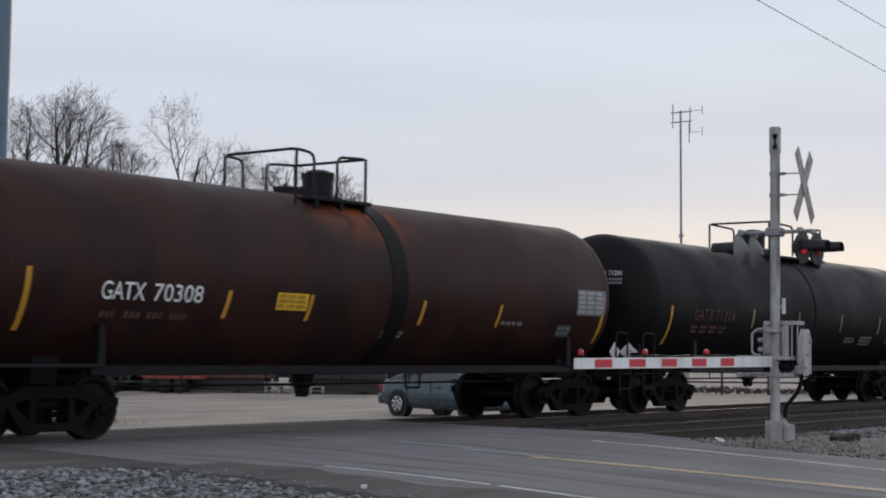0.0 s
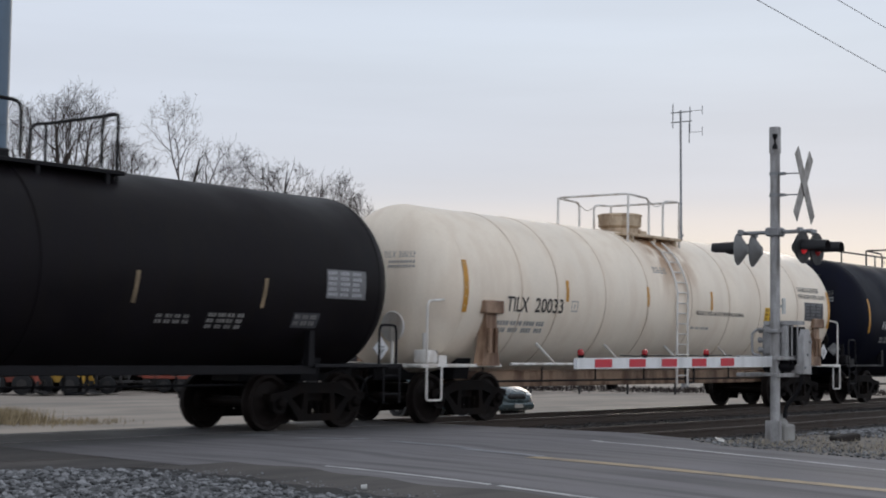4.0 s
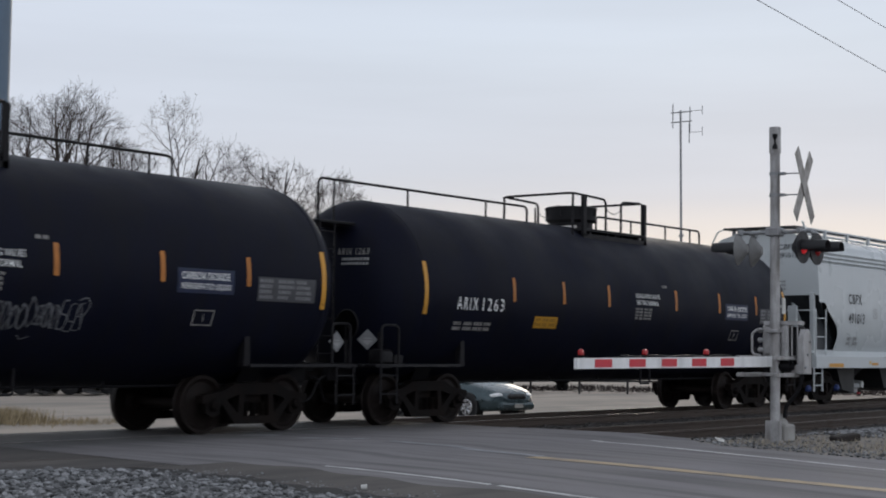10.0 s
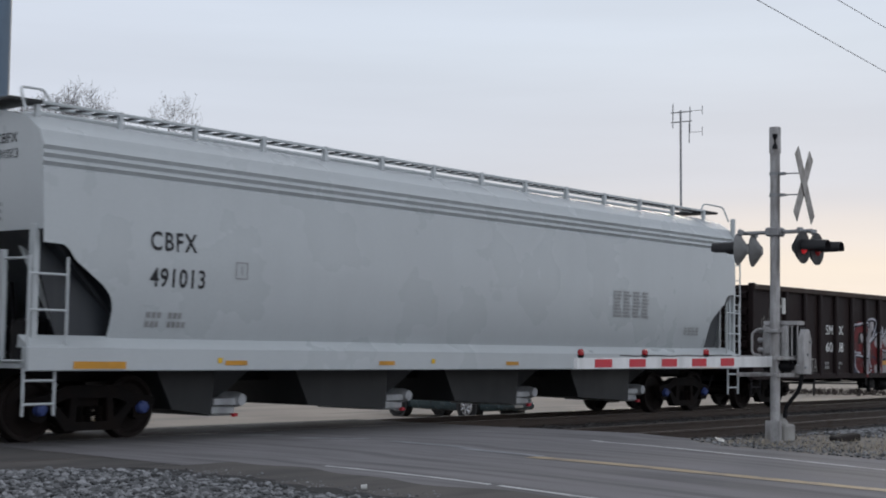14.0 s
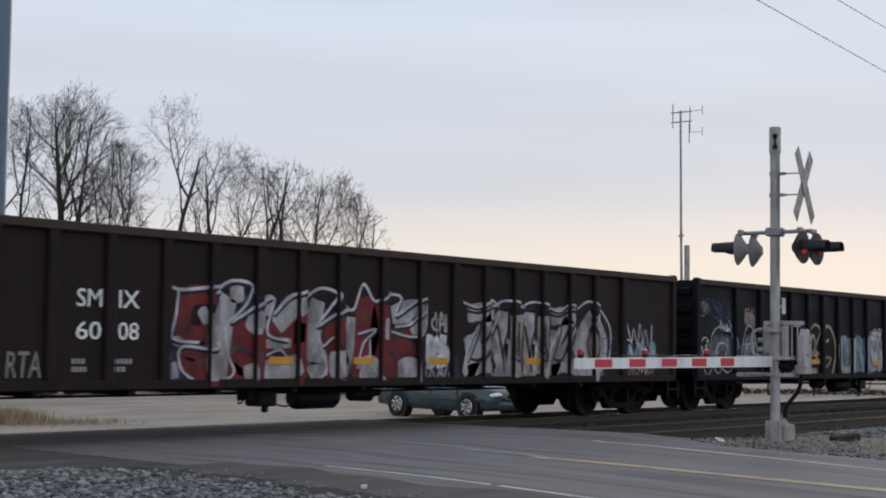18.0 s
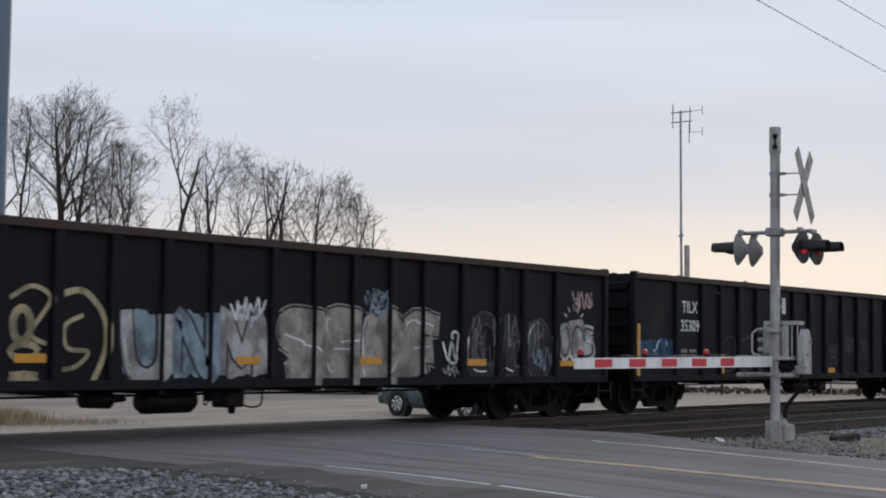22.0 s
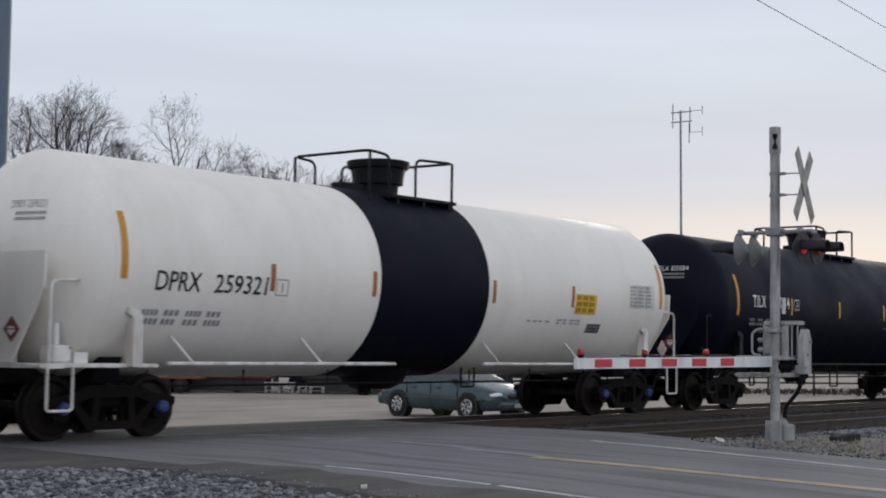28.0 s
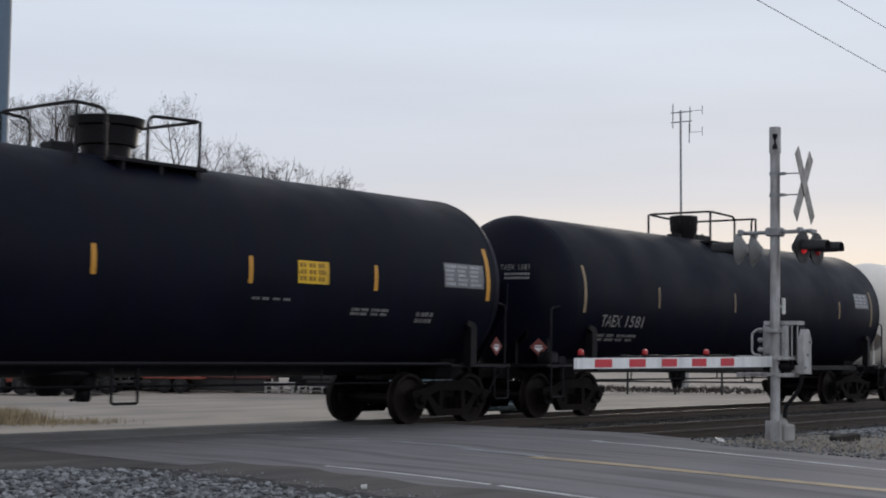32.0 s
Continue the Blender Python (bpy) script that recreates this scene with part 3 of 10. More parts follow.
def stones(name, n, place, rlo, rhi, material, label, seed, category="gravel"):
    """Loose stones as many small faceted lumps (geometry built directly for speed)."""
    rnd = random.Random(seed)
    verts, faces = [], []
    dirs = ((1, 0, 0), (-1, 0, 0), (0, 1, 0), (0, -1, 0), (0, 0, 1), (0, 0, -1), (.6, .6, .6), (-.6, .6, .6), (.6, -.6, .6), (-.6, -.6, .6))
    tri = ((4, 6, 7), (4, 8, 6), (4, 9, 8), (4, 7, 9), (0, 2, 6), (0, 6, 8), (0, 8, 3), (1, 7, 2), (1, 9, 7), (1, 3, 9), (2, 7, 6), (3, 8, 9), (5, 2, 0), (5, 0, 3), (5, 3, 1), (5, 1, 2))
    for _ in range(n):
        x, y = place(rnd)
        r = rlo + (rhi - rlo) * rnd.random() ** 2.2
        z = gz(x, y) + r * 0.15
        a = rnd.random() * math.tau
        ca, sa = math.cos(a), math.sin(a)
        sx, sy, sz = rnd.uniform(.8, 1.5), rnd.uniform(.6, 1.1), rnd.uniform(.5, .95)
        o = len(verts)
        for d in dirs:
            k = r * rnd.uniform(0.75, 1.1)
            px, py_ = d[0] * k * sx, d[1] * k * sy
            verts.append((x + px * ca - py_ * sa, y + px * sa + py_ * ca, z + d[2] * k * sz))
        faces.extend(tuple(o + i for i in f) for f in tri)
    me = bpy.data.meshes.new(name)
    me.from_pydata(verts, [], faces)
    me.materials.append(material)
    return tagged(new(name, me), label, category, kind="stuff")


def on_gravel(rnd):
    while True:
        y = 13.45 - 8.0 * rnd.random() ** 1.2
        x = GRAVEL_EDGE(y) - 0.16 - 5.5 * rnd.random() ** 1.3
        if 0.35 * x < y + 2 and rnd.random() < min(1.0, 0.15 + (GRAVEL_EDGE(y) - x) * 1.4):
            return x, y


def on_gravel_edge(rnd):
    y = rnd.uniform(6, 12.6)
    return GRAVEL_EDGE(y) + abs(rnd.gauss(0, 0.3)), y


def on_ballast(rnd):
    return 22.8 + 26 * rnd.random() ** 1.4, rnd.uniform(11.6, 20.4)


def on_bank(rnd):
    return 24.6 + 9 * rnd.random(), 11.2 + rnd.gauss(0, 0.55)


def on_verge(rnd):
    y = rnd.uniform(6.5, 11.8)
    return RIGHT_EDGE(y) + abs(rnd.gauss(0, 1.6)), y


# ---- tracks ----
def build_track(name, yc, label, head):
    tr = empty(name)
    tagged(tr, label, "track", kind="structure")
    prof = [(-0.07, -0.17), (0.07, -0.17), (0.07, -0.155), (0.012, -0.135), (0.012, -0.045), (0.036, -0.035), (0.036, -0.004), (0.028, 0.0), (-0.028, 0.0), (-0.036, -0.004), (-0.036, -0.035), (-0.012, -0.045), (-0.012, -0.135), (-0.07, -0.155)]
    for s in (-0.7535, 0.7535):
        bm = BM()
        a = [bm.verts.new((-120, yc + s + u, w)) for u, w in prof]
        b = [bm.verts.new((420, yc + s + u, w)) for u, w in prof]
        for i in range(len(prof)):
            j = (i + 1) % len(prof)
            bm.faces.new((a[i], b[i], b[j], a[j]))
        rail = part("rail", bm, M_RAIL, tr, smooth=False)
        bm = BM()
        box(bm, -120, 420, yc + s - 0.024, yc + s + 0.024, -0.002, 0.0025)
        part("rail_head", bm, head, rail)
    bm = BM()
    bbox(bm, -0.115, 0.115, -1.3, 1.3, -0.30, -0.165, 0.012)
    first = None
    rnd = random.Random(7)
    for i in range(95):
        x = 23.3 + i * 0.52
        if first is None:
            first = part("tie", bm, M_TIE, tr)
            first.matrix_basis = pose(x, yc, 0)
        else:
            again(first, pose(x + rnd.uniform(-.02, .02), yc + rnd.uniform(-.04, .04), rnd.uniform(-.012, .006), 0, 0, rnd.uniform(-1, 1)), tr)
    return tr


build_track("track_main", TRACK_Y, "main track with polished steel rails on dark ties", M_RAILTOP)
build_track("track_siding", SIDING_Y, "empty siding track with rusty rails on dark ties", M_RAIL)


# ---- crossing signal ----
def build_signal():
    MX, MY = 22.0, 10.71
    z0 = gz(MX, MY) - 0.02
    sig = empty("crossing_signal")
    sig.matrix_basis = pose(MX, MY, z0)
    tagged(sig, "galvanised steel level crossing signal mast on a concrete footing", "crossing signal")
    H = 5.02
    bm = BM()
    lathe(bm, [(0.0, 0.0), (0.0, 0.078), (H - 0.42, 0.078), (H - 0.42, 0.092), (H - 0.04, 0.092), (H, 0.085), (H, 0.0)], "z", 24)
    mast = part("mast", bm, M_GALV, sig)
    bm = BM()
    lathe(bm, [(H - 0.36, 0.0), (H - 0.36, 0.042), (H - 0.31, 0.040), (H - 0.27, 0.018), (H - 0.21, 0.018), (H - 0.17, 0.040), (H - 0.12, 0.042), (H - 0.12, 0.0)], "z", 12, (-0.072, -0.035, 0))
    part("bell_bracket", bm, M_DARKMETAL, mast, "dark slot in the bell housing")
    bm = BM()
    bbox(bm, -0.10, 0.13, -0.13, 0.13, 0.0, 0.06, 0.01)
    bbox(bm, -0.11, -0.02, -0.12, 0.12, 0.0, 0.36, 0.015)
    part("base_casting", bm, M_GALV, sig)
    bm = BM()
    bbox(bm, 0.02, 0.36, -0.18, 0.18, 0.02, 0.30, 0.03)
    lathe(bm, [(0.30, 0.15), (0.36, 0.11), (0.42, 0.05), (0.46, 0.05)], "z", 16, (0.16, 0, 0))
    part("junction_base", bm, M_CONCRETE, sig, "squat grey junction box at the foot of the mast")
    bm = BM()
    tube(bm, bend([(0.14, -0.10, 0.40), (0.14, -0.11, 0.58), (0.17, -0.30, 0.80), (0.17, -0.37, 0.98), (0.17, -0.37, 1.14)], 0.12), 0.034, 8)
    part("conduit", bm, M_DARKMETAL, sig, "dark bent cable conduit")
    # gate mechanism
    mech = BM()
    bbox(mech, 0.06, 0.30, -0.19, -0.02, 1.22, 1.90, 0.025)
    bbox(mech, 0.04, 0.30, -0.36, 0.22, 1.87, 1.93, 0.02)
    mech = part("gate_mechanism", mech, M_GALV, sig, "grey steel gate mechanism housing")
    bm = BM()
    bbox(bm, 0.07, 0.20, -0.05, 0.27, 1.37, 1.875, 0.03)
    bbox(bm, 0.05, 0.09, 0.02, 0.20, 1.42, 1.83, 0.012)
    part("gear_cover", bm, M_GALV, mech)
    for k in range(3):
        bm = BM()
        lathe(bm, [(0.24, 0.0), (0.24, 0.035), (0.32, 0.045), (0.34, 0.03), (0.34, 0)], "y", 12, (0.10, 0, 1.47 + 0.155 * k))
        part("hinge_knuckle", bm, M_GALVDARK, mech)
    bm = BM()
    prism(bm, [(0.02, 1.10), (0.30, 1.10), (0.30, 1.66), (0.22, 1.80), (0.10, 1.80), (0.02, 1.66)], -0.475, -0.385)
    part("counterweight_plate", bm, M_GALV, mech)
    bm = BM()
    bbox(bm, 0.04, 0.26, -0.40, -0.12, 1.09, 1.24, 0.02)
    part("shaft_block", bm, M_GALV, mech)
    # added dark block stands for the shaded gap between the plates
    bm = BM()
    bbox(bm, 0.10, 0.30, -0.375, -0.20, 1.25, 1.84, 0.01)
    part("motor_case", bm, M_DARKMETAL, mech, "dark block that colours the shaded gap between the plates")
    for y in (-0.345, -0.25):
        bm = BM()
        tube(bm, [(0.08, y, 1.26), (0.08, y, 1.86)], 0.014, 8)
        part("tie_rod", bm, M_GALV, mech)
    for k in range(3):
        bm = BM()
        lathe(bm, [(-0.50, 0.0), (-0.50, 0.022), (-0.47, 0.022)], "y", 8, (0.07 + 0.09 * k, 0, 1.2 + 0.2 * k))
        part("bolt", bm, M_GALVDARK, mech)
    bm = BM()
    tube(bm, bend([(0.0, 0.26, 1.38), (0.0, 0.40, 1.40), (0.0, 0.40, 1.74), (0.02, 0.30, 1.80), (0.02, 0.24, 1.80)], 0.08), 0.022, 8)
    part("guard_loop", bm, M_GALV, mech)
    for z in (1.08, 1.345):
        for x0, x1, y in ((-0.62, 0.24, -0.29), (-0.80, 0.02, 0.235)):
            bm = BM()
            bbox(bm, x0, x1, y - 0.035, y + 0.035, z - 0.032, z + 0.032, 0.008)
            part("arm_bracket", bm, M_GALV, mech)
        bm = BM()
        bbox(bm, -0.09, 0.09, -0.29, 0.235, z - 0.028, z + 0.028, 0.008)
        part("cross_bar", bm, M_GALV, mech)
    for x in (-0.66, -0.5, -0.34):
        bm = BM()
        lathe(bm, [(0.265, 0.022), (0.29, 0.022), (0.29, 0)], "y", 8, (x, 0, 1.345))
        part("bolt", bm, M_GALVDARK, mech)
    bm = BM()
    lathe(bm, [(-0.26, 0.0), (-0.26, 0.085), (0.2, 0.085), (0.2, 0)], "y", 16, (0.05, 0, 1.21))
    lathe(bm, [(-0.26, 0.06), (-0.31, 0.05), (-0.31, 0)], "y", 12, (0.05, 0, 1.21))
    part("pivot", bm, M_DARKMETAL, mech)
    bm = BM()
    bbox(bm, -0.14, 0.14, -0.10, 0.10, 1.74, 1.80, 0.012)
    part("mast_clamp", bm, M_GALV, mech)
    # signal heads on a cross arm
    zc = 3.17
    bm = BM()
    tube(bm, [(0.02, -0.62, zc + 0.17), (0.02, 0.60, zc + 0.17)], 0.032, 10)
    tube(bm, [(-0.26, -0.52, zc + 0.17), (0.36, -0.52, zc + 0.17)], 0.028, 10)
    tube(bm, [(-0.26, 0.50, zc + 0.17), (0.36, 0.50, zc + 0.17)], 0.028, 10)
    bbox(bm, -0.12, 0.12, -0.12, 0.12, zc + 0.10, zc + 0.24, 0.02)
    for px in (-0.2, 0.31):
        for py in (-0.52, 0.50):
            tube(bm, [(px, py, zc + 0.17), (px, py, zc - 0.10)], 0.022, 8)
            lathe(bm, [(zc + 0.13, 0.045), (zc + 0.21, 0.045)], "z", 10, (px, py, 0))
    arm = part("cross_arm", bm, M_GALVDARK, sig)

    def head(px, py, yaw, lens):
        hd = BM()
        lathe(hd, [(0.0, 0.0), (0.0, 0.255), (0.015, 0.255), (0.02, 0.0)], "y", 28)
        lathe(hd, [(-0.15, 0.0), (-0.15, 0.07), (-0.12, 0.10), (-0.055, 0.19), (0.0, 0.25)], "y", 24)
        hd = part("signal_head", hd, M_HEADBACK if lens is None else M_HOOD, sig, "round signal head with black visor")
        hd.matrix_basis = pose(px, py, zc - 0.10, 0, 0, yaw)
        v = BM()
        n = 18
        for k in range(n):
            a, b = math.pi * (1.25 * k / n - 0.125), math.pi * (1.25 * (k + 1) / n - 0.125)
            r = 0.125
            f = [(r * math.cos(a), 0.02, r * math.sin(a)), (r * math.cos(b), 0.02, r * math.sin(b)), (r * .84 * math.cos(b), 0.42, r * .84 * math.sin(b)), (r * .84 * math.cos(a), 0.42, r * .84 * math.sin(a))]
            o = [v.verts.new(p) for p in f]
            i = [v.verts.new((p[0] * 0.95, p[1], p[2] * 0.95)) for p in f]
            v.faces.new(o)
            v.faces.new(i[::-1])
            v.faces.new((o[2], o[3], i[3], i[2]))
        bmesh.ops.remove_doubles(v, verts=v.verts, dist=0.0005)
        part("visor", v, M_HOOD, hd)
        ln = BM()
        lathe(ln, [(0.022, 0.108), (0.045, 0.09), (0.058, 0.05), (0.062, 0.0)], "y", 20)
        part("lens", ln, M_REDDIM if lens is None else lens, hd, "red glass lens")
        return hd

    # near pair faces the road user, far pair the other way
    head(-0.20, -0.56, 180.0, M_REDLENS)
    head(0.31, -0.56, 180.0, M_REDDIM)
    head(-0.20, 0.54, 13.0, None)
    head(0.31, 0.54, 13.0, None)
    # crossbuck
    cb = BM()
    zz = 4.16
    for s in (-1, 1):
        k = 0.42
        w = 0.115
        dx, dz = k * s, 0.52
        ln = math.hypot(dx, dz)
        nx, nz = -dz / ln * w, dx / ln * w
        y = -0.02 + 0.012 * s
        prism(cb, [(-dx + nx, zz - dz + nz), (dx + nx, zz + dz + nz), (dx - nx, zz + dz - nz), (-dx - nx, zz - dz - nz)], y - 0.006, y + 0.006)
    cbo = part("crossbuck", cb, M_BUCK, sig, "weathered white crossbuck boards seen from an angle", smooth=False)
    cbo.matrix_basis = pose(0.12, -0.42, -0.09, 0, 0, 8)
    for z in (3.93, 4.27):
        bm = BM()
        tube(bm, [(0.0, 0.0, z), (0.1, -0.45, z)], 0.012, 6)
        lathe(bm, [(z - 0.025, 0.0), (z - 0.025, 0.092), (z + 0.025, 0.092), (z + 0.025, 0)], "z", 20)
        box(bm, -0.02, 0.05, -0.16, -0.08, z - 0.022, z + 0.022)
        part("sign_bracket", bm, M_GALVDARK, sig)
    bm = BM()
    bbox(bm, 0.02, 0.10, -0.135, -0.10, 2.04, 2.29, 0.006)
    box(bm, 0.03, 0.06, -0.11, -0.06, 2.14, 2.18)
    part("notice_plate", bm, M_SIGNWHITE, sig, "small pale notice plate on the mast", smooth=False)
    # gate arm, lying level along the track
    gate = empty("gate_arm")
    gate.matrix_basis = pose(MX - 0.55, MY - 0.02, 1.225, 0, -0.35, 0)
    tagged(gate, "lowered crossing gate arm with red and white stripes", "gate arm")
    LEN = 5.2
    RED0 = 0.93

    def hh(d):
        return 0.080 - 0.010 * d / LEN

    def board(a, b, grow, y0, y1):
        bm = BM()
        h0, h1 = hh(a) * grow, hh(b) * grow
        v = [bm.verts.new(p) for p in ((-a, y0, -h0), (-b, y0, -h1), (-b, y1, -h1), (-a, y1, -h0), (-a, y0, h0), (-b, y0, h1), (-b, y1, h1), (-a, y1, h0))]
        for f in ((0, 3, 2, 1), (4, 5, 6, 7), (0, 1, 5, 4), (1, 2, 6, 5), (2, 3, 7, 6), (3, 0, 4, 7)):
            bm.faces.new([v[i] for i in f])
        return bm

    arm_board = part("arm_board", board(-0.35, LEN, 1.0, -0.028, 0.028), M_GATEWHITE, gate, "white painted arm", smooth=False)
    d = RED0
    while d < LEN - 0.3:
        part("red_stripe", board(d, d + 0.42, 0.74, -0.033, 0.033), M_GATERED, arm_board, "red reflective sheet", smooth=False)
        d += 0.86
    for d, m in ((1.74, M_REDDIM), (3.48, M_REDDIM), (LEN - 0.12, M_REDDIM)):
        bm = BM()
        lathe(bm, [(hh(d), 0.03), (hh(d) + 0.03, 0.045), (hh(d) + 0.04, 0.05), (hh(d) + 0.04, 0)], "z", 12, (-d, 0, 0))
        base = part("lamp_base", bm, M_DARKMETAL, gate)
        bm = BM()
        lathe(bm, [(hh(d) + 0.03, 0.04), (hh(d) + 0.08, 0.045), (hh(d) + 0.11, 0.03), (hh(d) + 0.12, 0.0)], "z", 12, (-d, 0, 0))
        part("lamp_lens", bm, m, base, "red gate lamp lens")
    bm = BM()
    tube(bm, [(-1.0, -0.02, hh(1) + 0.02)] + [(-1.0 - 0.45 * i, -0.02, hh(2) + 0.015 + 0.012 * (i % 2)) for i in range(1, 8)], 0.009, 5)
    part("lamp_cable", bm, M_DARKMETAL, gate)


build_signal()


# ---- litter at the verge ----
def build_litter():
    bm = BM()
    bbox(bm, -0.26, 0.26, -0.09, 0.09, 0.0, 0.12, 0.02)
    ob = part("broken_tie_end", bm, M_TIE, None)
    ob.matrix_basis = pose(23.5, 10.2, gz(23.5, 10.2) - 0.02, 4, -6, -28)
    tagged(ob, "dark broken end of a wooden tie lying on the verge", "wood scrap")
    bm = BM()
    v = [(-0.16, -0.05, 0.0), (0.14, -0.07, 0.02), (0.17, 0.06, 0.03), (-0.05, 0.09, 0.07), (-0.17, 0.04, 0.02)]
    a = [bm.verts.new(p) for p in v]
    b = [bm.verts.new((p[0], p[1], p[2] + 0.012)) for p in v]
    bm.faces.new(a[::-1])
    bm.faces.new(b)
    for i in range(5):
        bm.faces.new((a[i], a[(i + 1) % 5], b[(i + 1) % 5], b[i]))
    ob = part("paper_scrap", bm, M_SIGNWHITE, None, smooth=False)
    ob.matrix_basis = pose(21.26, 11.28, gz(21.26, 11.28) - 0.005, 0, 0, 30)
    tagged(ob, "crumpled pale scrap of litter on the verge", "litter")
    bm = BM()
    lathe(bm, [(0, 0.0), (0, 0.025), (0.06, 0.032), (0.06, 0)], "z", 14)
    ob = part("paper_cup", bm, M_SIGNWHITE, None)
    p = (11.35, 10.0)
    ob.matrix_basis = pose(p[0], p[1], gz(*p) + 0.025, 90, 0, 40)
    tagged(ob, "small white paper cup lying at the gravel's edge", "cup")


build_litter()


# ---- rail car parts ----
def truck_meshes():
    """The meshes of one bogie, about its centre at rail height; axles at x = -0.89 and 0.89."""
    T = {}
    bm = BM()
    bbox(bm, -0.22, 0.22, -0.98, 0.98, 0.46, 0.70, 0.03)
    lathe(bm, [(0.70, 0.22), (0.78, 0.20), (0.78, 0)], "z", 16)
    T["truck"] = bm
    bm = BM()
    y0, y1 = -1.09, -0.93
    prism(bm, [(-1.13, 0.60), (-0.72, 0.66), (-0.45, 0.78), (0.45, 0.78), (0.72, 0.66), (1.13, 0.60), (1.13, 0.48), (0.72, 0.50), (0.42, 0.60), (-0.42, 0.60), (-0.72, 0.50), (-1.13, 0.48)], y0, y1)
    prism(bm, [(-0.80, 0.55), (-0.66, 0.55), (-0.34, 0.27), (0.34, 0.27), (0.66, 0.55), (0.80, 0.55), (0.46, 0.15), (-0.46, 0.15)], y0, y1)
    for s in (-1, 1):
        prism(bm, [(s * 0.26, 0.62), (s * 0.36, 0.62), (s * 0.40, 0.24), (s * 0.28, 0.24)], y0, y1)
        prism(bm, [(s * 0.74, 0.62), (s * 1.06, 0.62), (s * 1.04, 0.33), (s * 0.96, 0.28), (s * 0.82, 0.28), (s * 0.76, 0.33)], y0 + 0.02, y1 - 0.02)
    T["side_frame"] = bm
    bm = BM()
    for i in range(3):
        x = -0.17 + 0.17 * i
        for j in range(7):
            lathe(bm, [(0.27 + 0.03 * j, 0.045), (0.285 + 0.03 * j, 0.07), (0.30 + 0.03 * j, 0.045)], "z", 10, (x, -1.01, 0))
    T["coil_spring"] = bm
    bm = BM()
    lathe(bm, [(-1.16, 0.0), (-1.16, 0.05), (-1.145, 0.085), (-1.08, 0.095), (-1.0, 0.095), (-1.0, 0)], "y", 16)
    for k in range(3):
        a = k * math.tau / 3
        lathe(bm, [(-1.175, 0.0), (-1.175, 0.018), (-1.15, 0.018), (-1.15, 0)], "y", 6, (0.055 * math.cos(a), 0, 0.055 * math.sin(a)))
    T["bearing_cap"] = bm
    bm = BM()
    R = 0.457
    for s in (-1, 1):
        lathe(bm, [(s * 0.68, 0.10), (s * 0.69, 0.14), (s * 0.755, 0.20), (s * 0.745, 0.36), (s * 0.685, R - 0.06), (s * 0.665, R - 0.05), (s * 0.668, R + 0.024), (s * 0.69, R + 0.026), (s * 0.708, R + 0.004), (s * 0.815, R - 0.004), (s * 0.822, R - 0.012), (s * 0.822, R - 0.065), (s * 0.80, R - 0.075), (s * 0.775, 0.34), (s * 0.79, 0.22), (s * 0.84, 0.15), (s * 0.85, 0.10)], "y", 36)
    lathe(bm, [(-1.12, 0.06), (-0.9, 0.075), (-0.6, 0.085), (0.6, 0.085), (0.9, 0.075), (1.12, 0.06)], "y", 16)
    T["wheelset"] = bm
    bm = BM()
    for s in (-1, 1):
        tube(bm, [(s * 0.38, -0.72, 0.36), (s * 0.38, 0.72, 0.36)], 0.04, 8)
        for yy in (-0.74, 0.74):
            bbox(bm, s * 0.40 - 0.05, s * 0.40 + 0.05, yy - 0.05, yy + 0.05, 0.28, 0.48, 0.01)
    tube(bm, [(-0.5, 0.12, 0.28), (0.5, 0.12, 0.28)], 0.02, 6)
    T["brake_beam"] = bm
    return T


TRUCK_PARTS = {k: part(k, b, M_WHEEL if k == "wheelset" else M_TRUCK, None) for k, b in truck_meshes().items()}
TRUCK_MESH = {k: o.data for k, o in TRUCK_PARTS.items()}
for o in TRUCK_PARTS.values():
    bpy.data.objects.remove(o)
BLUECAP_MESH = TRUCK_MESH["bearing_cap"].copy()
BLUECAP_MESH.materials.clear()
BLUECAP_MESH.materials.append(M_BLUECAP)
WHEELSETS = []


def add_truck(car, x, blue=False):
    t = new("truck", TRUCK_MESH["truck"])
    t.parent = car
    t.matrix_basis = pose(x, 0, 0)
    t["label"] = "grimy cast steel bogie with two axles"
    for s in (0, 180):
        for k in ("side_frame", "coil_spring"):
            o = new(k, TRUCK_MESH[k])
            o.parent = t
            if k == "coil_spring":
                o["kind"] = "stuff"
            o.matrix_basis = pose(0, 0, 0, 0, 0, s)
        for ax in (-0.89, 0.89):
            o = new("bearing_cap", BLUECAP_MESH if blue else TRUCK_MESH["bearing_cap"])
            o.parent = t
            o.matrix_basis = pose(ax, 0, 0.457, 0, 0, s)
    o = new("brake_beam", TRUCK_MESH["brake_beam"])
    o.parent = t
    for ax in (-0.89, 0.89):
        o = new("wheelset", TRUCK_MESH["wheelset"])
        o.parent = t
        o.matrix_basis = pose(ax, 0, 0.457)
        WHEELSETS.append((o, ax))
    return t


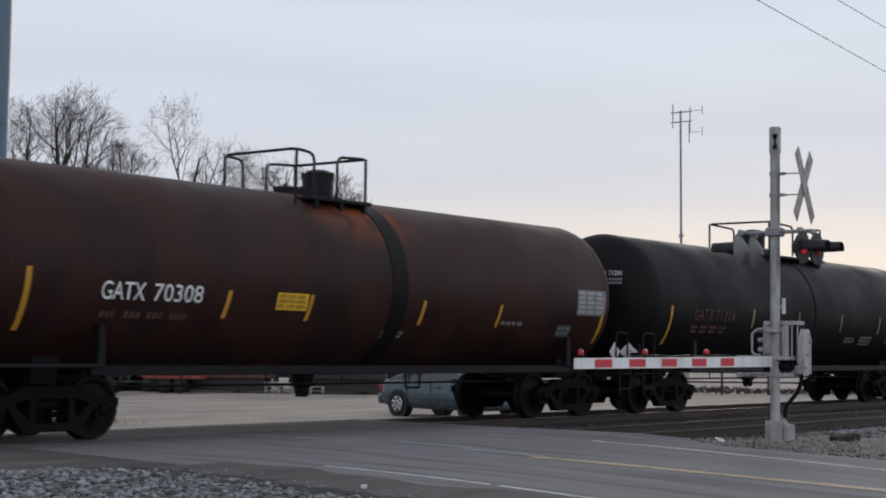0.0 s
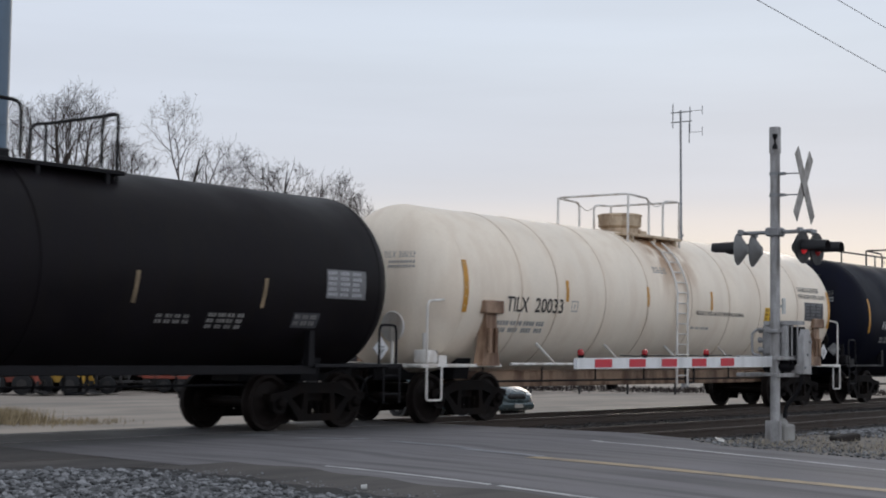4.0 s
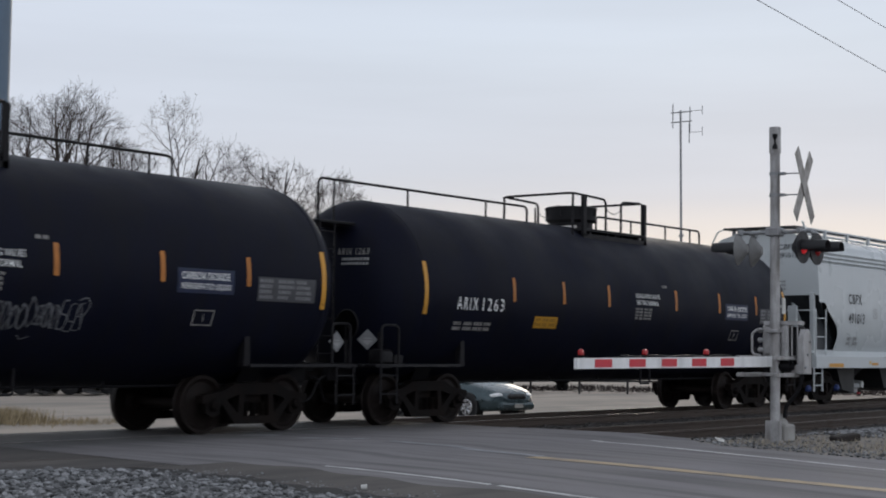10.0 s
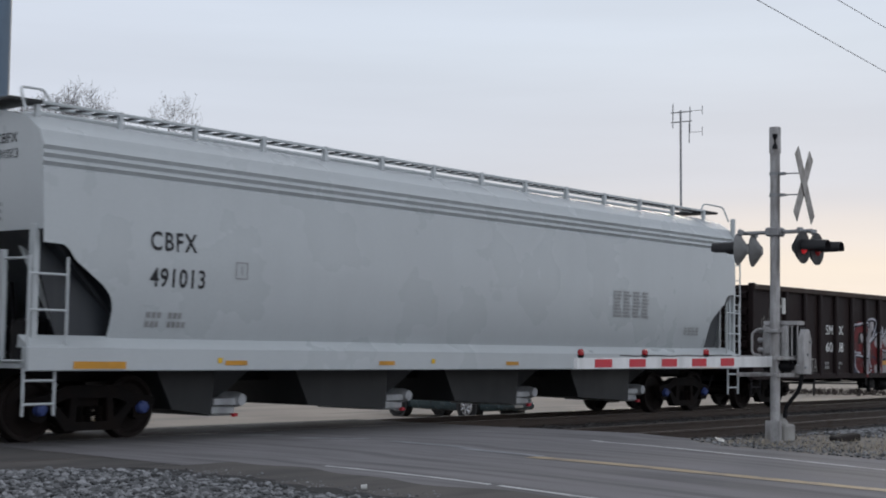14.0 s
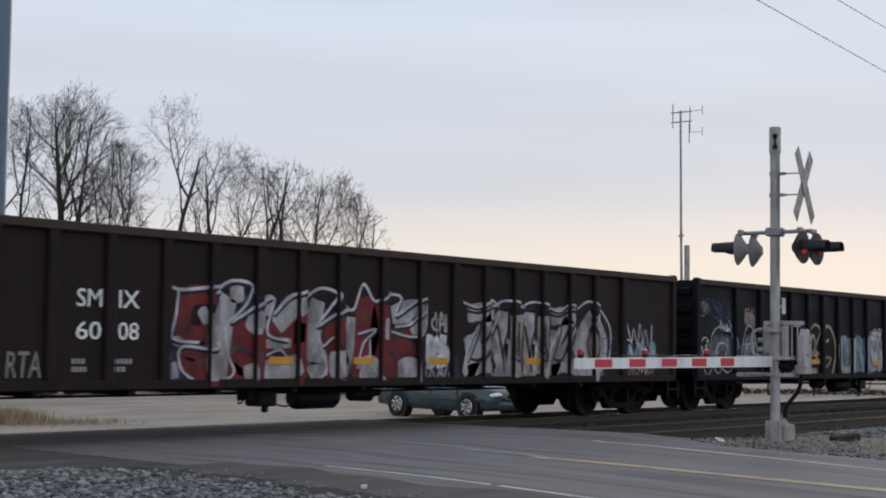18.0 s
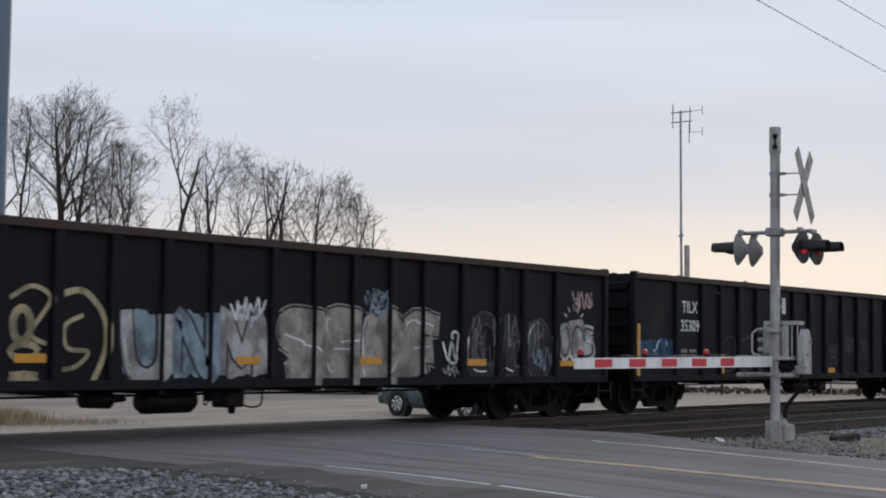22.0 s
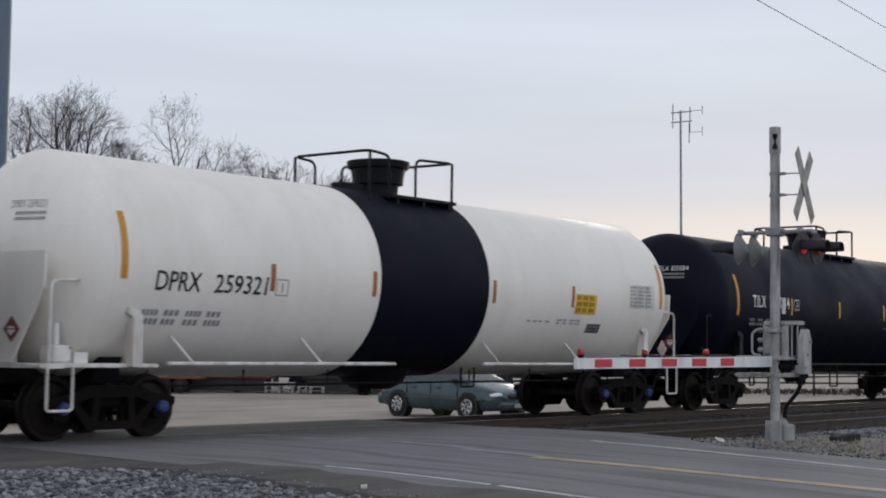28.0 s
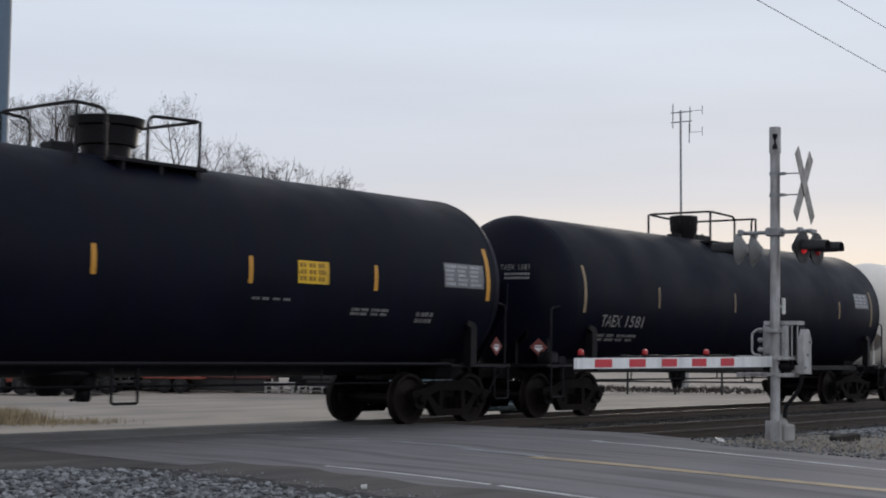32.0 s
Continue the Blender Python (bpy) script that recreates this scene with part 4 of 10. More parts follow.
def add_coupler(car, x, s, material=None):
    """A coupler with its knuckle and hose; s = -1 at the front end."""
    bm = BM()
    bbox(bm, min(x, x + s * 0.62), max(x, x + s * 0.62), -0.09, 0.09, 0.79, 0.95, 0.02)
    prism(bm, [(x + s * 0.55, 0.74), (x + s * 0.86, 0.74), (x + s * 0.90, 0.80), (x + s * 0.90, 0.98), (x + s * 0.86, 1.02), (x + s * 0.55, 1.0)], -0.16, 0.02)
    prism(bm, [(x + s * 0.62, 0.76), (x + s * 0.80, 0.76), (x + s * 0.82, 0.98), (x + s * 0.62, 0.98)], 0.04, 0.17)
    c = part("coupler", bm, M_TRUCK, car, "heavy cast steel coupler")
    bm = BM()
    tube(bm, bend([(x + s * 0.1, -0.34, 0.86), (x + s * 0.3, -0.36, 0.80), (x + s * 0.45, -0.32, 0.45), (x + s * 0.80, -0.22, 0.38)], 0.15), 0.022, 6)
    part("air_hose", bm, M_DARKMETAL, c, "black rubber brake hose")
    return c


def ladder(bm, x0, x1, y, z0, z1, n, r=0.014):
    for x in (x0, x1):
        tube(bm, [(x, y, z0), (x, y, z1)], r + 0.004, 6)
    for i in range(n):
        z = z0 + (z1 - z0) * (i + 0.5) / n
        tube(bm, [(x0, y, z), (x1, y, z)], r, 6)


def tank_surface(R, zc, eps=0.0):
    return lambda x, z: -math.sqrt(max(0.01, (R + eps) ** 2 - (z - zc) ** 2))


def tapes(car, surf, items, m, zmid, h, w=0.085, tilt=0.0):
    for x, dz in items:
        part("reflective_strip", patch(BM(), x - w / 2, x + w / 2, zmid + dz - h / 2, zmid + dz + h / 2, surf, 5, tilt, 0.006), m, car, "yellow reflective strip", smooth=False)


def diamond(car, x, y, z, r, m, facing=0, label="white hazard diamond in a holder"):
    bm = BM()
    prism(bm, [(-r, 0), (0, -r), (r, 0), (0, r)], -0.006, 0.006)
    ob = part("hazard_placard", bm, m, car, label, smooth=False)
    ob.matrix_basis = pose(x, y, z, 0, 0, facing)
    bm = BM()
    prism(bm, [(-r * .55, -0.01), (0, -r * .55), (r * .55, -0.01)], -0.009, 0.009)
    box(bm, -r * .4, r * .4, -0.009, 0.009, r * .05, r * .2)
    b = part("placard_print", bm, M_INKMID if m is not M_REDPL else M_INKWHITE, ob, smooth=False)


def guard_rails(car, x0, x1, y, zb, zt, m, ra, rb):
    """Two bent pipe rails round a manway platform, one at each end, with short returns and corner posts."""
    for x, r in ((x0, ra), (x1, -rb)):
        bm = BM()
        tube(bm, bend([(x + r, -y, zb), (x + r, -y, zt - 0.04), (x, -y, zt), (x, y, zt), (x + r, y, zt - 0.04), (x + r, y, zb)], 0.15), 0.026, 7)
        rail = part("guard_rail", bm, m, car, "bent pipe guard rail")
        for sy in (-1, 1):
            bm = BM()
            tube(bm, [(x + 0.02 * (1 if r > 0 else -1), sy * y, zb - 0.18), (x + 0.02 * (1 if r > 0 else -1), sy * y, zt)], 0.026, 6)
            part("rail_post", bm, m, rail)


def tank_car(name, xc, label, s0, s1, R, zc, trucks, shell, metal, dome_x, dome_r, dome_z, plat, rail_z, hoop_y=0.85, blue=False, end_post=True, side_pipe=None, sill=None, platform=False, dome_mat=None, over=1.02, dome_kind="flat", fittings=(), belly=None, stanchions=None):
    """A tank car; all x are given along the train and turned into the car's own."""
    car = empty(name)
    tagged(car, label, "tank car", "cars of the freight train")
    a, b = s0 - xc, s1 - xc
    hd = R * 0.5
    prof = []
    for i in range(13):
        t = i / 12 * math.pi / 2
        prof.append((a - hd * math.cos(t), R * math.sin(t)))
    prof += [(a + (b - a) * k / 6, R) for k in range(1, 6)]
    for i in range(13):
        t = i / 12 * math.pi / 2
        prof.append((b + hd * math.sin(t), R * math.cos(t)))
    bm = BM()
    lathe(bm, prof, "x", 64, (0, 0, zc))
    body = part("tank_shell", bm, shell, car, angle=60)
    surf = tank_surface(R, zc)
    # weld seams at the heads and between the shell rings
    for x in (a, b):
        bm = BM()
        lathe(bm, [(x - 0.012, R - 0.01), (x - 0.008, R + 0.004), (x + 0.008, R + 0.004), (x + 0.012, R - 0.01)], "x", 64, (0, 0, zc))
        part("weld_seam", bm, shell, car)
    # stub sills, saddles, end sheets
    ends = (a - over, b + over)
    for s, e, tx in ((-1, ends[0], trucks[0] - xc), (1, ends[1], trucks[1] - xc)):
        bm = BM()
        bbox(bm, min(e, tx - s * 1.1), max(e, tx - s * 1.1), -0.32, 0.32, 0.78, 1.04, 0.015)
        part("stub_sill", bm, M_DARKMETAL, car)
        bm = BM()
        pts = []
        for k in range(9):
            ang = radians(-90 - 36 + 72 * k / 8)
            pts.append((R * 1.0 * math.cos(ang), zc + R * 1.0 * math.sin(ang)))
        poly = [(-0.85, 0.80)] + [(p[0], p[1]) for p in pts] + [(0.85, 0.80)]
        va = [bm.verts.new((tx - 0.22, p[0], p[1])) for p in poly]
        vb = [bm.verts.new((tx + 0.22, p[0], p[1])) for p in poly]
        bm.faces.new(va)
        bm.faces.new(vb[::-1])
        for i in range(len(poly)):
            j = (i + 1) % len(poly)
            bm.faces.new((va[i], vb[i], vb[j], va[j]))
        part("saddle", bm, M_DARKMETAL, car)
        # end platform with steps and a handrail
        bm = BM()
        x0, x1 = (e - 0.05, tx + 0.5) if s < 0 else (tx - 0.5, e + 0.05)
        bbox(bm, x0, x1, -1.45, -1.15, 1.03, 1.09, 0.01)
        bbox(bm, x0, x1, 1.15, 1.45, 1.03, 1.09, 0.01)
        bbox(bm, min(e, e - s * 0.35), max(e, e - s * 0.35), -1.45, 1.45, 1.02, 1.085, 0.01)
        part("end_platform", bm, metal, car, "steel end platform")
        for sy in (-1, 1):
            bm = BM()
            q = e - s * 0.06
            if platform:
                tube(bm, bend([(q, sy * 1.47, 1.05), (q, sy * 1.47, 0.45), (q - s * 0.42, sy * 1.47, 0.45), (q - s * 0.42, sy * 1.47, 1.05)], 0.06), 0.02, 7)
            else:
                ladder(bm, q, q - s * 0.42, sy * 1.47, 0.42, 1.05, 2)
            part("step", bm, metal, car, "hanging pipe step")
            bm = BM()
            tube(bm, bend([(q - s * 0.05, sy * 1.43, 1.08), (q - s * 0.05, sy * 1.43, 2.2), (q - s * 0.55, sy * 1.40, 2.24)] if platform else [(q - s * 0.05, sy * 1.43, 1.08), (q - s * 0.05, sy * 1.43, 1.75), (q - s * 0.5, sy * 1.43, 1.75), (q - s * 0.5, sy * 1.43, 1.08)], 0.12), 0.022, 7)
            part("handrail", bm, metal, car)
            if end_post:
                bm = BM()
                xx = tx + (0.55 if s < 0 else -0.55)
                if platform:
                    prism(bm, [(tx - 0.08, 1.05), (tx + 0.1, 1.05), (tx + 0.09, 1.78), (tx + 0.02, 1.84), (tx - 0.17, 1.88), (tx - 0.19, 1.80), (tx - 0.07, 1.74)], min(sy * 1.56, sy * 1.40), max(sy * 1.56, sy * 1.40))
                else:
                    prism(bm, [(xx - 0.07, 1.05), (xx + 0.07, 1.05), (xx + 0.05, 1.62), (xx - 0.05, 1.62)], min(sy * 1.42, sy * 1.30), max(sy * 1.42, sy * 1.30))
                part("saddle_post", bm, metal, car)
        add_coupler(car, e, s)
        add_truck(car, tx, blue)
        bm = BM()
        lathe(bm, [(0, 0.0), (0, 0.16), (0.02, 0.2), (0.7, 0.2), (0.72, 0.16), (0.72, 0)], "x", 16, (tx - s * 1.5 - 0.3, 0.35, 0.86))
        if s < 0:
            part("air_reservoir", bm, metal, car)
        else:
            bm.free()
        # brake cylinder and wheel on the front platform
        if s < 0:
            bm = BM()
            bbox(bm, e + 0.30, e + 0.62, -1.28, -0.95, 1.09, 1.34, 0.03)
            bbox(bm, e + 0.66, e + 0.90, -1.25, -1.0, 1.09, 1.24, 0.03)
            lathe(bm, [(0, 0.0), (0, 0.05), (0.34, 0.05), (0.34, 0)], "z", 10, (e + 0.46, -1.1, 1.30))
            part("brake_gear", bm, metal, car)
            bm = BM()
            lathe(bm, [(-0.02, 0.26), (0.0, 0.28), (0.02, 0.26), (0.0, 0.24), (-0.02, 0.26)], "x", 20, (e + 0.2, -0.55, 1.75))
            for k in range(4):
                an = k * math.pi / 4
                tube(bm, [(e + 0.2, -0.55 + 0.26 * math.cos(an), 1.75 + 0.26 * math.sin(an)), (e + 0.2, -0.55 - 0.26 * math.cos(an), 1.75 - 0.26 * math.sin(an))], 0.01, 5)
            tube(bm, [(e + 0.2, -0.55, 1.05), (e + 0.2, -0.55, 1.75)], 0.03, 6)
            part("hand_brake", bm, metal, car)
    # train line and brake rigging under the belly
    bm = BM()
    t0, t1 = trucks[0] - xc, trucks[1] - xc
    tube(bm, [(t0, -0.62, 0.74), (t1, -0.62, 0.74)], 0.022, 6)
    for k in range(7):
        x = t0 + (t1 - t0) * (k + 0.5) / 7
        tube(bm, [(x, -0.62, 0.74), (x, -0.62, zc - math.sqrt(R * R - 0.62 ** 2) + 0.02)], 0.018, 5)
    part("brake_pipe", bm, M_DARKMETAL, car)
    bm = BM()
    lathe(bm, [(0.50, 0.0), (0.50, 0.10), (0.56, 0.13), (0.66, 0.13), (0.70, 0.20), (zc - R + 0.08, 0.22), (zc - R + 0.08, 0)], "z", 16, (dome_x - xc - 0.3, 0, 0))
    tube(bm, [(dome_x - xc - 0.3, 0, 0.54), (dome_x - xc - 0.75, -0.3, 0.54)], 0.025, 6)
    part("bottom_outlet", bm, M_DARKMETAL, car)
    for x0, x1, low in belly or ((dome_x + 1.35, dome_x + 1.75, 0.66),):
        bm = BM()
        x0, x1 = x0 - xc, x1 - xc
        tube(bm, bend([(x0, -0.95, 1.02), (x0, -0.95, low), (x1, -0.95, low), (x1, -0.95, 1.02)], 0.05), 0.022, 7)
        part("step", bm, M_DARKMETAL, car, "hanging pipe step under the belly")
    if sill:
        for sy in (-1, 1):
            bm = BM()
            bbox(bm, t0 + 0.4, t1 - 0.4, sy * 1.32 - 0.06, sy * 1.32 + 0.06, sill[0], sill[1], 0.01)
            part("side_sill", bm, metal, car)
        for k in range(6):
            bm = BM()
            x = t0 + 1.3 + (t1 - t0 - 2.6) * k / 5
            box(bm, x - 0.05, x + 0.05, -1.3, 1.3, sill[0] + 0.01, sill[1] - 0.02)
            part("cross_bearer", bm, metal, car)
    if side_pipe:
        for sy in (-1, 1):
            for pa, pb in side_pipe:
                bm = BM()
                tube(bm, [(pa - xc, sy * 1.5, 1.09), (pb - xc, sy * 1.5, 1.09)], 0.03, 8)
                pp = part("side_handrail", bm, metal, car)
                n = max(2, int((pb - pa) / 2.2))
                for q in [(k + 0.6) / n for k in range(n)] if stanchions is None else stanchions:
                    x = pa - xc + (pb - pa) * q
                    bm = BM()
                    tube(bm, [(x, sy * 1.5, 1.09), (x - 0.28, sy * (math.sqrt(max(.1, R * R - (1.5 - zc) ** 2)) - 0.02), 1.5)], 0.026, 6)
                    part("stanchion", bm, metal, pp)
    # manway dome, fittings and platform
    dx = dome_x - xc
    zt = zc + R
    dm = dome_mat or metal
    bm = BM()
    h = dome_z - zt
    if dome_kind == "round":
        prof = [(zt - 0.12, dome_r), (dome_z - 0.14, dome_r), (dome_z - 0.07, dome_r * .93), (dome_z - 0.02, dome_r * .68), (dome_z, dome_r * .3), (dome_z, 0)]
    elif dome_kind == "lid":
        prof = [(zt - 0.12, dome_r * .74), (zt + h * .26, dome_r * .76), (zt + h * .28, dome_r * .93), (dome_z - 0.17, dome_r), (dome_z - 0.15, dome_r * 1.13), (dome_z - 0.03, dome_r * 1.17), (dome_z - 0.015, dome_r * 1.08), (dome_z, dome_r * .9), (dome_z, 0)]
    else:
        prof = [(zt - 0.12, dome_r * .84), (zt + h * .2, dome_r * .86), (zt + h * .34, dome_r), (dome_z - 0.06, dome_r), (dome_z - 0.055, dome_r * 1.03), (dome_z - 0.02, dome_r * 1.03), (dome_z, dome_r * 0.95), (dome_z, 0)]
    lathe(bm, prof, "z", 32, (dx, 0, 0))
    d = part("manway_dome", bm, dm, car)
    for k in range(8):
        an = k * math.tau / 8 + 0.2
        bm = BM()
        lathe(bm, [(dome_z - 0.2, 0.0), (dome_z - 0.2, 0.018), (dome_z - 0.05, 0.018), (dome_z - 0.05, 0)], "z", 6, (dx + dome_r * 1.02 * math.cos(an), dome_r * 1.02 * math.sin(an), 0))
        part("eye_bolt", bm, dm, d)
    for q, w, h in fittings:
        bm = BM()
        bbox(bm, dx + q - w / 2, dx + q + w / 2, -0.16, 0.16, zt - 0.06, zt + h, 0.025)
        for u in (-0.3, 0.3):
            lathe(bm, [(zt + h - 0.02, 0.035), (zt + h + 0.04, 0.035), (zt + h + 0.05, 0.0)], "z", 8, (dx + q + u * w, 0, 0))
        part("valve_housing", bm, dm, car)
    p0, p1 = plat[0] - xc, plat[1] - xc
    for sy in (-1, 1):
        bm = BM()
        bbox(bm, p0, p1, min(sy * 0.42, sy * 0.95), max(sy * 0.42, sy * 0.95), zt - 0.16, zt - 0.10, 0.008)
        for k in range(3):
            x = p0 + (p1 - p0) * (0.1 + 0.4 * k)
            prism(bm, [(x - 0.03, zt - 0.14), (x + 0.03, zt - 0.14), (x + 0.03, zt - 0.5), (x - 0.03, zt - 0.5)], min(sy * 0.78, sy * 0.93), max(sy * 0.78, sy * 0.93))
        part("platform", bm, dm, car, "steel walkway beside the manway")
    return car, surf, ends


def data_box(car, x0, x1, z0, z1, surf, m, ink, rows, seed, name="data_panel"):
    p = part(name, patch(BM(), x0, x1, z0, z1, surf, 4, 0, 0.006), m, car, smooth=False)
    bars(x0 + 0.04, x1 - 0.04, z0 + 0.02, z1 - 0.02, rows, lambda x, z: surf(x, z) - 0.005, ink, p, seed, words=3)
    return p


CARS = []


def build_tank_a():
    xc = -77.12
    car, surf, ends = tank_car("tank_car", xc, "rust-brown tank car streaked with soot and orange rust", -84.5, -70.1, 1.54, 2.43, (-83.5, -70.75), M_BROWN, M_DARKMETAL, -77.15, 0.28, 4.47, (-78.3, -76.78), 4.6, sill=(0.92, 1.06), over=1.13, dome_kind="round", fittings=((-0.62, 0.7, 0.13), (0.42, 0.16, 0.05)))
    lettering("GATX", -83.06 - xc, -82.28 - xc, 1.98, 2.24, tank_surface(1.552, 2.43), M_INKWHITE, car)
    lettering("70308", -82.12 - xc, -81.18 - xc, 1.98, 2.24, tank_surface(1.552, 2.43), M_INKWHITE, car)
    bars(-83.0 - xc, -81.3 - xc, 1.70, 1.84, 1, surf, M_INKRED, car, 3)
    tapes(car, surf, [(x - xc, -0.02) for x in (-80.68, -78.88, -76.02, -73.75)], M_TAPE, 2.0, 0.42, 0.075, 0.12)
    tapes(car, surf, [(-84.3 - xc, 0), (-70.2 - xc, 0)], M_TAPE, 1.95, 0.85, 0.09, 0.02)
    data_box(car, -79.62 - xc, -78.92 - xc, 1.93, 2.2, surf, M_PLACARD, M_INKAMBER, 3, 5, "yellow_notice")
    data_box(car, -71.15 - xc, -70.12 - xc, 2.07, 2.58, surf, M_PANEL, M_INKPALE, 5, 6)
    data_box(car, -71.7 - xc, -71.2 - xc, 1.62, 1.86, surf, M_PANELDARK, M_INKGREY, 2, 7)
    bars(-76.9 - xc, -76.3 - xc, 1.52, 1.66, 2, surf, M_INKGREY, car, 8)
    bars(-73.6 - xc, -72.9 - xc, 1.80, 1.90, 1, surf, M_INKGREY, car, 9)
    guard_rails(car, -78.6 - xc, -76.83 - xc, 0.85, 3.85, 4.63, M_DARKMETAL, 0.45, 0.75)
    bm = BM()
    lathe(bm, [(-0.14, 1.52), (-0.12, 1.555), (0.28, 1.555), (0.30, 1.52)], "x", 64, (-76.75 - xc, 0, 2.43))
    part("ladder_band", bm, M_SOOT, car, "sooty band round the tank under the manway")
    diamond(car, ends[1] - 0.25, -1.2, 1.35, 0.2, M_DIAMOND)
    CARS.append((car, xc))


def build_tank_b():
    xc = -60.35
    car, surf, ends = tank_car("tank_car", xc, "sooty black tank car with faded lettering", -67.85, -53.15, 1.54, 2.43, (-66.7, -54.1), M_SOOT, M_DARKMETAL, -60.5, 0.31, 4.59, (-61.2, -58.15), 4.66, sill=(0.92, 1.06), over=0.7, dome_kind="round", fittings=((-1.27, 0.12, 0.16), (-0.5, 0.3, 0.06), (0.62, 0.6, 0.13)))
    s2 = tank_surface(1.552, 2.43)
    lettering("GATX", -66.35 - xc, -65.5 - xc, 2.08, 2.34, s2, M_INKRED, car, weight=0.002, gap=1.25)
    lettering("71204", -65.35 - xc, -64.45 - xc, 2.08, 2.34, s2, M_INKRED, car, weight=0.002, gap=1.25)
    bars(-66.4 - xc, -64.7 - xc, 1.78, 1.98, 2, surf, M_INKRED, car, 13)
    tapes(car, surf, [(x - xc, -0.02) for x in (-63.5, -61.0, -58.4, -55.85)], M_TAPEDIM, 2.2, 0.46, 0.075, 0.08)
    tapes(car, surf, [(-67.4 - xc, 0)], M_TAPE, 1.95, 0.85, 0.09, 0.02)
    data_box(car, -54.45 - xc, -53.5 - xc, 2.15, 2.62, surf, M_PANEL, M_INKPALE, 5, 16)
    data_box(car, -55.1 - xc, -54.5 - xc, 1.66, 1.9, surf, M_PANELDARK, M_INKGREY, 2, 17)
    bars(-57.9 - xc, -57.2 - xc, 1.66, 1.82, 2, surf, M_INKGREY, car, 18)
    bars(-56.9 - xc, -56.1 - xc, 1.60, 1.86, 3, surf, M_INKGREY, car, 19)
    guard_rails(car, -61.3 - xc, -58.22 - xc, 0.85, 3.9, 4.71, M_DARKMETAL, 1.38, 0.3)
    bm = BM()
    lathe(bm, [(-0.35, 1.52), (-0.33, 1.56), (0.30, 1.56), (0.32, 1.52)], "x", 64, (-59.7 - xc, 0, 2.43))
    part("ladder_band", bm, M_SOOT, car, "plate band round the tank under the manway")
    end_marks(car, xc, -67.85, 1.54, 2.43, "GATX 71204", M_INKWHITE)
    diamond(car, ends[0] + 0.3, -0.95, 1.35, 0.2, M_DIAMOND, -60)
    diamond(car, ends[1] - 0.25, -1.2, 1.35, 0.2, M_DIAMOND)
    CARS.append((car, xc))


def end_marks(car, xc, seam, R, zc, body, m, z=3.0, w=0.62, yc=-0.56):
    """Reporting marks on the front head, which faces -x."""
    hd = R * 0.5
    def on_head(u, zz):
        y = u
        k = max(0.0, 1 - (y * y + (zz - zc) ** 2) / (R * R))
        return seam - xc - hd * math.sqrt(k) - 0.012
    ob = lettering(body, yc - w / 2, yc + w / 2, z, z + 0.115, lambda u, zz: 0.0, m, car, weight=0.0, gap=1.15)
    for v in ob.data.vertices:
        u = -(v.co.x - yc) + yc
        v.co = (on_head(u, v.co.z), u, v.co.z)
    bm = BM()
    rnd = random.Random(int(abs(seam) * 10))
    for r in range(2):
        for k in range(9):
            u0 = yc + w / 2 - 0.12 - k * 0.06
            zz = z - 0.1 - r * 0.08
            f = [bm.verts.new((on_head(u, q) , u, q)) for u, q in ((u0, zz), (u0 - 0.04, zz), (u0 - 0.04, zz + 0.045), (u0, zz + 0.045))]
            bm.faces.new(f)
    part("lettering", bm, M_INKMID, car, smooth=False)


